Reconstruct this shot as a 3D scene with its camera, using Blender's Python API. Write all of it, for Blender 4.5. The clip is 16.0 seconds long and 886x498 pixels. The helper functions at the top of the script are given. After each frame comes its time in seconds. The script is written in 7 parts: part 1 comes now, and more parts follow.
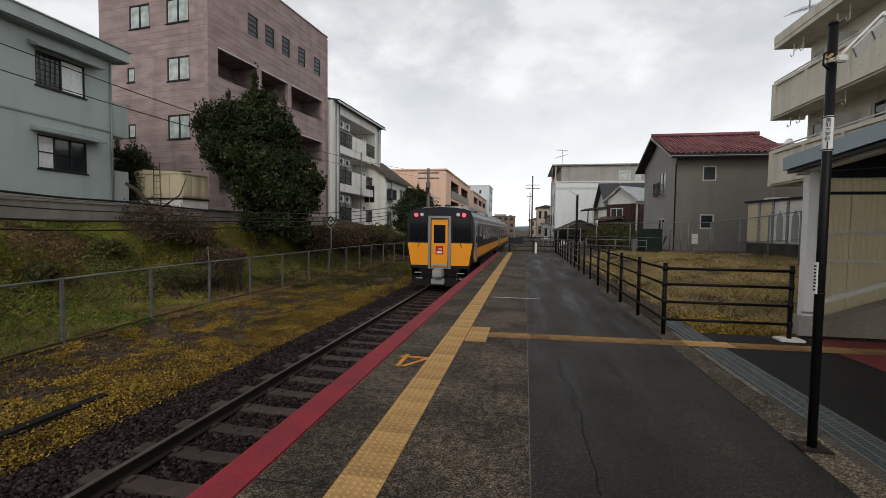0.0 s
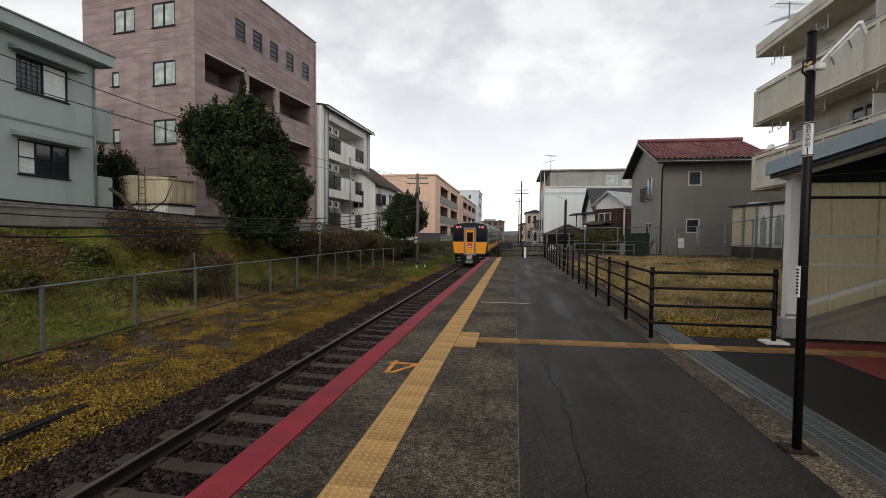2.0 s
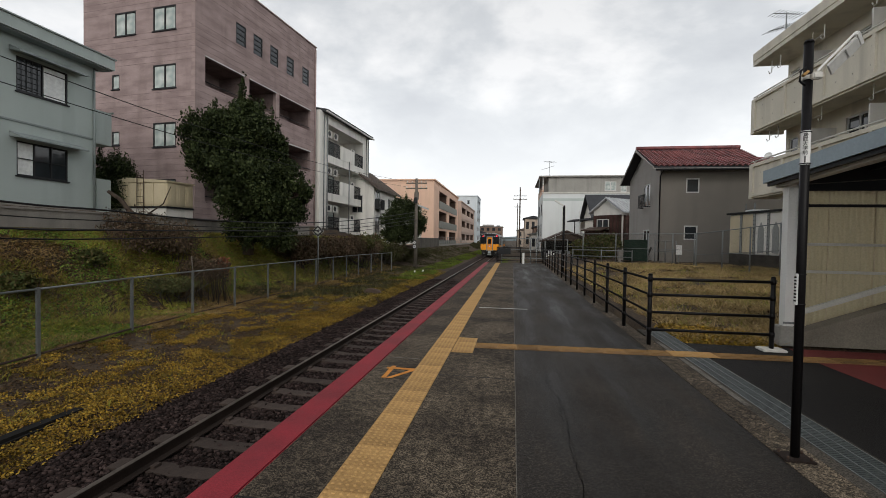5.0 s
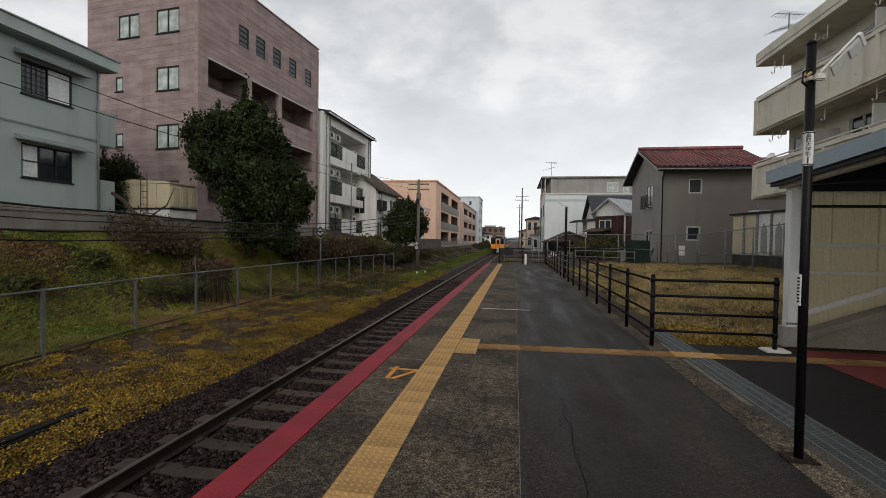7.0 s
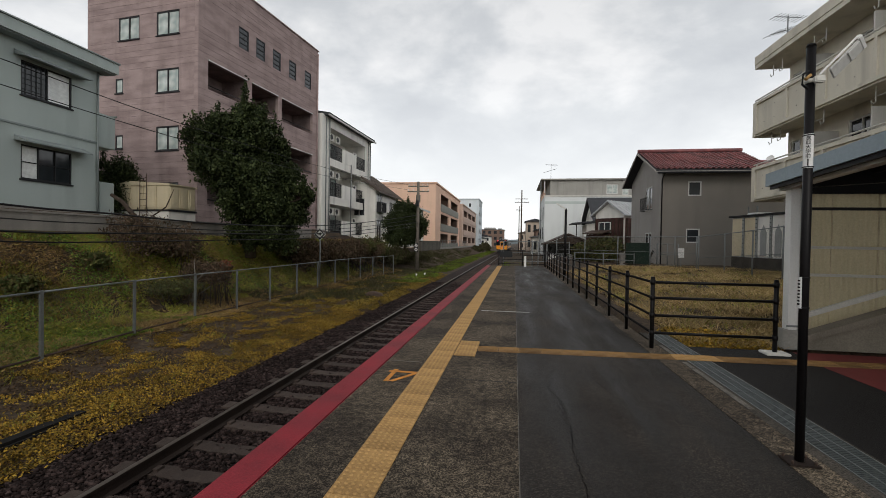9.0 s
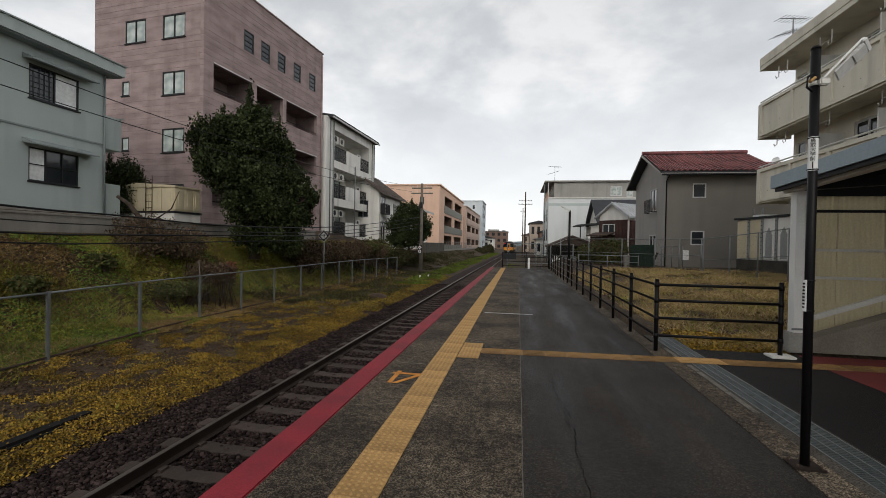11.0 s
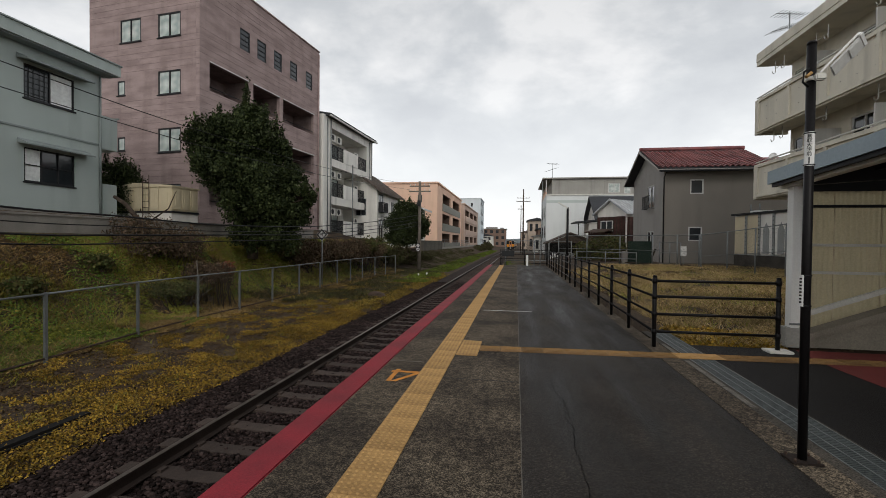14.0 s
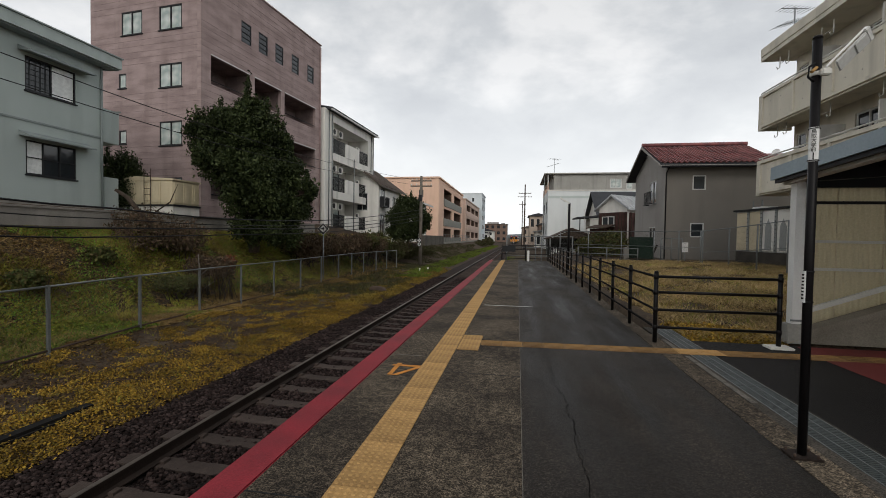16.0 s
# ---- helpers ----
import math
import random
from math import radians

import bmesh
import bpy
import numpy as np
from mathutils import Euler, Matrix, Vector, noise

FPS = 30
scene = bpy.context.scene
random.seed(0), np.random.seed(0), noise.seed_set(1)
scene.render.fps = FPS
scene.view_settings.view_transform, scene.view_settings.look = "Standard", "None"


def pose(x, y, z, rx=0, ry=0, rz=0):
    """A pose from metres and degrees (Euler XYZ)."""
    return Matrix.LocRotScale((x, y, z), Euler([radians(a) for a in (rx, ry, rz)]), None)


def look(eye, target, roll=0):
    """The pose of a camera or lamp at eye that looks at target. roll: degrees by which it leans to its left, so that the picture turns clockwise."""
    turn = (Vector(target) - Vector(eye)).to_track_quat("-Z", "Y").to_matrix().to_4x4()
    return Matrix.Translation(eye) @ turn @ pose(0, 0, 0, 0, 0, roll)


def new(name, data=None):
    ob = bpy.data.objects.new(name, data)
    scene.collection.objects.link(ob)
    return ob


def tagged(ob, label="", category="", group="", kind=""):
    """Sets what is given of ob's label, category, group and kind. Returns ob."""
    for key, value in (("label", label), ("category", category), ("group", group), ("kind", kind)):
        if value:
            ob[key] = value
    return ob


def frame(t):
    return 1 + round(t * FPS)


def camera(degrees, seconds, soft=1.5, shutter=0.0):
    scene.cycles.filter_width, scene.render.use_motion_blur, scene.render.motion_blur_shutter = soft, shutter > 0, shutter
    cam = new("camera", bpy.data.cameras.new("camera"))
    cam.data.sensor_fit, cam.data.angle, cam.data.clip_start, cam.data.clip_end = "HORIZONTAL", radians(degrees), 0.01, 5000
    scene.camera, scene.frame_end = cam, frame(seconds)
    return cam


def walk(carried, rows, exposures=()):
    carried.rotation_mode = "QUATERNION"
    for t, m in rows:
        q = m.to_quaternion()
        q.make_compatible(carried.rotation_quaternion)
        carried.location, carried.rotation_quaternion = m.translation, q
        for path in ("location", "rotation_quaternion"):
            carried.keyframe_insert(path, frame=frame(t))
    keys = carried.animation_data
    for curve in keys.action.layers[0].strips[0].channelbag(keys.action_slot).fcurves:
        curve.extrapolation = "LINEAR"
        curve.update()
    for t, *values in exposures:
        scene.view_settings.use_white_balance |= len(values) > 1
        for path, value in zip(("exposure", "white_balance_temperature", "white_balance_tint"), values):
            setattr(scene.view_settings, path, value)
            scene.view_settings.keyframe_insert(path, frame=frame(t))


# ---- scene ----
cam = camera(91, 16.0, soft=0.5)
walk(cam, [
    (0, look((-0.005, -0.001, 1.546), (-1.849, 9.817, 1.087), 0.71)),
    (0.5, look((-0.006, 0.005, 1.547), (-1.736, 9.843, 1.097), 0.61)),
    (1, look((-0.000, 0.016, 1.547), (-1.666, 9.867, 1.126), 0.54)),
    (1.5, look((0.002, 0.012, 1.547), (-1.613, 9.873, 1.171), 0.50)),
    (2, look((0.007, 0.013, 1.549), (-1.609, 9.876, 1.208), 0.50)),
    (2.5, look((0.006, 0.011, 1.548), (-1.598, 9.877, 1.247), 0.57)),
    (3, look((0.006, 0.017, 1.549), (-1.568, 9.889, 1.284), 0.68)),
    (3.5, look((0.004, 0.014, 1.553), (-1.557, 9.888, 1.302), 0.73)),
    (4, look((0.005, 0.015, 1.548), (-1.547, 9.891, 1.317), 0.84)),
    (6.5, look((-0.001, 0.003, 1.551), (-1.626, 9.868, 1.333), 0.97)),
    (7, look((-0.004, -0.003, 1.551), (-1.630, 9.862, 1.347), 0.88)),
    (7.5, look((-0.001, -0.001, 1.551), (-1.631, 9.863, 1.363), 0.79)),
    (8, look((0.001, 0.001, 1.552), (-1.624, 9.867, 1.385), 0.81)),
    (8.5, look((0.003, 0.005, 1.552), (-1.626, 9.870, 1.392), 0.84)),
    (9, look((-0.004, 0.008, 1.551), (-1.621, 9.875, 1.395), 0.94)),
    (11.5, look((-0.002, -0.004, 1.555), (-1.714, 9.848, 1.448), 1.01)),
    (12, look((-0.001, -0.003, 1.554), (-1.712, 9.849, 1.453), 0.97)),
    (12.5, look((0.001, 0.005, 1.551), (-1.699, 9.858, 1.437), 0.88)),
    (13, look((0.002, -0.001, 1.552), (-1.695, 9.853, 1.422), 0.81)),
    (13.5, look((-0.001, -0.003, 1.550), (-1.682, 9.854, 1.413), 0.74)),
    (14, look((0.003, 0.001, 1.555), (-1.659, 9.861, 1.390), 0.59)),
    (14.5, look((0.000, -0.000, 1.550), (-1.651, 9.861, 1.362), 0.67)),
    (15, look((-0.003, 0.001, 1.550), (-1.652, 9.862, 1.340), 0.71)),
    (15.5, look((-0.003, 0.001, 1.550), (-1.651, 9.861, 1.298), 0.76)),
    (16, look((-0.003, -0.000, 1.549), (-1.688, 9.853, 1.269), 0.88)),
], exposures=[(0, 0.02), (1, 0.08), (2, 0.12), (4, 0.12), (6.5, -0.05), (7.5, -0.09), (9, 0.0), (12, -0.03), (16, -0.03)])

# ---- world and light ----
def make_world():
    w = bpy.data.worlds.new("sky")
    scene.world = w
    w.use_nodes = True
    nt = w.node_tree
    nt.nodes.clear()
    N, L = nt.nodes.new, nt.links.new
    out, bg = N("ShaderNodeOutputWorld"), N("ShaderNodeBackground")
    sky = N("ShaderNodeTexSky")
    sky.sky_type, sky.sun_disc = "NISHITA", False
    sky.sun_elevation, sky.sun_rotation = radians(33), radians(170)
    sky.air_density, sky.dust_density = 1.0, 3.0
    dim = N("ShaderNodeVectorMath")
    dim.operation = "SCALE"
    dim.inputs["Scale"].default_value = 0.10
    L(sky.outputs[0], dim.inputs[0])
    tc, mp = N("ShaderNodeTexCoord"), N("ShaderNodeMapping")
    mp.inputs["Scale"].default_value = (1.0, 1.0, 1.8)
    mp.inputs["Location"].default_value = (2.15, 0.9, 0.1)
    L(tc.outputs["Generated"], mp.inputs[0])
    n1, n2 = N("ShaderNodeTexNoise"), N("ShaderNodeTexNoise")
    n1.inputs["Scale"].default_value, n1.inputs["Detail"].default_value, n1.inputs["Roughness"].default_value = 2.9, 10, 0.55
    n1.inputs["Distortion"].default_value = 0.25
    n2.inputs["Scale"].default_value, n2.inputs["Detail"].default_value = 10.0, 8
    L(mp.outputs[0], n1.inputs["Vector"])
    L(mp.outputs[0], n2.inputs["Vector"])
    mix = N("ShaderNodeMath")
    mix.operation = "MULTIPLY_ADD"
    L(n2.outputs["Fac"], mix.inputs[0])
    mix.inputs[1].default_value = 0.35
    L(n1.outputs["Fac"], mix.inputs[2])
    ramp = N("ShaderNodeValToRGB")
    e = ramp.color_ramp.elements
    e[0].position, e[0].color = 0.50, (0.60, 0.62, 0.65, 1)
    e[1].position, e[1].color = 0.82, (0.95, 0.95, 0.95, 1)
    k = e.new(0.66)
    k.color = (0.71, 0.73, 0.75, 1)
    L(mix.outputs[0], ramp.inputs[0])
    # the cloud sheet thins out to a bright strip near the horizon
    sep = N("ShaderNodeSeparateXYZ")
    L(tc.outputs["Generated"], sep.inputs[0])
    low = N("ShaderNodeMapRange")
    low.inputs["From Min"].default_value, low.inputs["From Max"].default_value = 0.04, 0.36
    low.inputs["To Min"].default_value, low.inputs["To Max"].default_value = 0.74, 0.0
    L(sep.outputs["Z"], low.inputs["Value"])
    bright = N("ShaderNodeMix")
    bright.data_type = "RGBA"
    L(low.outputs["Result"], bright.inputs["Factor"])
    L(ramp.outputs[0], bright.inputs[6])
    bright.inputs[7].default_value = (1.12, 1.13, 1.12, 1)
    both = N("ShaderNodeMix")
    both.data_type = "RGBA"
    both.inputs["Factor"].default_value = 0.9
    L(dim.outputs[0], both.inputs[6])
    L(bright.outputs[2], both.inputs[7])
    # the overcast is brighter low down than overhead
    grad = N("ShaderNodeMapRange")
    grad.inputs["From Min"].default_value, grad.inputs["From Max"].default_value = 0.22, 0.75
    grad.inputs["To Min"].default_value, grad.inputs["To Max"].default_value = 1.12, 0.74
    L(sep.outputs["Z"], grad.inputs["Value"])
    L(both.outputs[2], bg.inputs["Color"])
    L(grad.outputs["Result"], bg.inputs["Strength"])
    L(bg.outputs[0], out.inputs[0])
    sun = new("sun", bpy.data.lights.new("sun", "SUN"))
    sun.data.energy, sun.data.angle, sun.data.color = 0.95, radians(35), (1.0, 0.96, 0.9)
    sun.matrix_world = look((6, -40, 26), (0, 0, 0))


make_world()


# ---- materials ----
def mat(name, col, rough=0.8, var=0.25, scale=3.0, fine=40.0, bump=0.15, metal=0.0, tint=None, spec=0.2, rand=0.0, stain=0.0, wide=None):
    """Two scales of variation round a colour; tint: a second colour in large patches; stain: streaks that run down."""
    m = bpy.data.materials.new(name)
    m.use_nodes = True
    nt = m.node_tree
    N, L = nt.nodes.new, nt.links.new
    b = nt.nodes["Principled BSDF"]
    b.inputs["Roughness"].default_value, b.inputs["Metallic"].default_value = rough, metal
    b.inputs["Specular IOR Level"].default_value = spec
    tc = N("ShaderNodeTexCoord")
    big, small = N("ShaderNodeTexNoise"), N("ShaderNodeTexNoise")
    big.inputs["Scale"].default_value, big.inputs["Detail"].default_value = scale, 6
    small.inputs["Scale"].default_value, small.inputs["Detail"].default_value = fine, 5
    for n in (big, small):
        L(tc.outputs["Object"], n.inputs["Vector"])
    if wide:
        wm = N("ShaderNodeMapping")
        wm.inputs["Scale"].default_value = wide
        L(tc.outputs["Object"], wm.inputs[0])
        L(wm.outputs[0], big.inputs["Vector"])
    mx = N("ShaderNodeMix")
    mx.data_type = "RGBA"
    r = N("ShaderNodeMapRange")
    r.inputs["From Min"].default_value, r.inputs["From Max"].default_value = 0.38, 0.62
    L(big.outputs["Fac"], r.inputs["Value"])
    L(r.outputs["Result"], mx.inputs["Factor"])
    t = tint or [c * (1 - var) for c in col]
    mx.inputs[6].default_value, mx.inputs[7].default_value = (*col, 1), (*t, 1)
    v = N("ShaderNodeMapRange")
    v.inputs["From Min"].default_value, v.inputs["From Max"].default_value = 0.3, 0.7
    v.inputs["To Min"].default_value, v.inputs["To Max"].default_value = 1 - var, 1 + var
    L(small.outputs["Fac"], v.inputs["Value"])
    sc = N("ShaderNodeVectorMath")
    sc.operation = "SCALE"
    L(mx.outputs[2], sc.inputs[0])
    L(v.outputs["Result"], sc.inputs["Scale"])
    last = sc
    if stain:
        mp, sn = N("ShaderNodeMapping"), N("ShaderNodeTexNoise")
        mp.inputs["Scale"].default_value = (1.3, 1.3, 0.14)
        L(tc.outputs["Object"], mp.inputs[0])
        L(mp.outputs[0], sn.inputs["Vector"])
        sn.inputs["Scale"].default_value, sn.inputs["Detail"].default_value = 1.3, 8
        q = N("ShaderNodeMapRange")
        q.inputs["From Min"].default_value, q.inputs["From Max"].default_value = 0.5, 0.75
        q.inputs["To Min"].default_value, q.inputs["To Max"].default_value = 1.0, 1.0 - stain
        L(sn.outputs["Fac"], q.inputs["Value"])
        s2 = N("ShaderNodeVectorMath")
        s2.operation = "SCALE"
        L(last.outputs[0], s2.inputs[0])
        L(q.outputs["Result"], s2.inputs["Scale"])
        last = s2
    if rand:
        oi, rr = N("ShaderNodeObjectInfo"), N("ShaderNodeMapRange")
        rr.inputs["To Min"].default_value, rr.inputs["To Max"].default_value = 1 - rand, 1 + rand
        L(oi.outputs["Random"], rr.inputs["Value"])
        s3 = N("ShaderNodeVectorMath")
        s3.operation = "SCALE"
        L(last.outputs[0], s3.inputs[0])
        L(rr.outputs["Result"], s3.inputs["Scale"])
        last = s3
    L(last.outputs[0], b.inputs["Base Color"])
    if bump:
        bp = N("ShaderNodeBump")
        bp.inputs["Strength"].default_value, bp.inputs["Distance"].default_value = bump, 0.01
        L(small.outputs["Fac"], bp.inputs["Height"])
        L(bp.outputs[0], b.inputs["Normal"])
    return m


def island_mat(name, cols, rough=0.8, spec=0.12):
    """Each loose piece of a joined mesh takes one of the colours."""
    m = bpy.data.materials.new(name)
    m.use_nodes = True
    nt = m.node_tree
    N, L = nt.nodes.new, nt.links.new
    b = nt.nodes["Principled BSDF"]
    b.inputs["Roughness"].default_value = rough
    b.inputs["Specular IOR Level"].default_value = spec
    g, ramp = N("ShaderNodeNewGeometry"), N("ShaderNodeValToRGB")
    e = ramp.color_ramp.elements
    e[0].color, e[1].color = (*cols[0], 1), (*cols[-1], 1)
    for i, c in enumerate(cols[1:-1], 1):
        e.new(i / (len(cols) - 1)).color = (*c, 1)
    L(g.outputs["Random Per Island"], ramp.inputs[0])
    tc, n = N("ShaderNodeTexCoord"), N("ShaderNodeTexNoise")
    n.inputs["Scale"].default_value = 0.9
    L(tc.outputs["Object"], n.inputs["Vector"])
    v = N("ShaderNodeMapRange")
    v.inputs["From Min"].default_value, v.inputs["From Max"].default_value = 0.35, 0.65
    v.inputs["To Min"].default_value, v.inputs["To Max"].default_value = 0.7, 1.25
    L(n.outputs["Fac"], v.inputs["Value"])
    s = N("ShaderNodeVectorMath")
    s.operation = "SCALE"
    L(ramp.outputs[0], s.inputs[0])
    L(v.outputs["Result"], s.inputs["Scale"])
    L(s.outputs[0], b.inputs["Base Color"])
    return m


def glow_mat(name, col, power):
    m = bpy.data.materials.new(name)
    m.use_nodes = True
    b = m.node_tree.nodes["Principled BSDF"]
    b.inputs["Base Color"].default_value = (*col, 1)
    b.inputs["Emission Color"].default_value = (*col, 1)
    b.inputs["Emission Strength"].default_value = power
    return m


def glass_mat(name, col=(0.03, 0.035, 0.04)):
    m = mat(name, col, rough=0.06, var=0.3, scale=1.5, fine=3, bump=0.0, spec=0.6)
    return m


def asphalt_mat():
    """Old asphalt: stones, dark damp patches that shine a little, faint streaks along the platform."""
    m = mat("old_asphalt", (0.0165, 0.0135, 0.0110), 0.6, 0.55, 0.9, 120, 0.9, tint=(0.027, 0.0225, 0.0185), spec=0.20)
    nt = m.node_tree
    N, L = nt.nodes.new, nt.links.new
    b = nt.nodes["Principled BSDF"]
    tc, mp, st, vo = N("ShaderNodeTexCoord"), N("ShaderNodeMapping"), N("ShaderNodeTexNoise"), N("ShaderNodeTexVoronoi")
    mp.inputs["Scale"].default_value = (2.4, 0.35, 1)
    L(tc.outputs["Object"], mp.inputs[0])
    L(mp.outputs[0], st.inputs["Vector"])
    st.inputs["Scale"].default_value, st.inputs["Detail"].default_value = 1.0, 8
    k = N("ShaderNodeMapRange")
    k.inputs["From Min"].default_value, k.inputs["From Max"].default_value = 0.35, 0.68
    k.inputs["To Min"].default_value, k.inputs["To Max"].default_value = 0.6, 1.5
    L(st.outputs["Fac"], k.inputs["Value"])
    vo.inputs["Scale"].default_value = 110
    L(tc.outputs["Object"], vo.inputs["Vector"])
    sp = N("ShaderNodeSeparateColor")
    L(vo.outputs["Color"], sp.inputs[0])
    q = N("ShaderNodeMapRange")
    q.inputs["From Min"].default_value, q.inputs["From Max"].default_value = 0.55, 1.0
    q.inputs["To Min"].default_value, q.inputs["To Max"].default_value = 0.8, 2.6
    L(sp.outputs[0], q.inputs["Value"])
    mu = N("ShaderNodeMath")
    mu.operation = "MULTIPLY"
    L(k.outputs["Result"], mu.inputs[0])
    L(q.outputs["Result"], mu.inputs[1])
    s = N("ShaderNodeVectorMath")
    s.operation = "SCALE"
    L(b.inputs["Base Color"].links[0].from_socket, s.inputs[0])
    L(mu.outputs[0], s.inputs["Scale"])
    L(s.outputs[0], b.inputs["Base Color"])
    r = N("ShaderNodeMapRange")
    r.inputs["From Min"].default_value, r.inputs["From Max"].default_value = 0.3, 0.7
    r.inputs["To Min"].default_value, r.inputs["To Max"].default_value = 0.45, 0.85
    L(st.outputs["Fac"], r.inputs["Value"])
    L(r.outputs["Result"], b.inputs["Roughness"])
    return m


def translucent_mat():
    """Sun-bleached plastic sheet that lets daylight through."""
    m = mat("translucent_beige_sheet", (0.61, 0.54, 0.36), 0.6, 0.08, 0.8, 40, 0.08, stain=0.15)
    nt = m.node_tree
    b, out = nt.nodes["Principled BSDF"], nt.nodes["Material Output"]
    tr, mx = nt.nodes.new("ShaderNodeBsdfTranslucent"), nt.nodes.new("ShaderNodeMixShader")
    nt.links.new(b.inputs["Base Color"].links[0].from_socket, tr.inputs["Color"])
    mx.inputs[0].default_value = 0.6
    nt.links.new(b.outputs[0], mx.inputs[1])
    nt.links.new(tr.outputs[0], mx.inputs[2])
    nt.links.new(mx.outputs[0], out.inputs["Surface"])
    return m


M = {}
M["asphalt"] = asphalt_mat()
M["apron"] = mat("dark_asphalt", (0.011, 0.0097, 0.0092), 0.7, 0.4, 0.8, 170, 0.6, tint=(0.016, 0.0142, 0.0135), spec=0.14)
M["red"] = mat("red_paint", (0.275, 0.027, 0.038), 0.7, 0.26, 1.8, 110, 0.35, tint=(0.195, 0.026, 0.034))
M["yellow"] = mat("tactile_yellow", (0.50, 0.305, 0.118), 0.75, 0.16, 1.8, 70, 0.25, tint=(0.41, 0.245, 0.095), rand=0.08)
M["yellow_dirt"] = mat("dirty_tactile_yellow", (0.43, 0.258, 0.098), 0.8, 0.2, 2.5, 60, 0.3, tint=(0.33, 0.195, 0.075), rand=0.10)
M["yellow_worn"] = mat("worn_tactile_yellow", (0.25, 0.145, 0.052), 0.8, 0.25, 3, 60, 0.3, tint=(0.18, 0.105, 0.045), rand=0.25)
M["redbrown"] = mat("red_floor_paint", (0.165, 0.034, 0.031), 0.7, 0.2, 2, 90, 0.3)
M["orange_paint"] = mat("orange_paint", (0.62, 0.26, 0.05), 0.75, 0.25, 8, 120, 0.2)
M["white_paint"] = mat("worn_white_paint", (0.5, 0.5, 0.47), 0.8, 0.3, 9, 120, 0.2)
M["concrete"] = mat("concrete", (0.27, 0.25, 0.225), 0.88, 0.2, 1.1, 60, 0.3, stain=0.35)
M["old_concrete"] = mat("old_dark_concrete", (0.135, 0.125, 0.108), 0.9, 0.25, 0.8, 40, 0.3, stain=0.45)
M["kerb"] = mat("rough_concrete", (0.075, 0.066, 0.055), 0.9, 0.7, 2.0, 70, 0.9, tint=(0.045, 0.040, 0.034))
M["steel"] = mat("galvanised_steel", (0.215, 0.228, 0.228), 0.5, 0.15, 4, 60, 0.1, metal=0.55)
M["grate"] = mat("drain_grate_steel", (0.085, 0.097, 0.098), 0.5, 0.25, 3, 60, 0.1, metal=0.4)
M["black"] = mat("black_paint", (0.008, 0.007, 0.0075), 0.42, 0.2, 5, 60, 0.05, spec=0.16)
M["rail"] = mat("rail_rust", (0.075, 0.05, 0.038), 0.75, 0.3, 3, 70, 0.2)
M["rail_side"] = mat("dark_rail_rust", (0.028, 0.019, 0.015), 0.8, 0.3, 3, 70, 0.2)
M["railtop"] = mat("rail_head", (0.17, 0.145, 0.125), 0.42, 0.2, 3, 40, 0.05, metal=0.75)
M["sleeper"] = mat("concrete_sleeper", (0.078, 0.058, 0.049), 0.9, 0.28, 3, 80, 0.3, tint=(0.053, 0.040, 0.034), rand=0.22)
M["bed"] = mat("ballast_bed", (0.032, 0.0215, 0.018), 0.95, 0.6, 6, 22, 1.0, tint=(0.018, 0.0125, 0.0105))
M["ballast"] = island_mat("ballast_stone", [(0.009, 0.0060, 0.0054), (0.019, 0.0124, 0.0112), (0.035, 0.0235, 0.0215), (0.066, 0.046, 0.042)], 0.92)
M["wall_blue"] = mat("grey_blue_render", (0.41, 0.465, 0.445), 0.85, 0.06, 0.7, 50, 0.12, stain=0.16)
M["trim_blue"] = mat("grey_blue_trim", (0.25, 0.285, 0.28), 0.6, 0.12, 2, 40, 0.1)
M["pink"] = mat("pink_concrete", (0.385, 0.295, 0.282), 0.9, 0.16, 1.5, 30, 0.25, tint=(0.28, 0.212, 0.206), stain=0.24, wide=(0.5, 0.5, 1.5))
# dark pink of the board joints, also the painted-in shade of the recesses
M["pink_joint"] = mat("pink_concrete_joint_and_recess_shade", (0.24, 0.18, 0.172), 0.95, 0.3, 2, 30, 0.2)
M["white"] = mat("white_render", (0.80, 0.78, 0.73), 0.85, 0.07, 0.8, 40, 0.12, stain=0.26)
M["cream"] = mat("cream_render", (0.70, 0.68, 0.63), 0.85, 0.08, 0.8, 40, 0.12, stain=0.2)
M["peach"] = mat("peach_render", (0.76, 0.515, 0.385), 0.85, 0.05, 0.7, 40, 0.1, stain=0.10)
M["peach_panel"] = mat("dusty_pink_panel", (0.56, 0.42, 0.345), 0.8, 0.06, 0.8, 40, 0.1, stain=0.12)
M["olive_panel"] = mat("grey_green_panel", (0.245, 0.245, 0.215), 0.7, 0.08, 1.5, 40, 0.08, stain=0.1)
M["pale_blue"] = mat("pale_blue_render", (0.60, 0.66, 0.69), 0.8, 0.06, 0.8, 40, 0.1, stain=0.1)
M["tan"] = mat("tan_render", (0.46, 0.38, 0.31), 0.85, 0.1, 0.7, 40, 0.15, stain=0.15)
# brown brick of the far blocks, also painted shade inside the peach balconies
M["brick_brown"] = mat("brown_brick_and_recess_shade", (0.20, 0.135, 0.105), 0.85, 0.15, 0.7, 40, 0.2, stain=0.1)
M["old_wood"] = mat("weathered_grey_wood", (0.185, 0.162, 0.138), 0.9, 0.25, 3, 50, 0.4, stain=0.3)
M["mesh_wire"] = mat("dull_zinc_wire", (0.095, 0.095, 0.085), 0.7, 0.2, 3, 40, 0.0, metal=0.3)
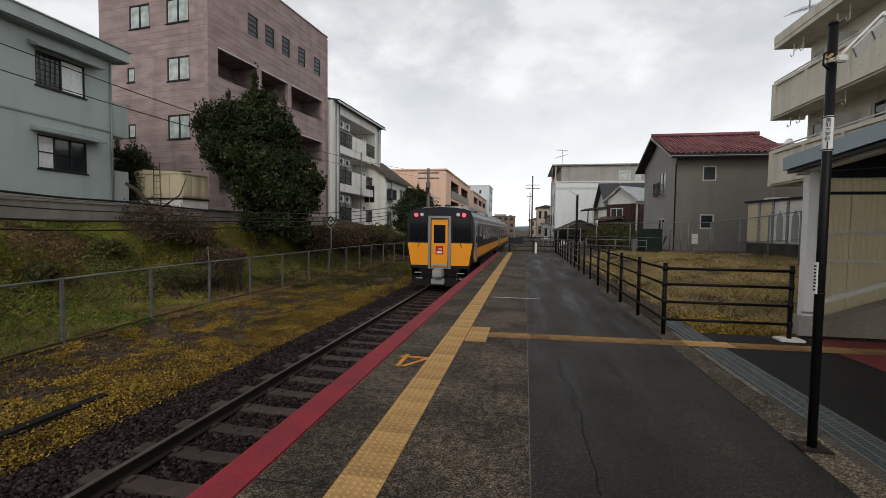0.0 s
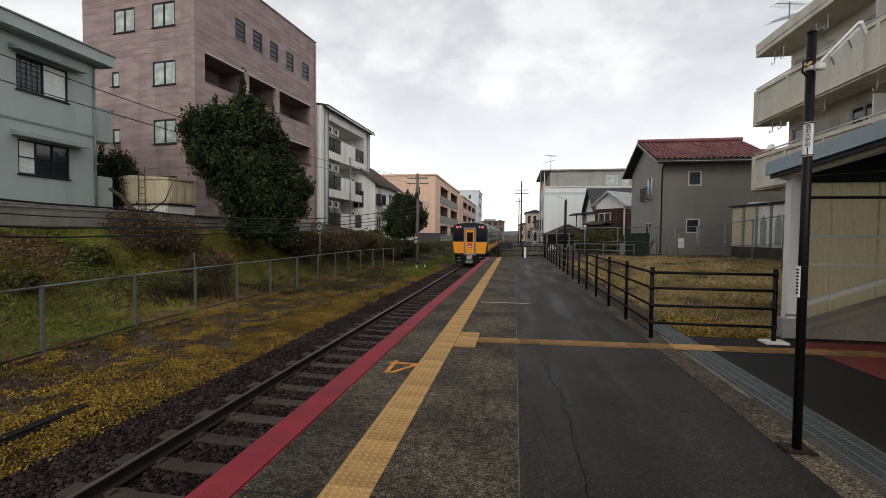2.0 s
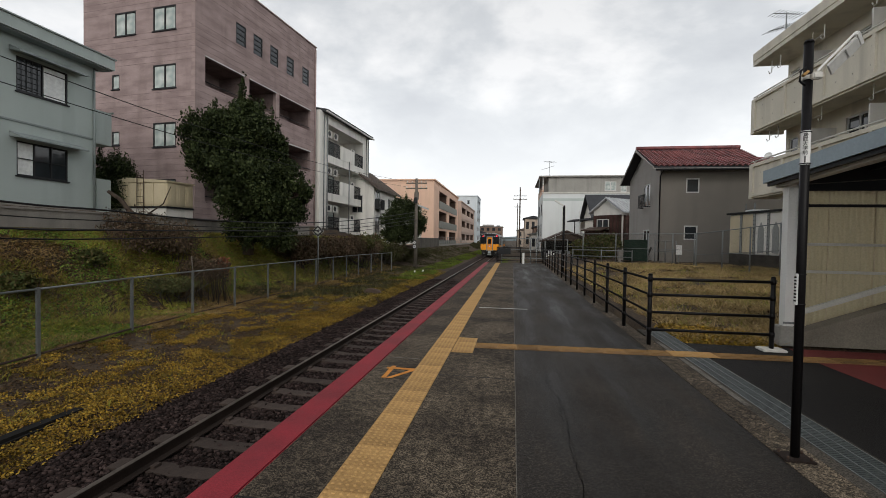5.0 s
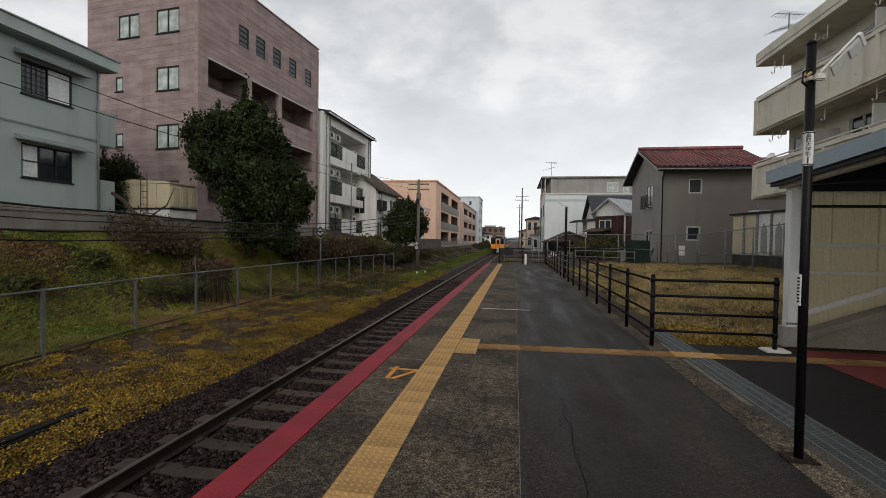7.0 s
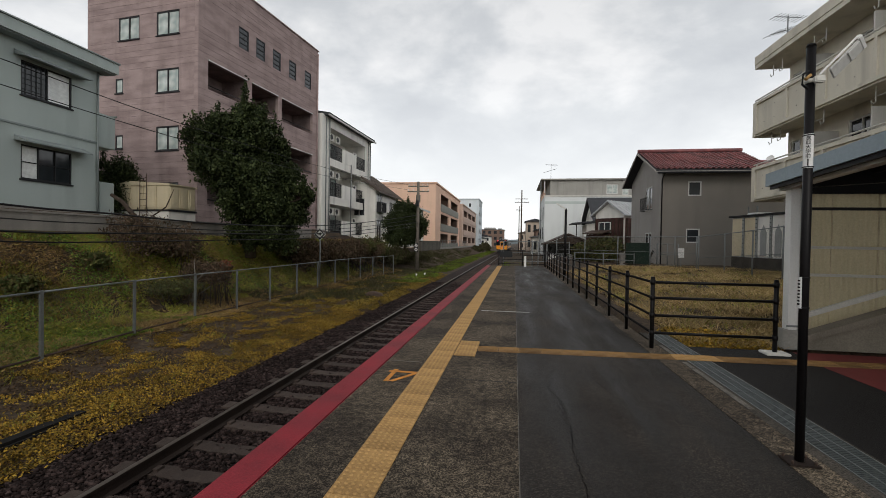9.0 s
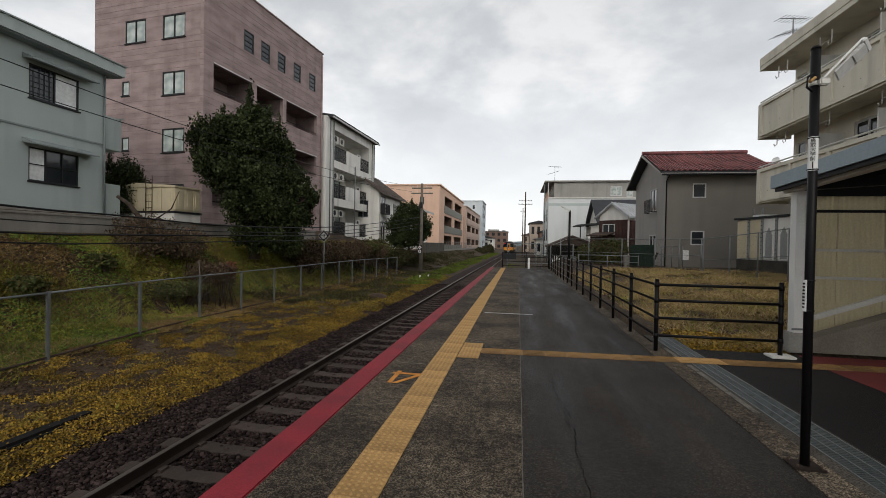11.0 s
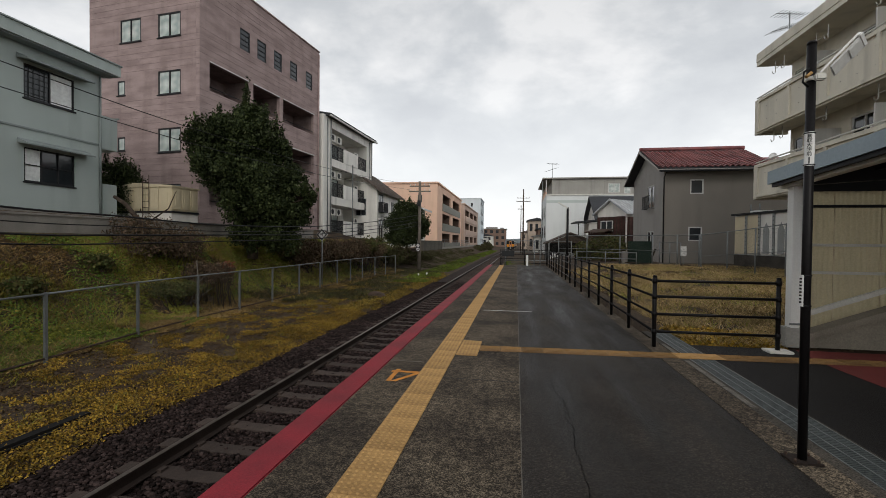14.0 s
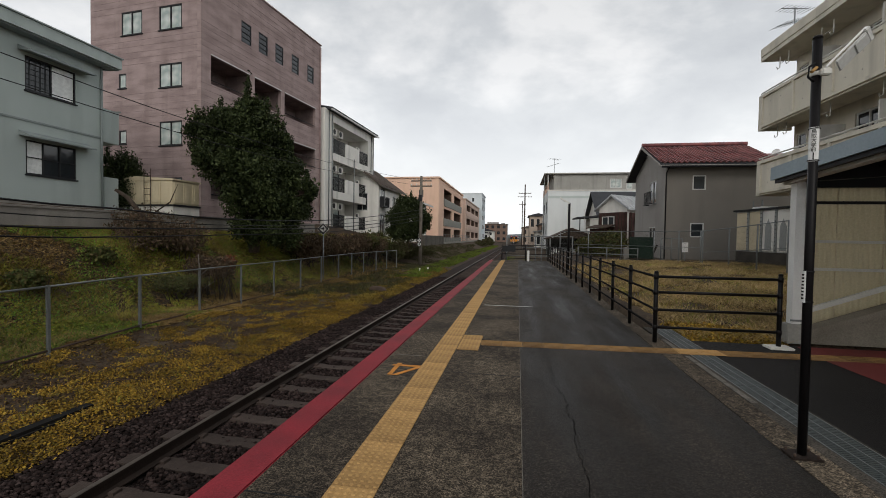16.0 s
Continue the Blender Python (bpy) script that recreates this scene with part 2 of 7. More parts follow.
M["green_net"] = mat("green_plastic_net", (0.022, 0.040, 0.028), 0.8, 0.3, 1.2, 30, 0.1)
M["joint_mortar"] = mat("pale_joint_mortar", (0.17, 0.155, 0.135), 0.9, 0.4, 3, 60, 0.2)
M["roof_metal"] = mat("weathered_ribbed_metal", (0.50, 0.52, 0.54), 0.45, 0.25, 1.5, 30, 0.1, metal=0.3, stain=0.35)
M["mint"] = mat("pale_mint_paint", (0.50, 0.56, 0.535), 0.8, 0.06, 1.5, 40, 0.05)
M["grey_panel"] = mat("grey_panel", (0.33, 0.34, 0.33), 0.7, 0.08, 1.5, 40, 0.08)
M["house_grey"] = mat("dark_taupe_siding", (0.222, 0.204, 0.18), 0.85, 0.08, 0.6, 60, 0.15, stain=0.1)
# lighter copy of the front siding: brighter light on the sides put into colour
M["house_side"] = mat("taupe_lit_side_and_trim", (0.36, 0.34, 0.315), 0.85, 0.08, 0.6, 60, 0.15, stain=0.1)
M["roof_red"] = mat("red_glazed_tile", (0.20, 0.062, 0.058), 0.4, 0.3, 2, 30, 0.1, tint=(0.115, 0.042, 0.044), rand=0.5, spec=0.4)
M["redboard"] = mat("red_brown_board", (0.085, 0.042, 0.036), 0.8, 0.45, 1.5, 40, 0.4)
M["roof_brown"] = mat("brown_roof_tile", (0.125, 0.10, 0.085), 0.65, 0.35, 2, 30, 0.3)
M["roof_dark"] = mat("dark_roof", (0.045, 0.047, 0.052), 0.6, 0.2, 2, 30, 0.2)
M["apt"] = mat("weathered_grey_concrete", (0.70, 0.655, 0.55), 0.9, 0.10, 0.6, 40, 0.25, stain=0.28)
M["frame_dark"] = mat("dark_window_frame", (0.022, 0.023, 0.025), 0.5, 0.1, 4, 40, 0.0)
M["frame_light"] = mat("aluminium_frame", (0.58, 0.58, 0.56), 0.5, 0.08, 4, 40, 0.0)
M["glass"] = glass_mat("window_glass")
M["glass_light"] = mat("curtained_glass", (0.56, 0.60, 0.57), 0.22, 0.2, 3, 6, 0.0, tint=(0.30, 0.36, 0.34), spec=0.6)
M["curtain"] = mat("white_curtained_glass", (0.76, 0.78, 0.76), 0.3, 0.12, 3, 9, 0.0, spec=0.4)
M["dull_steel"] = mat("dull_door_steel", (0.27, 0.275, 0.28), 0.45, 0.1, 2, 30, 0.0, metal=0.4)
# shade of unlit interiors put into the colour, near black
M["dark"] = mat("interior_shade_black", (0.02, 0.019, 0.019), 0.9, 0.2, 2, 20, 0.0)
M["grass"] = mat("brown_soil", (0.080, 0.058, 0.038), 0.95, 0.5, 0.9, 16, 0.9, tint=(0.050, 0.036, 0.026))
M["wire"] = mat("cable_rubber", (0.012, 0.012, 0.013), 0.6, 0.1, 4, 40, 0.0)
M["pole"] = mat("pole_concrete", (0.19, 0.175, 0.16), 0.85, 0.12, 2, 50, 0.15, stain=0.3)
M["sign_white"] = mat("sign_white", (0.78, 0.78, 0.76), 0.5, 0.04, 4, 40, 0.0)
M["ink"] = mat("sign_ink", (0.01, 0.01, 0.01), 0.6, 0.05, 4, 40, 0.0)
M["tank"] = mat("cream_plastic_panel", (0.64, 0.555, 0.385), 0.6, 0.08, 1.2, 30, 0.05, stain=0.2)
M["bark"] = mat("bark", (0.07, 0.052, 0.04), 0.95, 0.4, 6, 40, 0.7)
M["leaf_tree"] = island_mat("evergreen_leaf", [(0.013, 0.020, 0.008), (0.026, 0.037, 0.013), (0.045, 0.060, 0.021), (0.070, 0.086, 0.034)], 0.6)
M["leaf_bush"] = island_mat("bush_leaf", [(0.04, 0.055, 0.018), (0.07, 0.085, 0.026), (0.11, 0.105, 0.035), (0.08, 0.055, 0.03)], 0.75)
M["redleaf"] = island_mat("rusty_red_leaf", [(0.26, 0.085, 0.045), (0.35, 0.14, 0.08), (0.15, 0.06, 0.035)], 0.8)
M["scrub"] = island_mat("brown_green_scrub", [(0.035, 0.040, 0.016), (0.055, 0.050, 0.022), (0.075, 0.058, 0.032), (0.05, 0.068, 0.020), (0.09, 0.07, 0.045)], 0.85)
M["twig"] = island_mat("dry_twig", [(0.05, 0.036, 0.024), (0.09, 0.062, 0.04), (0.15, 0.10, 0.068), (0.05, 0.052, 0.026)], 0.9)
M["weed"] = island_mat("yellow_weed", [(0.36, 0.215, 0.026), (0.23, 0.135, 0.022), (0.10, 0.070, 0.018), (0.44, 0.275, 0.040), (0.19, 0.145, 0.028), (0.15, 0.080, 0.024)], 0.8)
M["weed_olive"] = island_mat("olive_weed", [(0.26, 0.175, 0.030), (0.15, 0.115, 0.026), (0.08, 0.066, 0.020), (0.33, 0.22, 0.038), (0.14, 0.088, 0.030)], 0.85)
M["grassblade"] = island_mat("green_grass", [(0.19, 0.23, 0.034), (0.29, 0.31, 0.048), (0.14, 0.15, 0.030), (0.44, 0.34, 0.07)], 0.8)
M["greenleaf"] = island_mat("bright_green_leaf", [(0.12, 0.22, 0.035), (0.19, 0.31, 0.048), (0.08, 0.14, 0.028), (0.27, 0.31, 0.06)], 0.7)
M["verge"] = island_mat("dull_green_verge", [(0.08, 0.14, 0.018), (0.13, 0.20, 0.026), (0.14, 0.15, 0.03), (0.07, 0.08, 0.022)], 0.8)
M["rust_grass"] = island_mat("rusty_dry_grass", [(0.30, 0.185, 0.075), (0.20, 0.125, 0.060), (0.40, 0.27, 0.11), (0.15, 0.11, 0.05), (0.27, 0.21, 0.065)], 0.9)
M["straw"] = island_mat("dry_grass", [(0.44, 0.31, 0.15), (0.56, 0.42, 0.22), (0.29, 0.19, 0.09), (0.28, 0.24, 0.085), (0.23, 0.145, 0.07)], 0.9)
M["brownleaf"] = island_mat("dead_leaf", [(0.06, 0.038, 0.023), (0.10, 0.062, 0.036), (0.04, 0.027, 0.018), (0.14, 0.092, 0.036)], 0.9)
M["train_dark"] = mat("blue_black_train_paint", (0.010, 0.011, 0.016), 0.35, 0.1, 2, 30, 0.0, spec=0.25)
M["train_yellow"] = mat("train_yellow", (0.90, 0.335, 0.006), 0.4, 0.05, 2, 30, 0.0, spec=0.4)
M["train_steel"] = mat("stainless_steel", (0.50, 0.52, 0.54), 0.32, 0.06, 2, 30, 0.02, metal=0.7)
M["train_red"] = mat("train_red", (0.55, 0.012, 0.02), 0.4, 0.05, 2, 30, 0.0)
M["underframe"] = mat("grimy_underframe", (0.012, 0.011, 0.010), 0.85, 0.3, 4, 30, 0.2)
M["tail"] = glow_mat("tail_lamp", (1.0, 0.03, 0.045), 4.0)
M["ramp"] = mat("dirty_ramp_concrete", (0.25, 0.222, 0.18), 0.9, 0.15, 0.9, 50, 0.3, stain=0.3)
M["pale"] = mat("pale_white_render", (0.70, 0.725, 0.72), 0.85, 0.04, 0.6, 40, 0.1, stain=0.07)
M["cab_glass"] = mat("cab_glass", (0.008, 0.009, 0.011), 0.08, 0.2, 2, 8, 0.0, spec=0.22)
M["grey_conc"] = mat("grey_concrete", (0.36, 0.35, 0.32), 0.9, 0.1, 0.8, 40, 0.2, stain=0.25)
M["lens"] = mat("lamp_lens", (0.6, 0.6, 0.58), 0.15, 0.05, 4, 30, 0.0, spec=0.7)
M["fascia"] = mat("pale_blue_metal", (0.33, 0.40, 0.44), 0.5, 0.06, 1, 30, 0.05, stain=0.12)
M["white_steel"] = mat("white_painted_steel", (0.80, 0.80, 0.77), 0.5, 0.06, 1, 40, 0.05, stain=0.1)
M["cream_steel"] = mat("cream_painted_steel", (0.66, 0.65, 0.60), 0.55, 0.08, 1, 40, 0.05, stain=0.12)
M["beige_panel"] = translucent_mat()
M["hill"] = mat("wooded_hill", (0.16, 0.19, 0.20), 1.0, 0.25, 0.01, 0.05, 0.0)


# ---- builders ----
def obj(name, bm, material, parent=None, label=""):
    me = bpy.data.meshes.new(name)
    bm.to_mesh(me)
    bm.free()
    for m in material if isinstance(material, (list, tuple)) else (material,):
        me.materials.append(M[m] if isinstance(m, str) else m)
    ob = new(name, me)
    if parent:
        ob.parent = parent
    return tagged(ob, label)


def part(name, bm, material, parent, label=""):
    return obj(name, bm, material, parent, label)


def raw(name, verts, faces, material, parent=None):
    me = bpy.data.meshes.new(name)
    me.from_pydata(verts, [], faces)
    me.materials.append(M[material])
    ob = new(name, me)
    if parent:
        ob.parent = parent
    return ob


def empty(name, m, label, category, group=""):
    e = new(name)
    e.matrix_world = m
    return tagged(e, label, category, group)


def B(*boxes, bevel=0.0, bm=None, mi=0):
    """Boxes (x0, x1, y0, y1, z0, z1) in one bmesh."""
    bm = bm or bmesh.new()
    for x0, x1, y0, y1, z0, z1 in boxes:
        r = bmesh.ops.create_cube(bm, size=1, matrix=Matrix.Translation(((x0 + x1) / 2, (y0 + y1) / 2, (z0 + z1) / 2)) @ Matrix.Diagonal((x1 - x0, y1 - y0, z1 - z0, 1)))
        if mi:
            for f in {f for v in r["verts"] for f in v.link_faces}:
                f.material_index = mi
        if bevel:
            bmesh.ops.bevel(bm, geom=list({e for v in r["verts"] for e in v.link_edges}), offset=bevel, segments=2, affect="EDGES")
    return bm


def tube(pts, r, bm=None, sides=8, r2=None, cap=True):
    """A round bar through the points, from radius r to r2."""
    bm = bm or bmesh.new()
    pts = [Vector(p) for p in pts]
    rings = []
    for i, p in enumerate(pts):
        d = (pts[min(i + 1, len(pts) - 1)] - pts[max(i - 1, 0)]).normalized()
        a = d.orthogonal().normalized() if abs(d.z) > 0.9 else d.cross(Vector((0, 0, 1))).normalized()
        b = d.cross(a)
        k = r + ((r2 if r2 is not None else r) - r) * i / max(1, len(pts) - 1)
        rings.append([bm.verts.new(p + (a * math.cos(2 * math.pi * j / sides) + b * math.sin(2 * math.pi * j / sides)) * k) for j in range(sides)])
    for u, v in zip(rings, rings[1:]):
        for j in range(sides):
            bm.faces.new((u[j], u[(j + 1) % sides], v[(j + 1) % sides], v[j])).smooth = True
    if cap:
        bm.faces.new(rings[0][::-1])
        bm.faces.new(rings[-1])
    return bm


def prism(profile, y0, y1, bm=None, axis="y"):
    """A closed profile (a, b) pushed along an axis: along y it lies in x, z; along x it lies in y, z; along z in x, y."""
    bm = bm or bmesh.new()
    put = {"y": lambda a, b, t: (a, t, b), "x": lambda a, b, t: (t, a, b), "z": lambda a, b, t: (a, b, t)}[axis]
    u = [bm.verts.new(put(a, b, y0)) for a, b in profile]
    v = [bm.verts.new(put(a, b, y1)) for a, b in profile]
    n = len(profile)
    for i in range(n):
        bm.faces.new((u[i], u[(i + 1) % n], v[(i + 1) % n], v[i]))
    bm.faces.new(u[::-1])
    bm.faces.new(v)
    bmesh.ops.recalc_face_normals(bm, faces=bm.faces)
    return bm


def plate(w, h, holes=(), thick=0.2, back=0.0):
    """A plate in local x (0 to w) and z (0 to h), from y = back inwards, with holes (x0, x1, z0, z1) right through it."""
    xs = sorted({0, w, *[a for q in holes for a in q[:2]]})
    zs = sorted({0, h, *[a for q in holes for a in q[2:4]]})
    bm = bmesh.new()
    solid = {}
    for i in range(len(xs) - 1):
        for j in range(len(zs) - 1):
            cx, cz = (xs[i] + xs[i + 1]) / 2, (zs[j] + zs[j + 1]) / 2
            solid[i, j] = not any(q[0] < cx < q[1] and q[2] < cz < q[3] for q in holes)
    vs = {}

    def V(i, j, k):
        if (i, j, k) not in vs:
            vs[i, j, k] = bm.verts.new((xs[i], back + k * thick, zs[j]))
        return vs[i, j, k]

    for (i, j), s in solid.items():
        if not s:
            continue
        bm.faces.new((V(i, j, 0), V(i + 1, j, 0), V(i + 1, j + 1, 0), V(i, j + 1, 0)))
        bm.faces.new((V(i, j, 1), V(i, j + 1, 1), V(i + 1, j + 1, 1), V(i + 1, j, 1)))
        if not solid.get((i - 1, j)):
            bm.faces.new((V(i, j, 0), V(i, j + 1, 0), V(i, j + 1, 1), V(i, j, 1)))
        if not solid.get((i + 1, j)):
            bm.faces.new((V(i + 1, j, 0), V(i + 1, j, 1), V(i + 1, j + 1, 1), V(i + 1, j + 1, 0)))
        if not solid.get((i, j - 1)):
            bm.faces.new((V(i, j, 0), V(i, j, 1), V(i + 1, j, 1), V(i + 1, j, 0)))
        if not solid.get((i, j + 1)):
            bm.faces.new((V(i, j + 1, 0), V(i + 1, j + 1, 0), V(i + 1, j + 1, 1), V(i, j + 1, 1)))
    return bm


def wall(name, material, parent, m, w, h, holes=(), thick=0.2, label=""):
    """A wall whose outer face lies at local y = 0."""
    ob = part(name, plate(w, h, holes, thick), material, parent, label)
    ob.matrix_basis = m
    return ob


def window(parent, m, w, h, frame_mat="frame_dark", pane_mat="glass", panes=2, bars=0, t=0.05, deep=0.08, sill=True):
    """A window in local x and z, its middle line at y = 0: frame, panes with their stiles, sill."""
    lights = []
    for i in range(panes):
        x0, x1 = w * i / panes + (t if i == 0 else t / 2), w * (i + 1) / panes - (t if i == panes - 1 else t / 2)
        for j in range(bars + 1):
            lights.append((x0, x1, h * j / (bars + 1) + (t if j == 0 else t / 3), h * (j + 1) / (bars + 1) - (t if j == bars else t / 3)))
    bm = plate(w, h, lights, deep, -deep / 2)
    win = part("window", bm, frame_mat, parent)
    win.matrix_basis = m
    for i in range(panes):
        x0, x1 = w * i / panes, w * (i + 1) / panes
        pm = pane_mat if isinstance(pane_mat, str) else pane_mat[i % len(pane_mat)]
        part("pane", B((x0 + t * 0.6, x1 - t * 0.6, -0.008 + 0.012 * (i % 2), 0.004 + 0.012 * (i % 2), t * 0.8, h - t * 0.8)), pm, win)
    if sill:
        part("sill", B((-0.04, w + 0.04, -deep / 2 - 0.07, deep / 2 - 0.02, -0.05, -0.003), bevel=0.006), frame_mat, win)
    return win


def fast_mesh(name, verts, faces, material, parent=None):
    """A mesh from arrays: verts n x 3, faces m x 4 or m x 3."""
    me = bpy.data.meshes.new(name)
    k = faces.shape[1]
    me.vertices.add(len(verts))
    me.vertices.foreach_set("co", verts.astype(np.float32).ravel())
    me.loops.add(faces.size)
    me.loops.foreach_set("vertex_index", faces.astype(np.int32).ravel())
    me.polygons.add(len(faces))
    me.polygons.foreach_set("loop_start", np.arange(0, faces.size, k, dtype=np.int32))
    me.update(calc_edges=True)
    me.validate()
    me.materials.append(M[material])
    ob = new(name, me)
    if parent:
        ob.parent = parent
    return ob


rng = np.random.default_rng(7)


def leaves(name, at, size, material, flat=0.5, parent=None, long=1.7):
    """A leaf-shaped quad at each place (n x 3), turned at random; flat 1: lying, 0: any way."""
    n = len(at)
    a = rng.uniform(0, 2 * np.pi, n)
    tilt = rng.normal(0, 1, n) * (1 - flat) * 1.2
    d = np.stack([np.cos(a) * np.cos(tilt), np.sin(a) * np.cos(tilt), np.sin(tilt)], 1)
    s = rng.normal(0, 1, (n, 3)) * (1 - flat) + np.stack([-np.sin(a), np.cos(a), 0 * a], 1)
    s -= d * (s * d).sum(1, keepdims=True)
    s /= np.linalg.norm(s, axis=1, keepdims=True) + 1e-9
    k = size * rng.uniform(0.6, 1.4, n)
    k = k[:, None]
    v = np.stack([at - d * k * long / 2, at + s * k / 2, at + d * k * long / 2, at - s * k / 2], 1).reshape(-1, 3)
    return fast_mesh(name, v, np.arange(4 * n).reshape(-1, 4), material, parent)


def blades(name, at, height, width, material, parent=None, lean=0.5):
    """A thin upright triangle at each place."""
    n = len(at)
    a = rng.uniform(0, 2 * np.pi, n)
    h = height * rng.uniform(0.5, 1.3, n)
    side = np.stack([np.cos(a), np.sin(a), 0 * a], 1) * width / 2
    tip = np.stack([rng.normal(0, lean, n) * h, rng.normal(0, lean, n) * h, h], 1)
    v = np.stack([at - side, at + side, at + tip], 1).reshape(-1, 3)
    return fast_mesh(name, v, np.arange(3 * n).reshape(-1, 3), material, parent)


# ---- ground ----
def smooth(a, b, t):
    k = min(1, max(0, (t - a) / (b - a)))
    return k * k * (3 - 2 * k)


def line(x, knots):
    for (a, za), (b, zb) in zip(knots, knots[1:]):
        if x <= b:
            return za + (zb - za) * max(0, (x - a) / (b - a))
    return knots[-1][1]


NEAR = [(-13.9, 2.3), (-13.45, 1.62), (-12.7, 1.15), (-10.9, -0.66), (-10.2, -0.86), (-9.3, -0.92), (-5.6, -1.0), (-5.2, -1.1), (2.2, -1.1), (2.45, -0.03), (9, 0.0)]
FARK = [(-13.9, 0.6), (-11.0, 0.4), (-8.6, -0.7), (-7.0, -0.9), (-5.6, -1.0), (-5.2, -1.1), (0, -1.1), (1.5, -0.9), (3.5, -0.3), (9, 0.0)]


def ground_z(x, y):
    k = smooth(38, 50, y)
    z = line(x, NEAR) * (1 - k) + line(x, FARK) * k
    if x > 2.4 and -400 < y < 7.3:
        z -= 0.3
    if x > 2.6:
        z += 0.42 * smooth(7.5, 23, y) * smooth(2.4, 4.5, x) * (1 - smooth(60, 120, y))
    if -13.3 < x < -5.6 or x > 2.6:
        z += 0.07 * noise.noise((x * 0.9, y * 0.9, 0)) + 0.03 * noise.noise((x * 3, y * 3, 5))
    return z


def make_ground():
    xs = sorted({-1500, -600, -200, -80, -40, -25, -18, -14.5, -13.9, -13.45, -5.6, -5.2, -1.5, 2.0, 2.2, 2.45, 60, 120, 400, 1500, *np.arange(-13, -5.6, 0.33).round(2).tolist(), *np.arange(2.8, 12, 0.5).round(2).tolist(), *range(13, 45, 3)})
    ys = sorted({-1500, -400, -100, -40, -20, -10, -5, 240, 300, 400, 600, 900, 1500, *np.arange(0, 32, 0.4).round(2).tolist(), *np.arange(32, 60, 1.0).tolist(), *range(60, 240, 8)})
    v = [(x, y, ground_z(x, y)) for y in ys for x in xs]
    n = len(xs)
    f = [(j * n + i, j * n + i + 1, (j + 1) * n + i + 1, (j + 1) * n + i) for j in range(len(ys) - 1) for i in range(n - 1)]
    g = raw("ground", v, f, "grass")
    for p in g.data.polygons:
        p.use_smooth = True
    tagged(g, "grassy soil bank and field beside the railway", "ground", kind="structure")


make_ground()
TRACK = -3.35
RAIL_Z = -0.85


def bend(y):
    """The track's gentle curve to the east beyond the platform."""
    k = min(max(y - 35, 0), 155)
    return 9e-5 * k * k + 0.028 * max(0, y - 190)


CURVE = [-30, 35] + list(range(50, 321, 15))


def along_track(prof):
    """A profile in x and z, carried along the curve of the track."""
    bm = bmesh.new()
    rings = [[bm.verts.new((a + bend(y), y, b)) for a, b in prof] for y in CURVE]
    n = len(prof)
    for p, q in zip(rings, rings[1:]):
        for i in range(n):
            bm.faces.new((p[i], p[(i + 1) % n], q[(i + 1) % n], q[i]))
    bm.faces.new(rings[0][::-1])
    bm.faces.new(rings[-1])
    bmesh.ops.recalc_face_normals(bm, faces=bm.faces)
    return bm


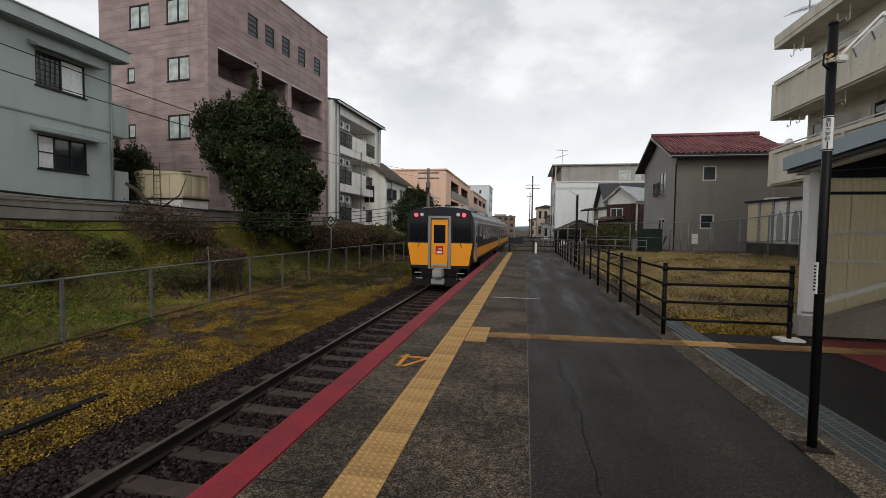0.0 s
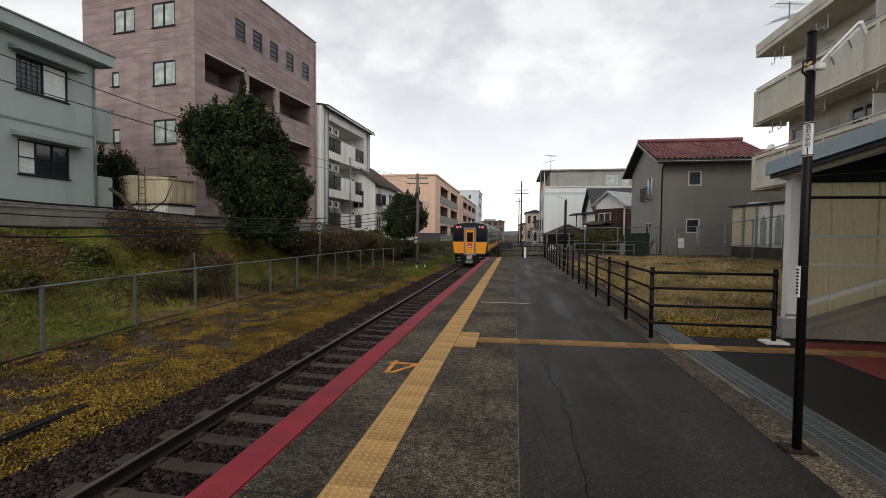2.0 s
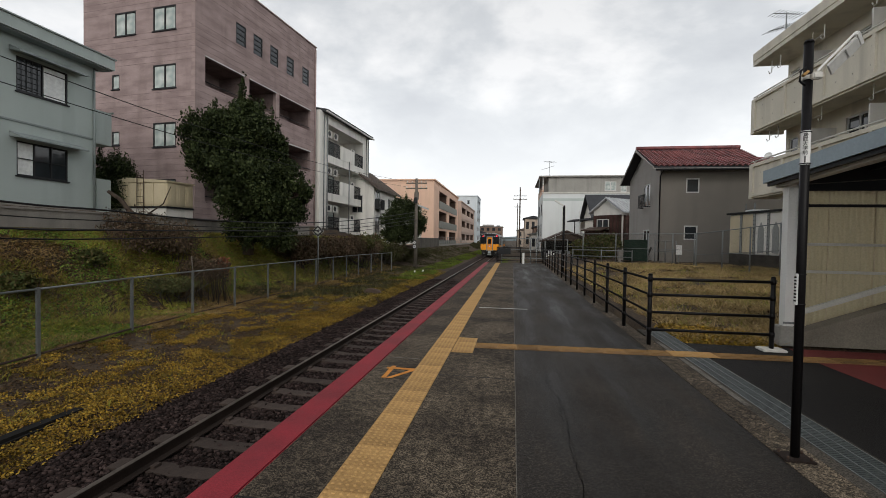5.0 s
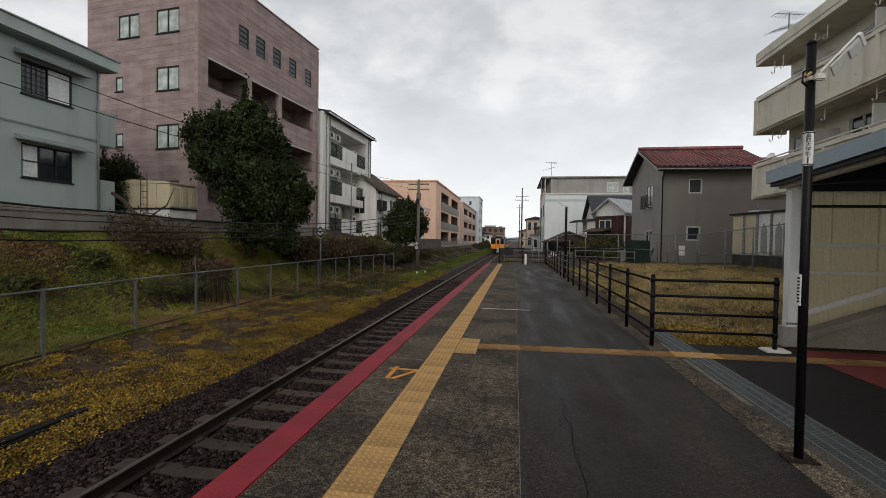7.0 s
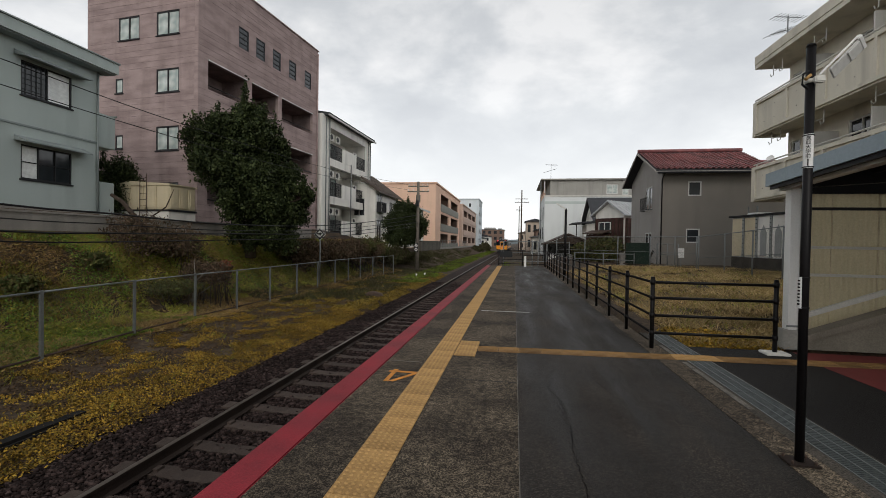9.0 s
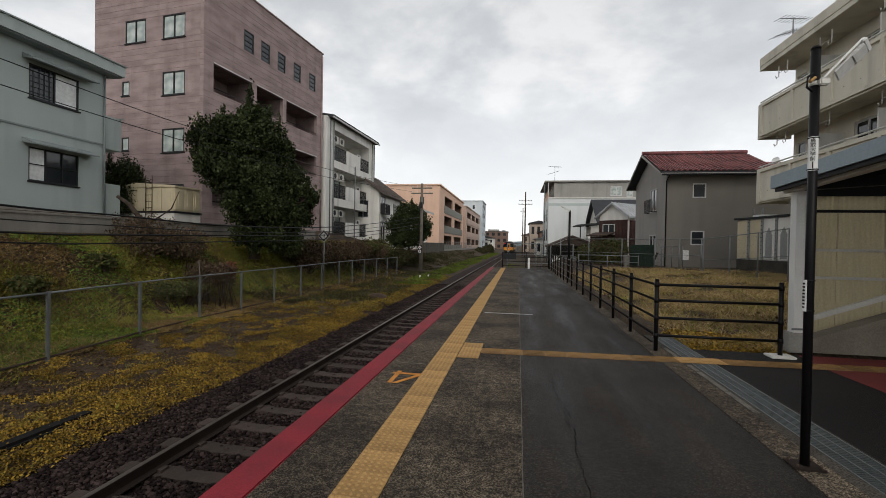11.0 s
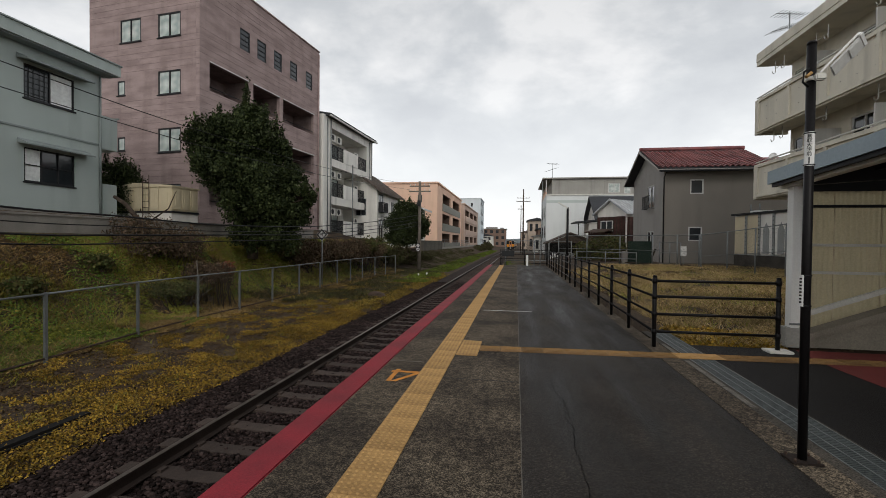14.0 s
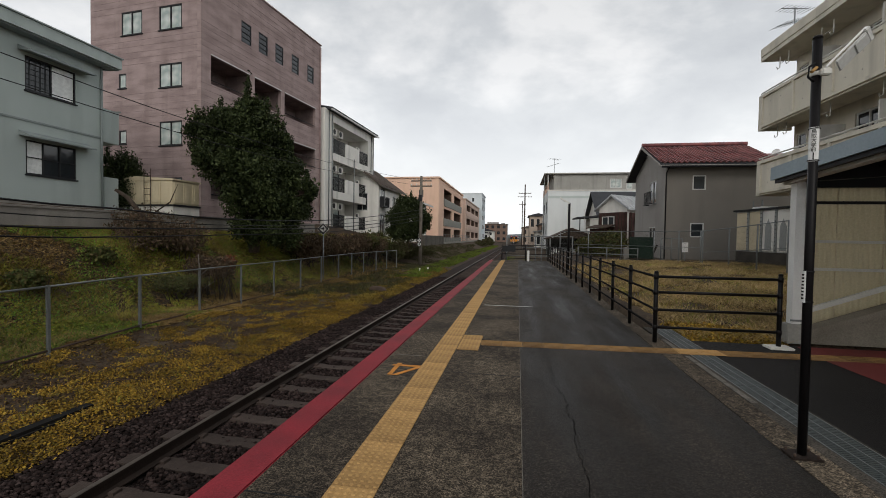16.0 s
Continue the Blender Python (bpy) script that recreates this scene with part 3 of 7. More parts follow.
def make_track():
    bed = obj("track_bed", along_track([(-5.75, -1.14), (-5.05, -1.06), (-1.75, -1.06), (-1.75, -1.3), (-5.75, -1.3)]), "bed")
    tagged(bed, "dark brown crushed stone ballast bed under the track", "track bed", kind="structure")
    track = empty("railway_track", pose(TRACK, 0, RAIL_Z), "single railway track of rusty rails on concrete sleepers", "railway track")
    prof = [(-0.065, -0.15), (0.065, -0.15), (0.065, -0.138), (0.012, -0.118), (0.009, -0.04), (0.0325, -0.03), (0.0325, -0.004), (-0.0325, -0.004), (-0.0325, -0.03), (-0.009, -0.04), (-0.012, -0.118), (-0.065, -0.138)]
    for s in (-1, 1):
        c = s * 0.566
        r = part("rail", along_track([(a + c, b) for a, b in prof]), "rail_side", track)
        part("rail_head", along_track([(c - 0.029, -0.003), (c + 0.029, -0.003), (c + 0.029, 0.001), (c - 0.029, 0.001)]), "railtop", r, "polished steel running surface")
    sl = prism([(-1.0, -0.27), (-1.0, -0.155), (-0.35, -0.155), (-0.28, -0.17), (0.28, -0.17), (0.35, -0.155), (1.0, -0.155), (1.0, -0.27)], -0.11, 0.11)
    for s in (-1, 1):
        for q in (-1, 1):
            B((s * 0.566 + q * 0.085 - 0.03, s * 0.566 + q * 0.085 + 0.03, -0.05, 0.05, -0.16, -0.125), bm=sl)
    me = bpy.data.meshes.new("sleeper")
    sl.to_mesh(me)
    sl.free()
    me.materials.append(M["sleeper"])
    for i in range(240):
        o = new("sleeper", me)
        o.parent = track
        o.matrix_basis = pose(bend(-8.2 + i * 0.62) + rng.normal(0, 0.012), -8.2 + i * 0.62, rng.normal(0, 0.005), 0, 0, rng.normal(0, 0.4))
    # loose stones of the ballast
    n = 110000
    y = 1.5 + 26 * rng.uniform(0, 1, n) ** 1.35
    x = rng.uniform(-5.9, -1.85, n)
    z = np.where(x < -5.05, -1.05 - (-5.05 - x) * 0.12, -1.05) + rng.uniform(-0.01, 0.028, n)
    ph = ((y + 8.2) / 0.62) % 1.0
    on = (np.abs(x - TRACK) < 1.0) & ((ph < 0.19) | (ph > 0.81))
    keep = ~on | (rng.uniform(0, 1, n) < 0.06)
    keep &= np.abs(np.abs(x - TRACK) - 0.566) > 0.06
    at = np.stack([x, y, z], 1)[keep]
    m = len(at)
    s = rng.uniform(0.011, 0.026, m) * (1 + 0.25 * (at[:, 1] > 9))
    cube = np.array([[a, b, c] for a in (-1, 1) for b in (-1, 1) for c in (-0.75, 0.75)], float)
    q = cube[None] * rng.uniform(0.55, 1.15, (m, 8, 3)) * s[:, None, None]
    a, t = rng.uniform(0, 6.28, m), rng.uniform(-0.6, 0.6, m)
    ca, sa, ct, st = np.cos(a), np.sin(a), np.cos(t), np.sin(t)
    R = np.stack([np.stack([ca, -sa, 0 * a], 1), np.stack([sa * ct, ca * ct, -st], 1), np.stack([sa * st, ca * st, ct], 1)], 1)
    v = np.einsum("nij,nkj->nki", R, q) + at[:, None]
    f = np.array([[0, 1, 3, 2], [4, 6, 7, 5], [0, 4, 5, 1], [2, 3, 7, 6], [0, 2, 6, 4], [1, 5, 7, 3]])
    st = fast_mesh("ballast", v.reshape(-1, 3), (np.arange(m)[:, None, None] * 8 + f[None]).reshape(-1, 4), "ballast")
    tagged(st, "dark brown crushed ballast stones round the sleepers", "ballast", kind="stuff")


make_track()


# ---- platform ----
PLAT_END = 30.0


def make_platform():
    y0, y1 = -8.0, PLAT_END
    # body, and the surfaces that lie on it
    obj_ = obj("platform", B((-1.80, 2.04, y0, y1 + 0.4, -1.2, -0.06)), "concrete")
    tagged(obj_, "concrete railway platform body with a sheer track face", "platform", kind="structure")
    deck = obj("pavement", B((-1.60, 0.055, y0, y1 + 0.4, -0.06, 0.0)), aggregate_mat())
    tagged(deck, "worn exposed aggregate concrete platform surface", "pavement", kind="structure")
    edge = obj("platform_edge", B((-1.88, -1.604, y0, y1 + 0.4, -0.16, 0.003), bevel=0.012), "red")
    tagged(edge, "faded red painted platform edge strip", "platform edge", kind="structure")
    asp = obj("asphalt_pavement", B((0.062, 1.955, y0, y1 + 0.4, -0.06, 0.002)), "asphalt")
    tagged(asp, "dark cracked asphalt platform surface", "pavement", kind="structure")
    kb = obj("kerb", B((1.958, 2.215, y0, 7.6, -0.2, 0.006), (1.958, 2.18, 7.6, y1 + 0.4, -0.2, 0.0)), aggregate_mat(1.2))
    tagged(kb, "rough weathered concrete kerb along the platform", "kerb", kind="structure")
    ap = obj("apron", B((2.665, 14, y0, 7.25, -0.3, 0.0)), "apron")
    tagged(ap, "dark smooth asphalt apron before the station building", "pavement", kind="structure")
    # drain with its grating
    tr = obj("drain", B((2.22, 2.33, y0, 8.2, -0.25, 0.004), (2.645, 2.664, y0, 8.2, -0.25, 0.004), (2.33, 2.645, y0, 8.2, -0.3, -0.12)), "kerb")
    tagged(tr, "concrete drainage channel with steel grating", "drain", kind="structure")
    g = bmesh.new()
    for i in range(4):
        x = 2.338 + i * 0.0997
        B((x - 0.005, x + 0.005, -0.495, 0.495, -0.028, 0.006), bm=g, mi=1)
    for i in range(33):
        y = -0.48 + i * 0.03
        B((2.345, 2.632, y - 0.010, y + 0.010, -0.026, 0.002), bm=g)
    first = part("grate", g, ("grate", "steel"), tr)
    first.location.y = 7.6
    for i in range(1, 14):
        o = new("grate", first.data)
        o.parent = tr
        o.location.y = 7.6 - i * 1.0
    for k, (ya, yb) in enumerate(((4.55, 5.15), (5.17, 5.9), (5.92, 6.22), (6.62, 7.2))):
        part("kerb_stone", B((2.222, 2.285, ya, yb, 0.0045, 0.012), bevel=0.003), "joint_mortar", tr, "pale worn concrete kerb stone")
    # tactile paving: one raised tile, laid in a line
    def tile(w, l, dots):
        bm = B((-w / 2 + 0.002, w / 2 - 0.002, -l / 2 + 0.0015, l / 2 - 0.0015, 0.0, 0.007), mi=1)
        for i in range(dots):
            for j in range(dots):
                cx, cy = (i - (dots - 1) / 2) * w / dots, (j - (dots - 1) / 2) * l / dots
                lo = [bm.verts.new((cx + a * 0.014, cy + b * 0.014, 0.007)) for a, b in ((-1, -0.4), (-0.4, -1), (0.4, -1), (1, -0.4), (1, 0.4), (0.4, 1), (-0.4, 1), (-1, 0.4))]
                hi = [bm.verts.new((v.co.x * 0.4 + cx * 0.6, v.co.y * 0.4 + cy * 0.6, 0.012)) for v in lo]
                for k in range(8):
                    bm.faces.new((lo[k], lo[(k + 1) % 8], hi[(k + 1) % 8], hi[k]))
                bm.faces.new(hi)
        me = bpy.data.meshes.new("tile")
        bm.to_mesh(me)
        bm.free()
        me.materials.append(M["yellow"])
        me.materials.append(M["yellow_dirt"])
        return me
    dotted = tile(0.30, 0.30, 6)
    strip = tagged(new("tactile_paving"), "ochre yellow raised-dot tactile paving strip on the platform", "tactile paving", kind="structure")
    strip.location = (-0.96, 0, 0.001)
    y = -8.0
    while y < PLAT_END - 0.3:
        o = new("tile", dotted)
        o.parent = strip
        o.location = (0, y + 0.15, 0)
        y += 0.3
    for j in range(3):
        o = new("tile", dotted)
        o.parent = strip
        o.location = (0.305, 6.06 + j * 0.3, 0)
    bar = bmesh.new()
    B((-0.148, 0.148, -0.148, 0.148, 0, 0.006), bm=bar)
    for i in range(4):
        B((-0.13, 0.13, -0.1125 + i * 0.075 - 0.012, -0.1125 + i * 0.075 + 0.012, 0.006, 0.011), bm=bar)
    barred = bpy.data.meshes.new("tile")
    bar.to_mesh(barred)
    bar.free()
    barred.materials.append(M["yellow_worn"])
    fresh = barred.copy()
    fresh.materials.clear()
    fresh.materials.append(M["yellow"])
    cross = tagged(new("tactile_paving"), "ochre yellow raised-bar tactile paving leading to the exit", "tactile paving", kind="structure")
    cross.matrix_world = pose(-0.505, 6.36, 0.003, 0, 0, 2.6)
    x = 0.15
    while x < 9:
        o = new("tile", fresh if 2.75 < x < 3.3 else barred)
        o.parent = cross
        o.matrix_basis = pose(x, 0.0, 0.004 if 2.7 < x + 0.0 < 3.3 else 0, 0, 0, 0)
        x += 0.3
    # painted marks
    fz = 0.004
    four = bmesh.new()
    B((-0.21, 0.19, 0.06, 0.115, fz, fz + 0.003), (-0.17, -0.12, -0.28, 0.055, fz, fz + 0.003), (-0.17, -0.12, 0.12, 0.17, fz, fz + 0.003), bm=four)
    prism([(-0.115, -0.28), (-0.06, -0.28), (0.15, 0.055), (0.085, 0.055)], fz, fz + 0.003, four, "z")
    o = obj("painted_mark", four, "orange_paint")
    o.location = (-1.24, 4.93, 0)
    tagged(o, "orange painted numeral four boarding mark on the concrete", "floor marking")
    o = obj("painted_line", B((-0.72, 0.36, 9.93, 9.985, 0.002, 0.006)), "white_paint")
    tagged(o, "worn white painted line across the platform", "floor marking")
    o = obj("painted_line", B((-1.6, -1.15, 5.47, 5.482, 0.002, 0.005)), "joint_mortar")
    tagged(o, "thin faded white line on the concrete", "floor marking")
    rp = obj("red_floor_area", prism([(4.1, 7.2), (4.05, 6.9), (4.0, 6.3), (4.02, 5.3), (4.6, 4.4), (9, 4.4), (9, 7.2)], 0.001, 0.004, axis="z"), "redbrown")
    tagged(rp, "dull red painted floor area at the station entrance", "floor marking")
    # cracks in the asphalt, sunk dark lines
    for pts in ([(0.12, 5.29), (0.23, 5.28), (0.40, 5.33), (0.57, 5.30), (0.72, 5.27)], [(0.44, 5.31), (0.40, 5.18), (0.42, 5.03), (0.38, 4.78), (0.48, 4.42), (0.49, 4.19), (0.44, 3.97), (0.50, 3.78), (0.47, 3.44), (0.46, 3.13), (0.48, 2.9), (0.46, 2.62), (0.49, 2.3)], [(0.45, 4.14), (0.58, 4.05), (0.78, 4.02)], [(0.47, 3.42), (0.60, 3.35)], [(0.95, 5.1), (1.0, 4.8), (1.08, 4.55)], [(0.28, 8.4), (0.35, 9.2), (0.28, 10.2), (0.3, 11.6)]):
        crack(pts)
    seam = obj("pavement_joint", B((0.0550, 0.0620, y0, y1, 0.0035, 0.0048)), "joint_mortar")
    tagged(seam, "thin pale joint line between concrete and asphalt", "pavement joint", kind="structure")
    for yy in (2.35, 4.9, 8.4, 11.9, 16.0, 20.0, 24.0):
        j = obj("expansion_joint", B((-1.6, 0.05, yy - 0.006, yy + 0.006, 0.0006, 0.002)), "ink")
        tagged(j, "dark expansion joint across the concrete", "pavement joint", kind="structure")


def crack(pts):
    bm = bmesh.new()
    fine = []
    for (a, b), (c, d) in zip(pts, pts[1:]):
        for k in range(6):
            fine.append((a + (c - a) * k / 6 + random.uniform(-0.016, 0.016), b + (d - b) * k / 6 + random.uniform(-0.012, 0.012)))
    prev = None
    for (a, b), (c, d) in zip(fine, fine[1:]):
        t = Vector((c - a, d - b)).normalized()
        n = Vector((-t.y, t.x)) * random.uniform(0.0008, 0.0042)
        cur = (bm.verts.new((a + n.x, b + n.y, 0.0035)), bm.verts.new((a - n.x, b - n.y, 0.0035)))
        if prev:
            bm.faces.new((prev[0], prev[1], cur[1], cur[0]))
        prev = cur
    bmesh.ops.solidify(bm, geom=bm.faces[:], thickness=0.001)
    tagged(obj("asphalt_crack", bm, "ink"), "dark meandering crack in the asphalt", "crack", kind="structure")


def aggregate_mat(light=1.0):
    """Worn concrete whose pebbles show."""
    m = mat("exposed_aggregate", (0.078, 0.062, 0.044), 0.9, 0.5, 1.1, 14, 0.0, tint=(0.034, 0.0265, 0.0195))
    nt = m.node_tree
    N, L = nt.nodes.new, nt.links.new
    b = nt.nodes["Principled BSDF"]
    tc, vo = N("ShaderNodeTexCoord"), N("ShaderNodeTexVoronoi")
    vo.inputs["Scale"].default_value = 105
    L(tc.outputs["Object"], vo.inputs["Vector"])
    sep = N("ShaderNodeSeparateColor")
    L(vo.outputs["Color"], sep.inputs[0])
    mr = N("ShaderNodeMapRange")
    mr.inputs["From Min"].default_value, mr.inputs["From Max"].default_value = 0.3, 1.0
    mr.inputs["To Min"].default_value, mr.inputs["To Max"].default_value = 0.5 * light, 2.7 * light
    L(sep.outputs[0], mr.inputs["Value"])
    old = b.inputs["Base Color"].links[0].from_socket
    s = N("ShaderNodeVectorMath")
    s.operation = "SCALE"
    L(old, s.inputs[0])
    L(mr.outputs["Result"], s.inputs["Scale"])
    L(s.outputs[0], b.inputs["Base Color"])
    bp = N("ShaderNodeBump")
    bp.inputs["Strength"].default_value, bp.inputs["Distance"].default_value, bp.invert = 0.7, 0.006, True
    L(vo.outputs["Distance"], bp.inputs["Height"])
    L(bp.outputs[0], b.inputs["Normal"])
    return m


make_platform()


# ---- platform fence ----
def make_fence():
    posts = [(2.07, 7.0 + 1.5 * i) for i in range(16)]
    rails_z = (1.0, 0.765, 0.50, 0.235)
    f = empty("metal_fence", pose(0, 0, 0), "black painted tubular metal fence along the platform", "fence")
    pb = tube([(0, 0, -0.04), (0, 0, 1.07)], 0.031, sides=12)
    tube([(0, 0, 1.065), (0, 0, 1.085)], 0.037, pb, 12, 0.02)
    for z in rails_z:
        tube([(0, 0, z - 0.035), (0, 0, z + 0.035)], 0.038, pb, 10)
    first = None
    for x, y in [*posts, (3.76, 7.02)]:
        if first is None:
            first = part("post", pb, "black", f)
            first.location = (x, y, 0)
        else:
            o = new("post", first.data)
            o.parent, o.location = f, (x, y, 0)
    for z in rails_z:
        part("rail", tube([(2.07, 7.0, z), (2.07, 29.5, z)], 0.019), "black", f)
        part("rail", tube([(2.07, 7.0, z), (3.76, 7.02, z)], 0.021), "black", f)
    part("base_plate", B((3.6, 3.92, 6.9, 7.14, 0.0, 0.035), bevel=0.01), "cream", f, "pale concrete footing")


make_fence()


# ---- buildings ----
def loggia(parent, m, w, h, deep, wall_mat, parapet=0.0, door=(0.3, 0.7), label=""):
    """A recess behind an opening in local x, z: its lining, the glazed door at its back, and a solid parapet in its mouth."""
    t = 0.06
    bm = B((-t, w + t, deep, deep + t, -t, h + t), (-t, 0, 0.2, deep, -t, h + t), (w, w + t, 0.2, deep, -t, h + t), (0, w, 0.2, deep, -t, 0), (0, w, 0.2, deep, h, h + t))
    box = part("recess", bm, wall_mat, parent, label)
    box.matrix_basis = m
    dw = (door[1] - door[0]) * w
    win = window(parent, m @ pose(door[0] * w, deep - 0.05, 0.05), dw, h * 0.82, "frame_dark", ("glass", "glass_light"), 2, 1, sill=False)
    if parapet:
        p = part("parapet", B((0, w, 0.0, 0.12, 0, parapet)), wall_mat, parent)
        p.matrix_basis = m
    return win


def ac_unit(parent, m):
    u = part("air_conditioner", B((0, 0.75, 0, 0.28, 0, 0.55), bevel=0.02), "cream", parent, "pale outdoor air conditioning unit")
    u.matrix_basis = m
    part("fan_grille", tube([(0.27, -0.012, 0.28), (0.27, 0.01, 0.28)], 0.2, sides=16), "frame_dark", u)


def blue_house():
    h = empty("house", pose(-15.6, 14.2, 2.35), "two storey grey blue rendered house with dark windows", "house")
    holes = [(9.37, 10.99, 3.70, 4.80), (9.37, 10.99, 1.02, 2.12), (3.5, 5.1, 3.70, 4.80), (3.5, 5.1, 1.02, 2.12)]
    F = pose(0, -12, 0, 0, 0, 90)
    wall("wall", "wall_blue", h, F, 12, 5.5, holes, 0.18)
    part("wall", B((-9, -0.2, -0.2, 0, 0, 5.5)), "wall_blue", h)
    part("wall", B((-9, -0.2, -12, -11.8, 0, 5.5)), "wall_blue", h)
    part("wall", B((-9.2, -9, -12, 0, 0, 5.5)), "wall_blue", h)
    for x0, x1, z0, z1 in holes:
        up = z0 > 3
        window(h, F @ pose(x0, 0.06, z0), x1 - x0, z1 - z0, "frame_dark", ("glass", "curtain") if up else ("curtain", "glass", "glass"), 2 if up else 3, 0 if up else 1, 0.045)
        # added near-black sheet in place of the room's own darkness
        part("dark_backing", B((-0.75, -0.7, x0 - 12.4, x1 - 11.6, z0 - 0.3, z1 + 0.3)), "dark", h)
        hood = prism([(0.0, 0.0), (0.42, -0.07), (0.42, -0.02), (0.0, 0.16)], x0 - 12 - 0.2, x1 - 12 + 0.42)
        o = part("window_hood", hood, "trim_blue", h)
        o.location.z = z1 + 0.10
        if up:
            part("window_grille", B(*[(-0.035, -0.02, x0 - 12 + 0.16 + i * 0.16, x0 - 12 + 0.172 + i * 0.16, z0 + 0.04, z1 - 0.04) for i in range(4)], *[(-0.034, -0.021, x0 - 12 + 0.05, x0 - 12 + 0.80, z0 + 0.2 + i * 0.17, z0 + 0.212 + i * 0.17) for i in range(5)]), "frame_dark", h)
    part("belt_course", B((0.0, 0.03, -12, 0, 2.70, 2.76)), "trim_blue", h)
    part("plinth", B((0.0, 0.05, -12, 0.0, -0.05, 0.14)), "concrete", h)
    # low roof with a deep fascia
    part("roof", prism([(0.42, 5.42), (0.42, 5.52), (-9.6, 6.5), (-9.6, 5.42)], -12.5, 0.28), "roof_dark", h)
    part("fascia", B((0.42, 0.50, -12.6, 0.36, 5.40, 5.78), (-0.3, 0.42, 0.30, 0.36, 5.40, 5.78)), "wall_blue", h)
    part("roof_edge", B((0.38, 0.55, -12.6, 0.40, 5.785, 5.83)), "trim_blue", h)
    part("soffit", B((0.0, 0.42, -12.5, 0.30, 5.36, 5.40)), "trim_blue", h)
    part("balcony", B((-1.6, -0.05, 0.0, 0.75, 2.62, 3.9), bevel=0.02), "wall_blue", h)
    part("balcony_rail", B((-1.6, 0.0, 0.70, 0.78, 3.9, 3.95)), "trim_blue", h)
    part("storage_box", B((-1.4, -0.05, 0.08, 0.72, 0.0, 1.3), bevel=0.02), "wall_blue", h)
    part("downpipe", tube([(0.06, -0.08, 0.1), (0.06, -0.08, 5.38)], 0.035), "trim_blue", h)


def pink_block():
    h = empty("apartment_building", pose(-15.3, 19.03, 2.3, 0, 0, -6.2), "five storey weathered pink concrete apartment building with recessed balconies", "building")
    H = 12.75
    F = pose(-7.2, 0, 0)
    wins = [(2.15, 3.52), (4.63, 6.05)]
    rows = [(9.32, 10.50), (6.48, 7.66), (3.60, 4.80), (0.8, 2.0)]
    holes = [(wins[1][0], wins[1][1], a, b) for a, b in rows] + [(wins[0][0], wins[0][1], *rows[0]), (1.95, 2.45, 6.65, 7.4), (1.95, 2.45, 3.8, 4.5)]
    wall("wall", "pink", h, F, 6.978, H, holes, 0.2)
    for q in holes:
        window(h, F @ pose(q[0], 0.05, q[2]), q[1] - q[0], q[3] - q[2], "frame_dark", ("glass_light",), 2 if q[1] - q[0] > 1 else 1, 0, 0.06)
        part("dark_backing", B((q[0] - 7.2 - 0.2, q[1] - 7.2 + 0.2, 0.6, 0.65, q[2] - 0.2, q[3] + 0.2)), "dark", h)
    S = pose(0, 0, 0, 0, 0, 90)
    L = 10.6
    cols = [(0.62, 3.40), (3.78, 6.15), (6.50, 9.98)]
    bays = [(a, b, t - 1.42, t) for t in (8.12, 5.25, 2.40) for a, b in cols]
    small = [(a, a + 0.78, 9.72, 10.85) for a in (2.72, 4.10, 5.58, 7.2, 8.95)]
    wall("wall", "pink", h, S, L, H, bays + small, 0.22)
    for a, b, z0, z1 in bays:
        # lining darker than the walls: the recess's shade is put into its colour
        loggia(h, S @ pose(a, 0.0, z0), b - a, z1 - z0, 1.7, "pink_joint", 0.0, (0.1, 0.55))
        part("rail", tube([(-0.08, a, z0 + 0.22), (-0.08, b, z0 + 0.22)], 0.025), "frame_dark", h)
        part("lintel", B((0.0, 0.035, a - 0.02, b + 0.02, z1 - 0.01, z1 + 0.05)), "frame_light", h)
    for q in small:
        window(h, S @ pose(q[0], 0.05, q[2]), q[1] - q[0], q[3] - q[2], "frame_dark", "glass", 1, 3, 0.05, sill=False)
    part("dark_backing", B((-0.75, -0.7, 2.2, 10.2, 9.7, 11.3)), "dark", h)
    part("wall", B((-7.2, -6.98, 0.22, L, 0, H)), "pink", h)
    part("wall", B((-6.98, -0.23, L - 0.2, L, 0, H)), "pink", h)
    part("roof", B((-6.97, -0.23, 0.21, L - 0.21, H - 0.7, H - 0.5)), "concrete", h)
    part("coping", B((-7.25, 0.06, -0.06, 0.2, H + 0.002, H + 0.07), (-0.2, 0.06, 0.2, L + 0.05, H + 0.002, H + 0.07)), "pink", h)
    # board marks of the cast concrete
    part("board_joint", B(*[(-7.19, -0.01, -0.006, 0.0, 0.30 * i, 0.30 * i + 0.012) for i in range(1, 42) if not any(a < 0.30 * i < b for a, b in rows)]), "pink_joint", h)
    part("board_joint", B(*[(0.0, 0.006, 0.01, L - 0.01, 0.30 * i, 0.30 * i + 0.012) for i in range(1, 42) if not any(z0 - 0.05 < 0.30 * i < z1 + 0.1 for z0, z1 in ((0.98, 2.4), (3.83, 5.25), (6.7, 8.12), (9.65, 10.9)))]), "pink_joint", h)
    part("downpipe", tube([(0.06, L - 0.1, 0.1), (0.06, L - 0.1, H - 0.2)], 0.05), "pink", h)


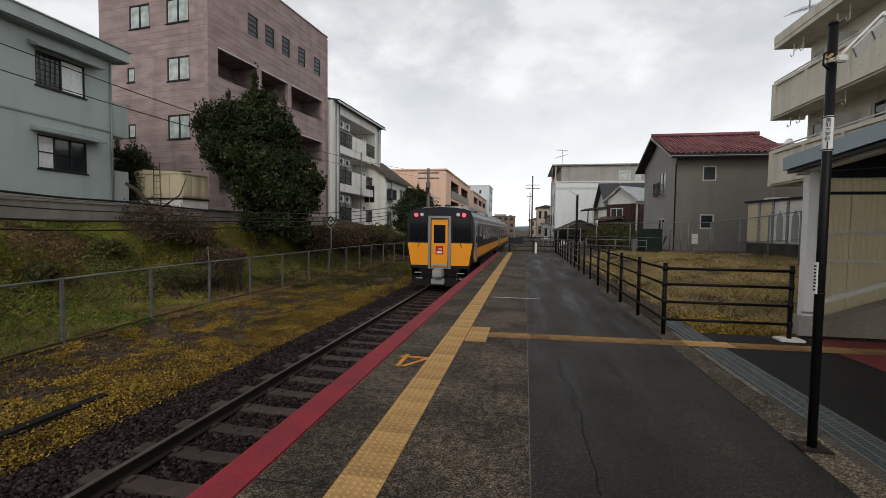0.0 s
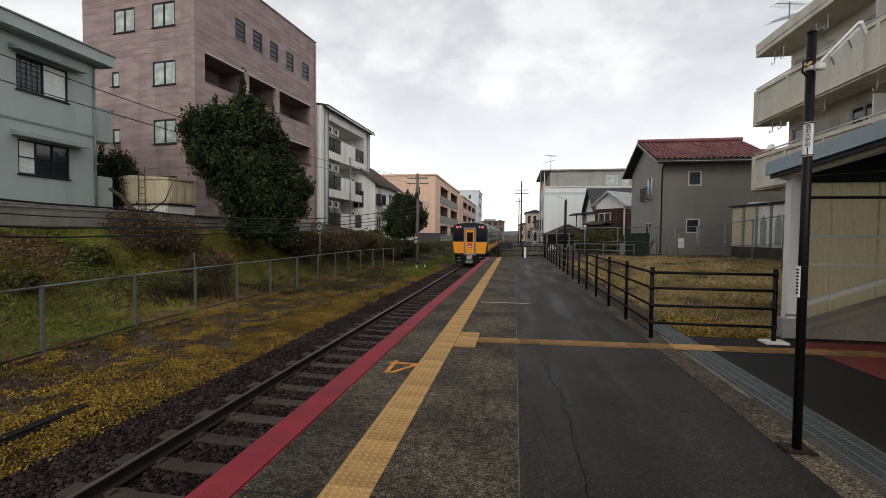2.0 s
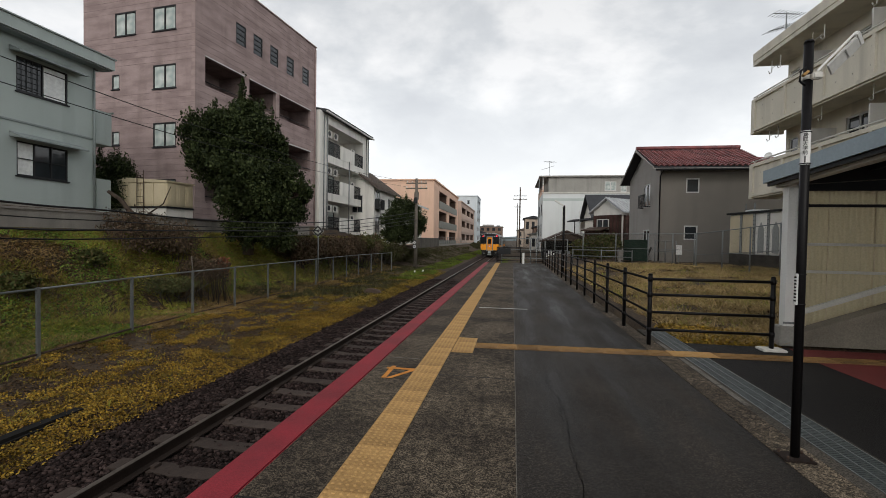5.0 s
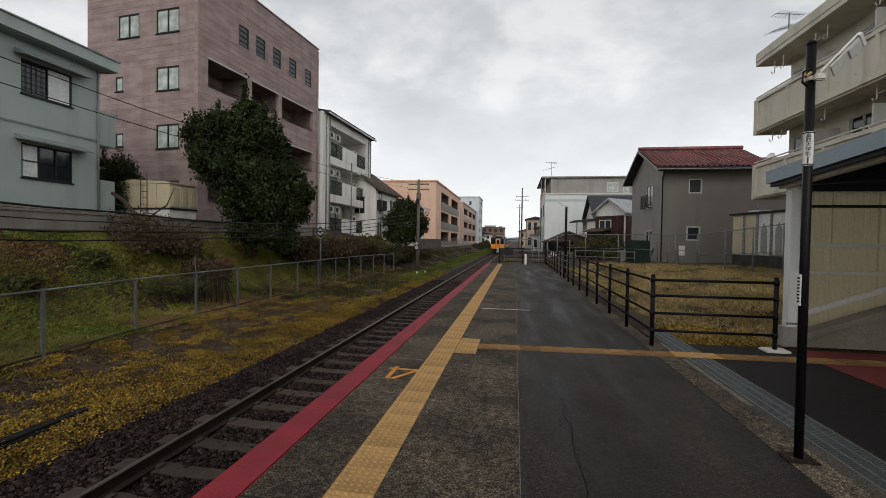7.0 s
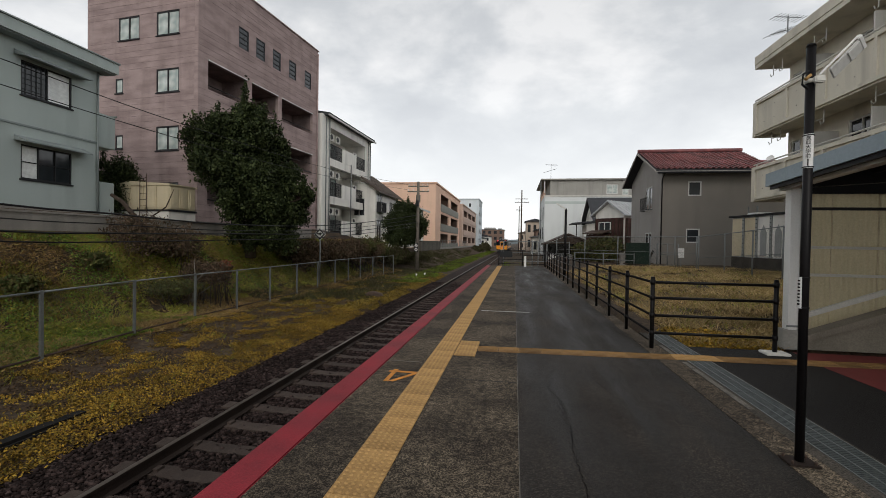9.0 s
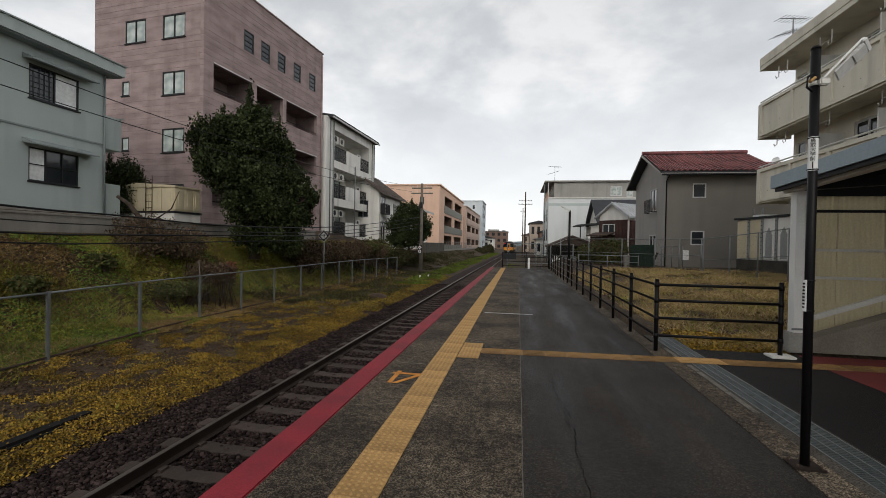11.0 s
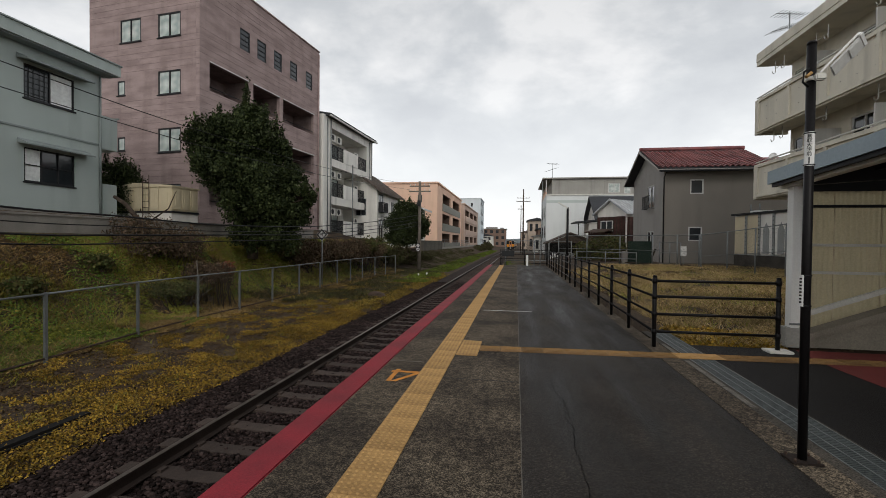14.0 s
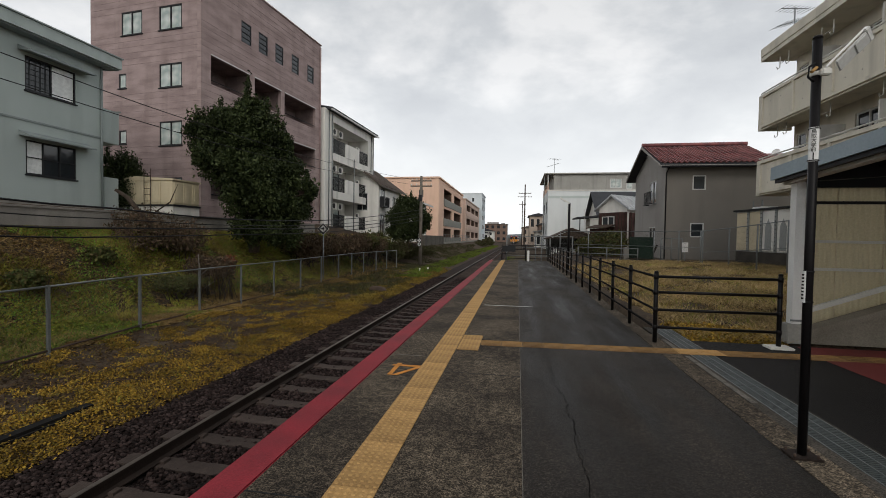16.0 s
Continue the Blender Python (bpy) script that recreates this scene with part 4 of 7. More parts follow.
def white_block():
    h = empty("apartment_building", pose(-13.9, 29.82, 1.29, 0, 0, -3.0), "three storey white rendered apartment block with tiled roof edge and balconies", "building")
    h.scale = (1.037, 1.037, 1.037)
    L, H = 9.0, 9.15
    S = pose(0, 0, 0, 0, 0, 90)
    a, b = 1.25, 7.75
    bays = [(a, b, t - 2.2, t) for t in (8.45, 5.70, 2.92)]
    wall("wall", "white", h, S, L, H, bays, 0.2)
    for _, _, z0, z1 in bays:
        loggia(h, S @ pose(a, 0, z0), b - a, z1 - z0, 1.9, "white", 0.0, (0.40, 0.72))
        part("parapet", B((-0.10, 0.03, a + 2.0, a + 4.6, z0, z0 + 1.05)), "white", h)
        for y0, y1 in ((a, a + 1.98), (a + 4.62, b)):
            g = B((-0.06, -0.02, y0, y1, z0 + 1.0, z0 + 1.05), (-0.06, -0.02, y0, y1, z0 + 0.02, z0 + 0.06))
            for i in range(int((y1 - y0) / 0.11)):
                B((-0.055, -0.03, y0 + 0.05 + i * 0.11, y0 + 0.085 + i * 0.11, z0 + 0.06, z0 + 1.0), bm=g)
            part("railing", g, "frame_dark", h)
        ac_unit(h, pose(-0.35, a + 0.6, z1 - 0.75, 0, 0, 90))
        ac_unit(h, pose(-0.35, a + 1.6, z1 - 0.75, 0, 0, 90))
        ac_unit(h, pose(-0.45, a + 5.0, z0 + 0.9, 0, 0, 90))
    part("wall", B((-0.75, -0.2, 0, 0.2, 0, H)), "white", h)
    part("wall", B((-9, -0.2, L - 0.2, L, 0, H)), "white", h)
    part("wall", B((-9.2, -9, 0, L, 0, H)), "white", h)
    part("roof", prism([(0.35, H - 0.05), (0.35, H + 0.05), (-4.5, H + 1.0), (-9.2, H + 0.05), (-9.2, H - 0.05)], 0.3, L + 0.2), "roof_dark", h)
    tl = part("roof_tile", tube([(0.40, 0, H + 0.07), (-0.6, 0, H + 0.26)], 0.06, sides=6), "roof_dark", h)
    tl.location.y = 0.4
    for i in range(1, 44):
        o = new("roof_tile", tl.data)
        o.parent, o.location = h, (0, 0.4 + i * 0.2, 0)
    part("gutter", B((0.36, 0.46, 0.2, L + 0.2, H - 0.12, H - 0.02)), "frame_light", h)
    for y in (0.5, 1.0, a + 3.5, 8.3, 8.8):
        part("downpipe", tube([(0.07, y, 0.1), (0.07, y, H - (0.15 if y < 2 or y > 8 else 2.8))], 0.04), "steel", h)


def gable_house(name, m, w, d, hw, hr, wall_mat, roof_mat, label, over=0.45, along="y", wins=()):
    """A box house in local x 0..w, y 0..d, walls to hw and a ridge at hr."""
    h = empty(name, m, label, "house")
    fr = [q[1:] for q in wins if q[0] == "f"]
    lf = [q[1:] for q in wins if q[0] == "l"]
    rt = [q[1:] for q in wins if q[0] == "r"]
    e = 0.152
    lf = [(q[0] - e, q[1] - e, *q[2:]) for q in lf]
    rt = [(q[0] - e, q[1] - e, *q[2:]) for q in rt]
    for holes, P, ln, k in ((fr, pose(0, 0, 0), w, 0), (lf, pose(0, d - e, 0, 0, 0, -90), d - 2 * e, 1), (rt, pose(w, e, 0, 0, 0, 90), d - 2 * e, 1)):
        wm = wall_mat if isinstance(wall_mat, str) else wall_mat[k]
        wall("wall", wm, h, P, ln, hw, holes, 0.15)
        for q in holes:
            window(h, P @ pose(q[0], 0.05, q[2]), q[1] - q[0], q[3] - q[2], "frame_light", "glass", 2 if q[1] - q[0] > 0.9 else 1, 0, 0.07, sill=False)
            part("dark_backing", B((q[0] - 0.2, q[1] + 0.2, 0.6, 0.65, q[2] - 0.2, q[3] + 0.2)), "dark", h).matrix_basis = P
    wm = wall_mat if isinstance(wall_mat, str) else wall_mat[1]
    part("wall", B((0, w, d - 0.15, d, 0, hw)), wm, h)
    t = 0.14
    if along == "y":
        part("gable", prism([(0.0, hw), (w, hw), (w / 2, hr - 0.05)], 0.0, 0.15), wm, h)
        part("gable", prism([(0.0, hw), (w, hw), (w / 2, hr - 0.05)], d - 0.15, d), wm, h)
        s = (hr - hw) / (w / 2)
        part("roof", prism([(-over, hw - over * s), (w / 2, hr), (w + over, hw - over * s), (w + over, hw - over * s + t), (w / 2, hr + t), (-over, hw - over * s + t)], -over, d + over), roof_mat, h)
    else:
        part("gable", prism([(0.0, hw), (d, hw), (d / 2, hr - 0.05)], 0.0, 0.15, axis="x"), wm, h)
        part("gable", prism([(0.0, hw), (d, hw), (d / 2, hr - 0.05)], w - 0.15, w, axis="x"), wm, h)
        s = (hr - hw) / (d / 2)
        part("roof", prism([(-over, hw - over * s), (d / 2, hr), (d + over, hw - over * s), (d + over, hw - over * s + t), (d / 2, hr + t), (-over, hw - over * s + t)], -over, w + over, axis="x"), roof_mat, h)
    return h


def peach_block(m, L, W, H, label, rows, cols, panel, body="peach"):
    h = empty("apartment_building", m, label, "building")
    S = pose(0, 0, 0, 0, 0, 90)
    bays = []
    step = H / (rows + 0.25)
    for r in range(rows):
        for a, b in cols:
            bays.append((a, b, r * step + 0.35, r * step + step - 0.25))
    wall("wall", body, h, S, L, H, bays, 0.25)
    for a, b, z0, z1 in bays:
        # brown lining imitates the shadow deep in the balconies
        loggia(h, S @ pose(a, 0, z0), b - a, z1 - z0, 2.8, "brick_brown", 0.0, (0.15, 0.9))
    for r in range(rows):
        part("balcony_panel", B((0.0, 0.12, cols[0][0] - 0.2, cols[-1][1] + 0.2, r * step + 0.15, r * step + 1.45), bevel=0.02), panel, h)
    F = pose(-W, 0, 0)
    fh = [(W - 3.2, W - 2.5, r * step + 1.2, r * step + 2.4) for r in range(rows)]
    wall("wall", body, h, F, W - 0.252, H, fh, 0.25)
    for q in fh:
        window(h, F @ pose(q[0], 0.05, q[2]), q[1] - q[0], q[3] - q[2], "frame_dark", "glass", 1, 0, 0.08, sill=False)
    part("wall", B((-W, -0.26, L - 0.25, L, 0, H)), body, h)
    part("wall", B((-W, -W + 0.25, 0.26, L - 0.26, 0, H)), body, h)
    part("roof", B((-W - 0.02, 0.2, -0.2, L + 0.2, H + 0.002, H + 0.25), bevel=0.03), body, h)
    return h


blue_house()
pink_block()
white_block()
wh = gable_house("house", pose(-17.9, 37.4, 0.9), 5.6, 7.6, 5.3, 7.35, "white", "roof_brown", "white two storey house with a brown tiled roof", 0.45, "y", [("f", 3.55, 4.6, 2.9, 4.5), ("r", 0.5, 1.9, 3.35, 5.0), ("r", 0.5, 1.8, 0.9, 2.6), ("r", 4.4, 5.4, 3.4, 4.6)])
for k in range(22):
    part("roof_rib", tube([(6.05, -0.40 + k * 0.385, 5.13), (2.8, -0.40 + k * 0.385, 7.51)], 0.05, sides=5), "roof_brown", wh)
part("balcony_rail", B((5.6, 6.0, 0.35, 0.40, 3.35, 4.2), (5.6, 6.0, 2.0, 2.05, 3.35, 4.2), (5.96, 6.0, 0.4, 2.0, 4.15, 4.2), *[(5.97, 5.99, 0.5 + i * 0.15, 0.53 + i * 0.15, 3.35, 4.15) for i in range(10)], (5.6, 6.0, 0.35, 2.05, 3.28, 3.35)), "frame_dark", wh)
part("shutter_box", B((5.6, 5.72, 0.4, 2.0, 5.0, 5.12)), "frame_light", wh)
part("shutter_box", B((5.6, 5.72, 0.4, 1.9, 2.6, 2.72)), "frame_light", wh)
ex = gable_house("house", pose(-17.0, 45.2, 0.9), 5.2, 10.5, 4.7, 5.5, "white", "roof_brown", "white rear house wing with pale eaves", 0.7, "y", [("r", 1.6, 2.8, 2.9, 4.2), ("r", 5.2, 6.6, 2.9, 4.2)])
part("fascia", B((5.9, 5.98, -0.7, 11.2, 4.46, 4.68)), "frame_light", ex)
peach_block(pose(-12.5, 68.3, -0.1), 30.5, 13, 10.95, "three storey peach rendered apartment block with grey balcony panels", 3, [(5, 14), (17, 27.5)], "olive_panel")
peach_block(pose(-12.3, 103, -0.1), 36, 10, 10.6, "pale peach apartment block with long balconies", 3, [(2, 11), (13, 22), (24, 34)], "peach_panel", "peach_panel")
peach_block(pose(-11.5, 140, 0), 14, 12, 15.5, "tall pale grey blue apartment tower beside the track", 5, [(2, 6), (8, 12)], "pale_blue", "pale_blue")


def grey_house():
    x0, y0, w, d, hw, hr = 8.72, 28.0, 5.3, 7.0, 6.15, 7.95
    # front and side walls differ in painted brightness, as light falls on them
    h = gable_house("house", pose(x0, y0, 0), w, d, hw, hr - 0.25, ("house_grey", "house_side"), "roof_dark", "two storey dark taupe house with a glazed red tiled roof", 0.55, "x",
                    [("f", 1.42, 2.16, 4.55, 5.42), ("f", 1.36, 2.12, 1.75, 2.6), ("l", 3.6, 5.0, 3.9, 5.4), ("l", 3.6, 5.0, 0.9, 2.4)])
    # glazed pantiles on the slope that faces the platform
    s = (hr - 0.25 - hw) / (d / 2)
    ang = math.degrees(math.atan(s))
    bm = bmesh.new()
    n = 6
    prof = [(i / n * 0.3, 0.055 * math.sin(i / n * 2 * math.pi) + 0.03) for i in range(n + 1)]
    a = [bm.verts.new((x, 0.0, z + 0.05)) for x, z in prof]
    b = [bm.verts.new((x, 0.30, z)) for x, z in prof]
    c = [bm.verts.new((x, 0.0, z - 0.0)) for x, z in prof]
    for i in range(n):
        bm.faces.new((a[i], a[i + 1], b[i + 1], b[i]))
        bm.faces.new((c[i], c[i + 1], a[i + 1], a[i]))
    me = bpy.data.meshes.new("roof_tile")
    bm.to_mesh(me)
    bm.free()
    me.materials.append(M["roof_red"])
    rows = 14
    for r in range(rows):
        for k in range(21):
            u = r * 0.285
            y = -0.55 + u * math.cos(radians(ang))
            o = new("roof_tile", me)
            o.parent = h
            o.matrix_basis = pose(-0.53 + k * 0.3, y, hw - 0.55 * s + 0.15 + u * math.sin(radians(ang)), ang, 0, 0)
    part("ridge", tube([(-0.55, d / 2, hr - 0.02), (w + 0.6, d / 2, hr - 0.02)], 0.13, sides=10), "roof_red", h, "red glazed ridge tiles")
    for q in (-1, 1):
        ya, yb = (d / 2 - 0.02, -0.55) if q < 0 else (d / 2 + 0.02, d + 0.55)
        part("verge_board", prism([(ya, hr - 0.27), (yb, hw - 0.55 * s - 0.02), (yb, hw - 0.55 * s + 0.10), (ya, hr - 0.13)], -0.60, -0.555, axis="x"), "house_side", h, "pale verge board")
    part("eave_board", B((-0.55, w + 0.55, -0.60, -0.555, hw - 0.55 * s - 0.03, hw - 0.55 * s + 0.05)), "house_side", h)
    part("gutter", tube([(-0.5, -0.66, hw - 0.30), (w + 0.5, -0.66, hw - 0.30)], 0.06), "frame_dark", h)
    part("downpipe", tube([(-0.05, -0.55, hw - 0.32), (-0.05, -0.06, hw - 0.6), (-0.05, -0.06, 0.1)], 0.04), "frame_dark", h)
    g = B((-0.35, -0.30, 1.9, 3.5, 3.85, 3.9), (-0.35, -0.30, 1.9, 3.5, 4.65, 4.7), (-0.35, 0, 1.9, 1.95, 3.85, 3.9), (-0.35, 0, 3.45, 3.5, 3.85, 3.9))
    for i in range(9):
        B((-0.34, -0.31, 1.95 + i * 0.185, 1.98 + i * 0.185, 3.9, 4.65), bm=g)
    part("window_railing", g, "frame_dark", h)


grey_house()
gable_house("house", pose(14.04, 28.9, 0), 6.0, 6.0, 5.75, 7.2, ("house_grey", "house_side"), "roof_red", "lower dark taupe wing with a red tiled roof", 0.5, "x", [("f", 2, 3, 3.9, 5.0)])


def apartment():
    """The weathered concrete block with cantilevered balconies."""
    h = empty("apartment_building", pose(10.2, 21.1, 0), "three storey weathered grey concrete apartment block with long balconies", "building")
    S = pose(1.25, -0.3, 0, 0, 0, -90)
    L, H = 26, 9.3
    holes, floors = [], (1.0, 3.88, 6.68)
    for z in floors:
        for x in (0.2, 3.4, 8.6, 12.1, 16.3):
            holes.append((x, x + (0.6 if x == 0.2 else 0.9 if x in (8.6, 16.3) else 1.15 if x == 3.4 else 2.0), z + 0.25, z + 2.15))
    wall("wall", "apt", h, S, L, H, holes, 0.22)
    for q in holes:
        window(h, S @ pose(q[0], 0.08, q[2]), q[1] - q[0], q[3] - q[2], "frame_light", "glass", 2 if q[1] - q[0] > 0.8 else 1, 0, 0.06, sill=False)
        part("dark_backing", B((q[0] - 0.15, q[1] + 0.15, 0.7, 0.75, q[2] - 0.2, q[3] + 0.2)), "dark", h).matrix_basis = S
    part("wall", B((1.48, 12, -0.52, -0.3, 0, H)), "apt", h)
    part("wall", B((12, 12.2, -26.9, -0.3, 0, H)), "apt", h)
    part("roof", B((0.0, 12.3, -27, 0.0, 9.45, 9.85), bevel=0.03), "apt", h)
    part("soffit", B((0.02, 12.2, -26.9, -0.02, 9.30, 9.448)), "apt", h)
    for z in floors[1:]:
        top = z + 1.15
        b = B((0.0, 0.14, -26, 0, z - 0.35, top), (0.14, 1.25, -0.14, 0, z - 0.35, top), (0.14, 1.245, -26, -0.14, z - 0.22, z - 0.02), bevel=0.008)
        bal = part("balcony", b, "apt", h)
        part("handrail", tube([(0.07, -26, top + 0.10), (0.07, -0.05, top + 0.10)], 0.03), "cream_steel", bal)
        for i in range(22):
            tube_bm = B((0.05, 0.09, -0.3 - i * 1.2 - 0.02, -0.3 - i * 1.2 + 0.02, top, top + 0.1))
            part("bracket", tube_bm, "cream_steel", bal)
        for i in range(12):
            y = -0.35 - i * 2.1
            part("panel_rib", B((-0.07, 0.0, y - 0.06, y + 0.06, z - 0.28, top - 0.04), (-0.07, 0.0, y - 2.04, y - 0.06, top - 0.16, top - 0.04), (-0.07, 0.0, y - 2.04, y - 0.06, z - 0.28, z - 0.16)), "apt", bal)
        tagged(part("tie_holes", B(*[(-0.004, 0.01, -0.9 - i * 0.7 - 0.014, -0.9 - i * 0.7 + 0.014, q - 0.014, q + 0.014) for i in range(16) for q in (z + 0.15, z + 0.7)]), "ink", bal), kind="stuff")
        # rods for the washing line under the balcony above
        for y in (-0.9, -3.4, -6.2, -10.4):
            w = tube([(0.3, y, z + 2.5), (0.3, y, z + 2.05), (0.22, y, z + 1.98), (0.18, y, z + 2.08)], 0.018)
            tube([(0.3, y - 0.6, z + 2.5), (0.3, y - 0.6, z + 2.05), (0.22, y - 0.6, z + 1.98), (0.18, y - 0.6, z + 2.08)], 0.018, w)
            tube([(0.3, y, z + 2.2), (0.3, y - 0.6, z + 2.2)], 0.012, w)
            part("washing_rack", w, "cream_steel", h)
        for y in (-3.3, -6.3):
            part("partition", B((0.15, 1.22, y, y + 0.05, z, z + 1.9)), "cream", h, "cream balcony partition board")


apartment()


def white_green_block():
    h = empty("building", pose(3.9, 60, -0.5), "three storey pale building with a mint stripe and roof terrace", "building")
    W, H, K = 13, 10.6, 8.5
    holes = [(7.9, 9.35, 8.75, 10.0), (9.9, 10.65, 8.62, 9.85)]
    wall("wall", "pale", h, pose(0, 0, 0), W, K, [], 0.2)
    wall("wall", "grey_conc", h, pose(0.7, 0.05, K), W - 0.7, H - K, [(a - 0.7, b - 0.7, c - K, d - K) for a, b, c, d in holes], 0.2)
    for q in holes:
        window(h, pose(q[0], 0.12, q[2]), q[1] - q[0], q[3] - q[2], "frame_light", "glass_light", 2 if q[1] - q[0] > 1 else 1, 0, 0.09, sill=False)
    part("dark_backing", B((7.5, 11.0, 0.8, 0.85, 8.55, 10.2)), "dark", h)
    S = pose(0, 12, 0, 0, 0, -90)
    lh = [(8.2, 9.6, 5.6, 7.2), (8.2, 9.6, 2.8, 4.4), (3.0, 5.0, 5.6, 7.2), (3.0, 5.0, 2.8, 4.4)]
    wall("wall", "pale", h, S, 11.798, K, lh, 0.2)
    for q in lh:
        window(h, S @ pose(q[0], 0.05, q[2]), q[1] - q[0], q[3] - q[2], "frame_dark", "glass", 2, 0, 0.08)
    part("dark_backing", B((0.7, 0.75, 2, 10.5, 2.4, 7.6)), "dark", h)
    part("wall", B((W - 0.2, W, 0.2, 12, 0, H)), "cream", h)
    part("wall", B((0.2, W - 0.2, 11.8, 12, 0, H)), "cream", h)
    part("stripe", B((0.0, W, -0.02, 0.0, 7.42, 7.76)), "mint", h, "pale mint painted stripe")
    part("ledge", B((-0.12, W, -0.10, 0.0, K - 0.1, K + 0.05)), "cream", h)
    part("roof", B((-0.55, W + 0.2, -0.3, 12.2, H, H + 0.16)), "grey_conc", h)
    part("wall", B((0.7, 0.9, 0.3, 11.8, K, H)), "grey_conc", h)
    part("terrace_rail", B((0.0, 0.06, 0, 12, K + 0.05, K + 0.55), (0.0, 0.06, 0, 12, K + 0.95, K + 1.02), *[(0.0, 0.05, i * 0.6, i * 0.6 + 0.05, K + 0.55, K + 0.95) for i in range(20)]), "peach", h, "faded orange terrace railing")
    for x in (2.55, 2.95, 5.2, 5.55):
        part("wall_pipe", tube([(x, -0.06, 0.3), (x, -0.06, 6.2 if x > 4 else 6.6)], 0.045, sides=6), "frame_light" if x < 4 else "steel", h)
    part("terrace_post", B((-0.1, 0.02, 0, 0.12, 8.9, H)), "frame_light", h)
    part("wall_lamp", B((6.3, 6.6, -0.25, 0, 5.9, 6.15), bevel=0.03), "frame_dark", h)


white_green_block()


# ---- station canopy ----
def station():
    s = empty("station_building", pose(0, 0, 0), "low station canopy with pale blue fascia, cream columns and beige panels", "station")
    X, YB = 3.95, 7.75
    # roof that falls gently towards its far end: fascia, deck and beams
    def top(x, y):
        return 2.73 + 0.052 * (7.62 - y) + 0.066 * (x - X)

    def inclined(x0, x1, y0, y1, lo, hi):
        """A slab that follows the roof between lo and hi above it."""
        bm = bmesh.new()
        v = [bm.verts.new((x, y, top(x, y) + d)) for d in (lo, hi) for x, y in ((x0, y0), (x1, y0), (x1, y1), (x0, y1))]
        for f in ((3, 2, 1, 0), (4, 5, 6, 7), (0, 1, 5, 4), (1, 2, 6, 5), (2, 3, 7, 6), (3, 0, 4, 7)):
            bm.faces.new([v[i] for i in f])
        return bm

    part("fascia", inclined(X, X + 0.06, 0.8, YB, -0.20, 0.0), "fascia", s)
    part("fascia", inclined(X + 0.062, 9.0, YB - 0.06, YB, -0.20, 0.0), "fascia", s)
    part("drip_edge", inclined(X + 0.03, X + 0.10, 0.8, YB - 0.07, -0.26, -0.205), "frame_dark", s)
    part("roof", inclined(X + 0.065, 9.0, 0.8, YB - 0.065, -0.08, -0.01), "steel", s)
    for y in (7.40, 5.6, 3.7, 1.8):
        part("rafter", inclined(X + 0.3, 9.0, y - 0.05, y + 0.05, -0.30, -0.085), "frame_dark", s)
    part("beam", inclined(X + 0.13, X + 0.29, 0.8, 7.64, -0.30, -0.085), "cream_steel", s, "cream painted edge beam")
    for x in (5.2, 6.4, 7.6):
        part("purlin", inclined(x - 0.04, x + 0.04, 0.8, YB - 0.1, -0.16, -0.085), "frame_dark", s)
    # column on a plinth
    for y in (7.5, 2.0):
        c = part("column", B((4.15, 4.27, y - 0.075, y + 0.075, 0.3, 2.46), (4.31, 4.33, y - 0.075, y + 0.075, 0.3, 2.46), (4.271, 4.309, y - 0.03, y + 0.03, 0.3, 2.46), bevel=0.003), "white_steel", s)
        part("plinth", B((4.07, 4.35, y - 0.11, y + 0.11, 0.0, 0.30), bevel=0.012), "grey_conc", c)
        part("strap", B((4.125, 4.315, y - 0.085, y - 0.076, 0.34, 0.37)), "steel", c)
    # beige ribbed sheet behind the ramp
    bm = bmesh.new()
    n = 300
    x0, x1 = 4.36, 9.0
    vs = []
    for i in range(n + 1):
        x = x0 + (x1 - x0) * i / n
        y = 7.86 + 0.008 * math.sin(i * math.pi / 2.5)
        vs.append((bm.verts.new((x, y, 0.1)), bm.verts.new((x, y, 2.42))))
    for a, b in zip(vs, vs[1:]):
        bm.faces.new((a[0], b[0], b[1], a[1])).smooth = True
    part("panel_wall", bm, "beige_panel", s, "beige ribbed translucent panel wall")
    for z in (1.125, 1.565, 2.18):
        part("girt", B((4.36, 9.0, 7.80, 7.848, z - 0.022, z + 0.022)), "frame_dark" if z > 2 else "cream_steel", s)
    for i in range(6):
        x = 4.97 + i * 0.65
        part("stud", B((x - 0.007, x + 0.007, 7.835, 7.8505, 0.1, 2.40)), "tank", s)
    part("gable_board", B((4.36, 9.0, 7.875, 7.90, 2.425, 2.80)), "frame_dark", s, "dark boarding under the roof")
    # ramp with sloping walls
    def sloped(z0, z1, h, y0, y1):
        return prism([(4.30, z0), (9.0, z1), (9.0, z1 + h), (4.30, z0 + h)], y0, y1)
    part("ramp_wall", prism([(4.36, 0.0), (9.0, 0.0), (9.0, 1.80), (4.36, 0.10)], 7.45, 7.6), "ramp", s)
    part("ramp_coping", sloped(0.09, 1.83, 0.095, 7.40, 7.65), "ramp", s)
    part("ramp_rail", sloped(0.43, 2.17, 0.075, 7.48, 7.54), "cream_steel", s, "cream painted sloping handrail")
    # what lies behind, out of sight
    part("wall", B((9.0, 9.2, -8, 7.9, 0, 3.3)), "cream", s)


station()


# ---- lamp on the black pole ----
def text_mesh(body, size, thick=0.001):
    cu = bpy.data.curves.new("writing", "FONT")
    cu.body, cu.size, cu.extrude, cu.align_x, cu.align_y = body, size, thick, "CENTER", "CENTER"
    tmp = bpy.data.objects.new("writing", cu)
    scene.collection.objects.link(tmp)
    me = bpy.data.meshes.new_from_object(tmp.evaluated_get(bpy.context.evaluated_depsgraph_get()))
    bpy.data.objects.remove(tmp)
    return me


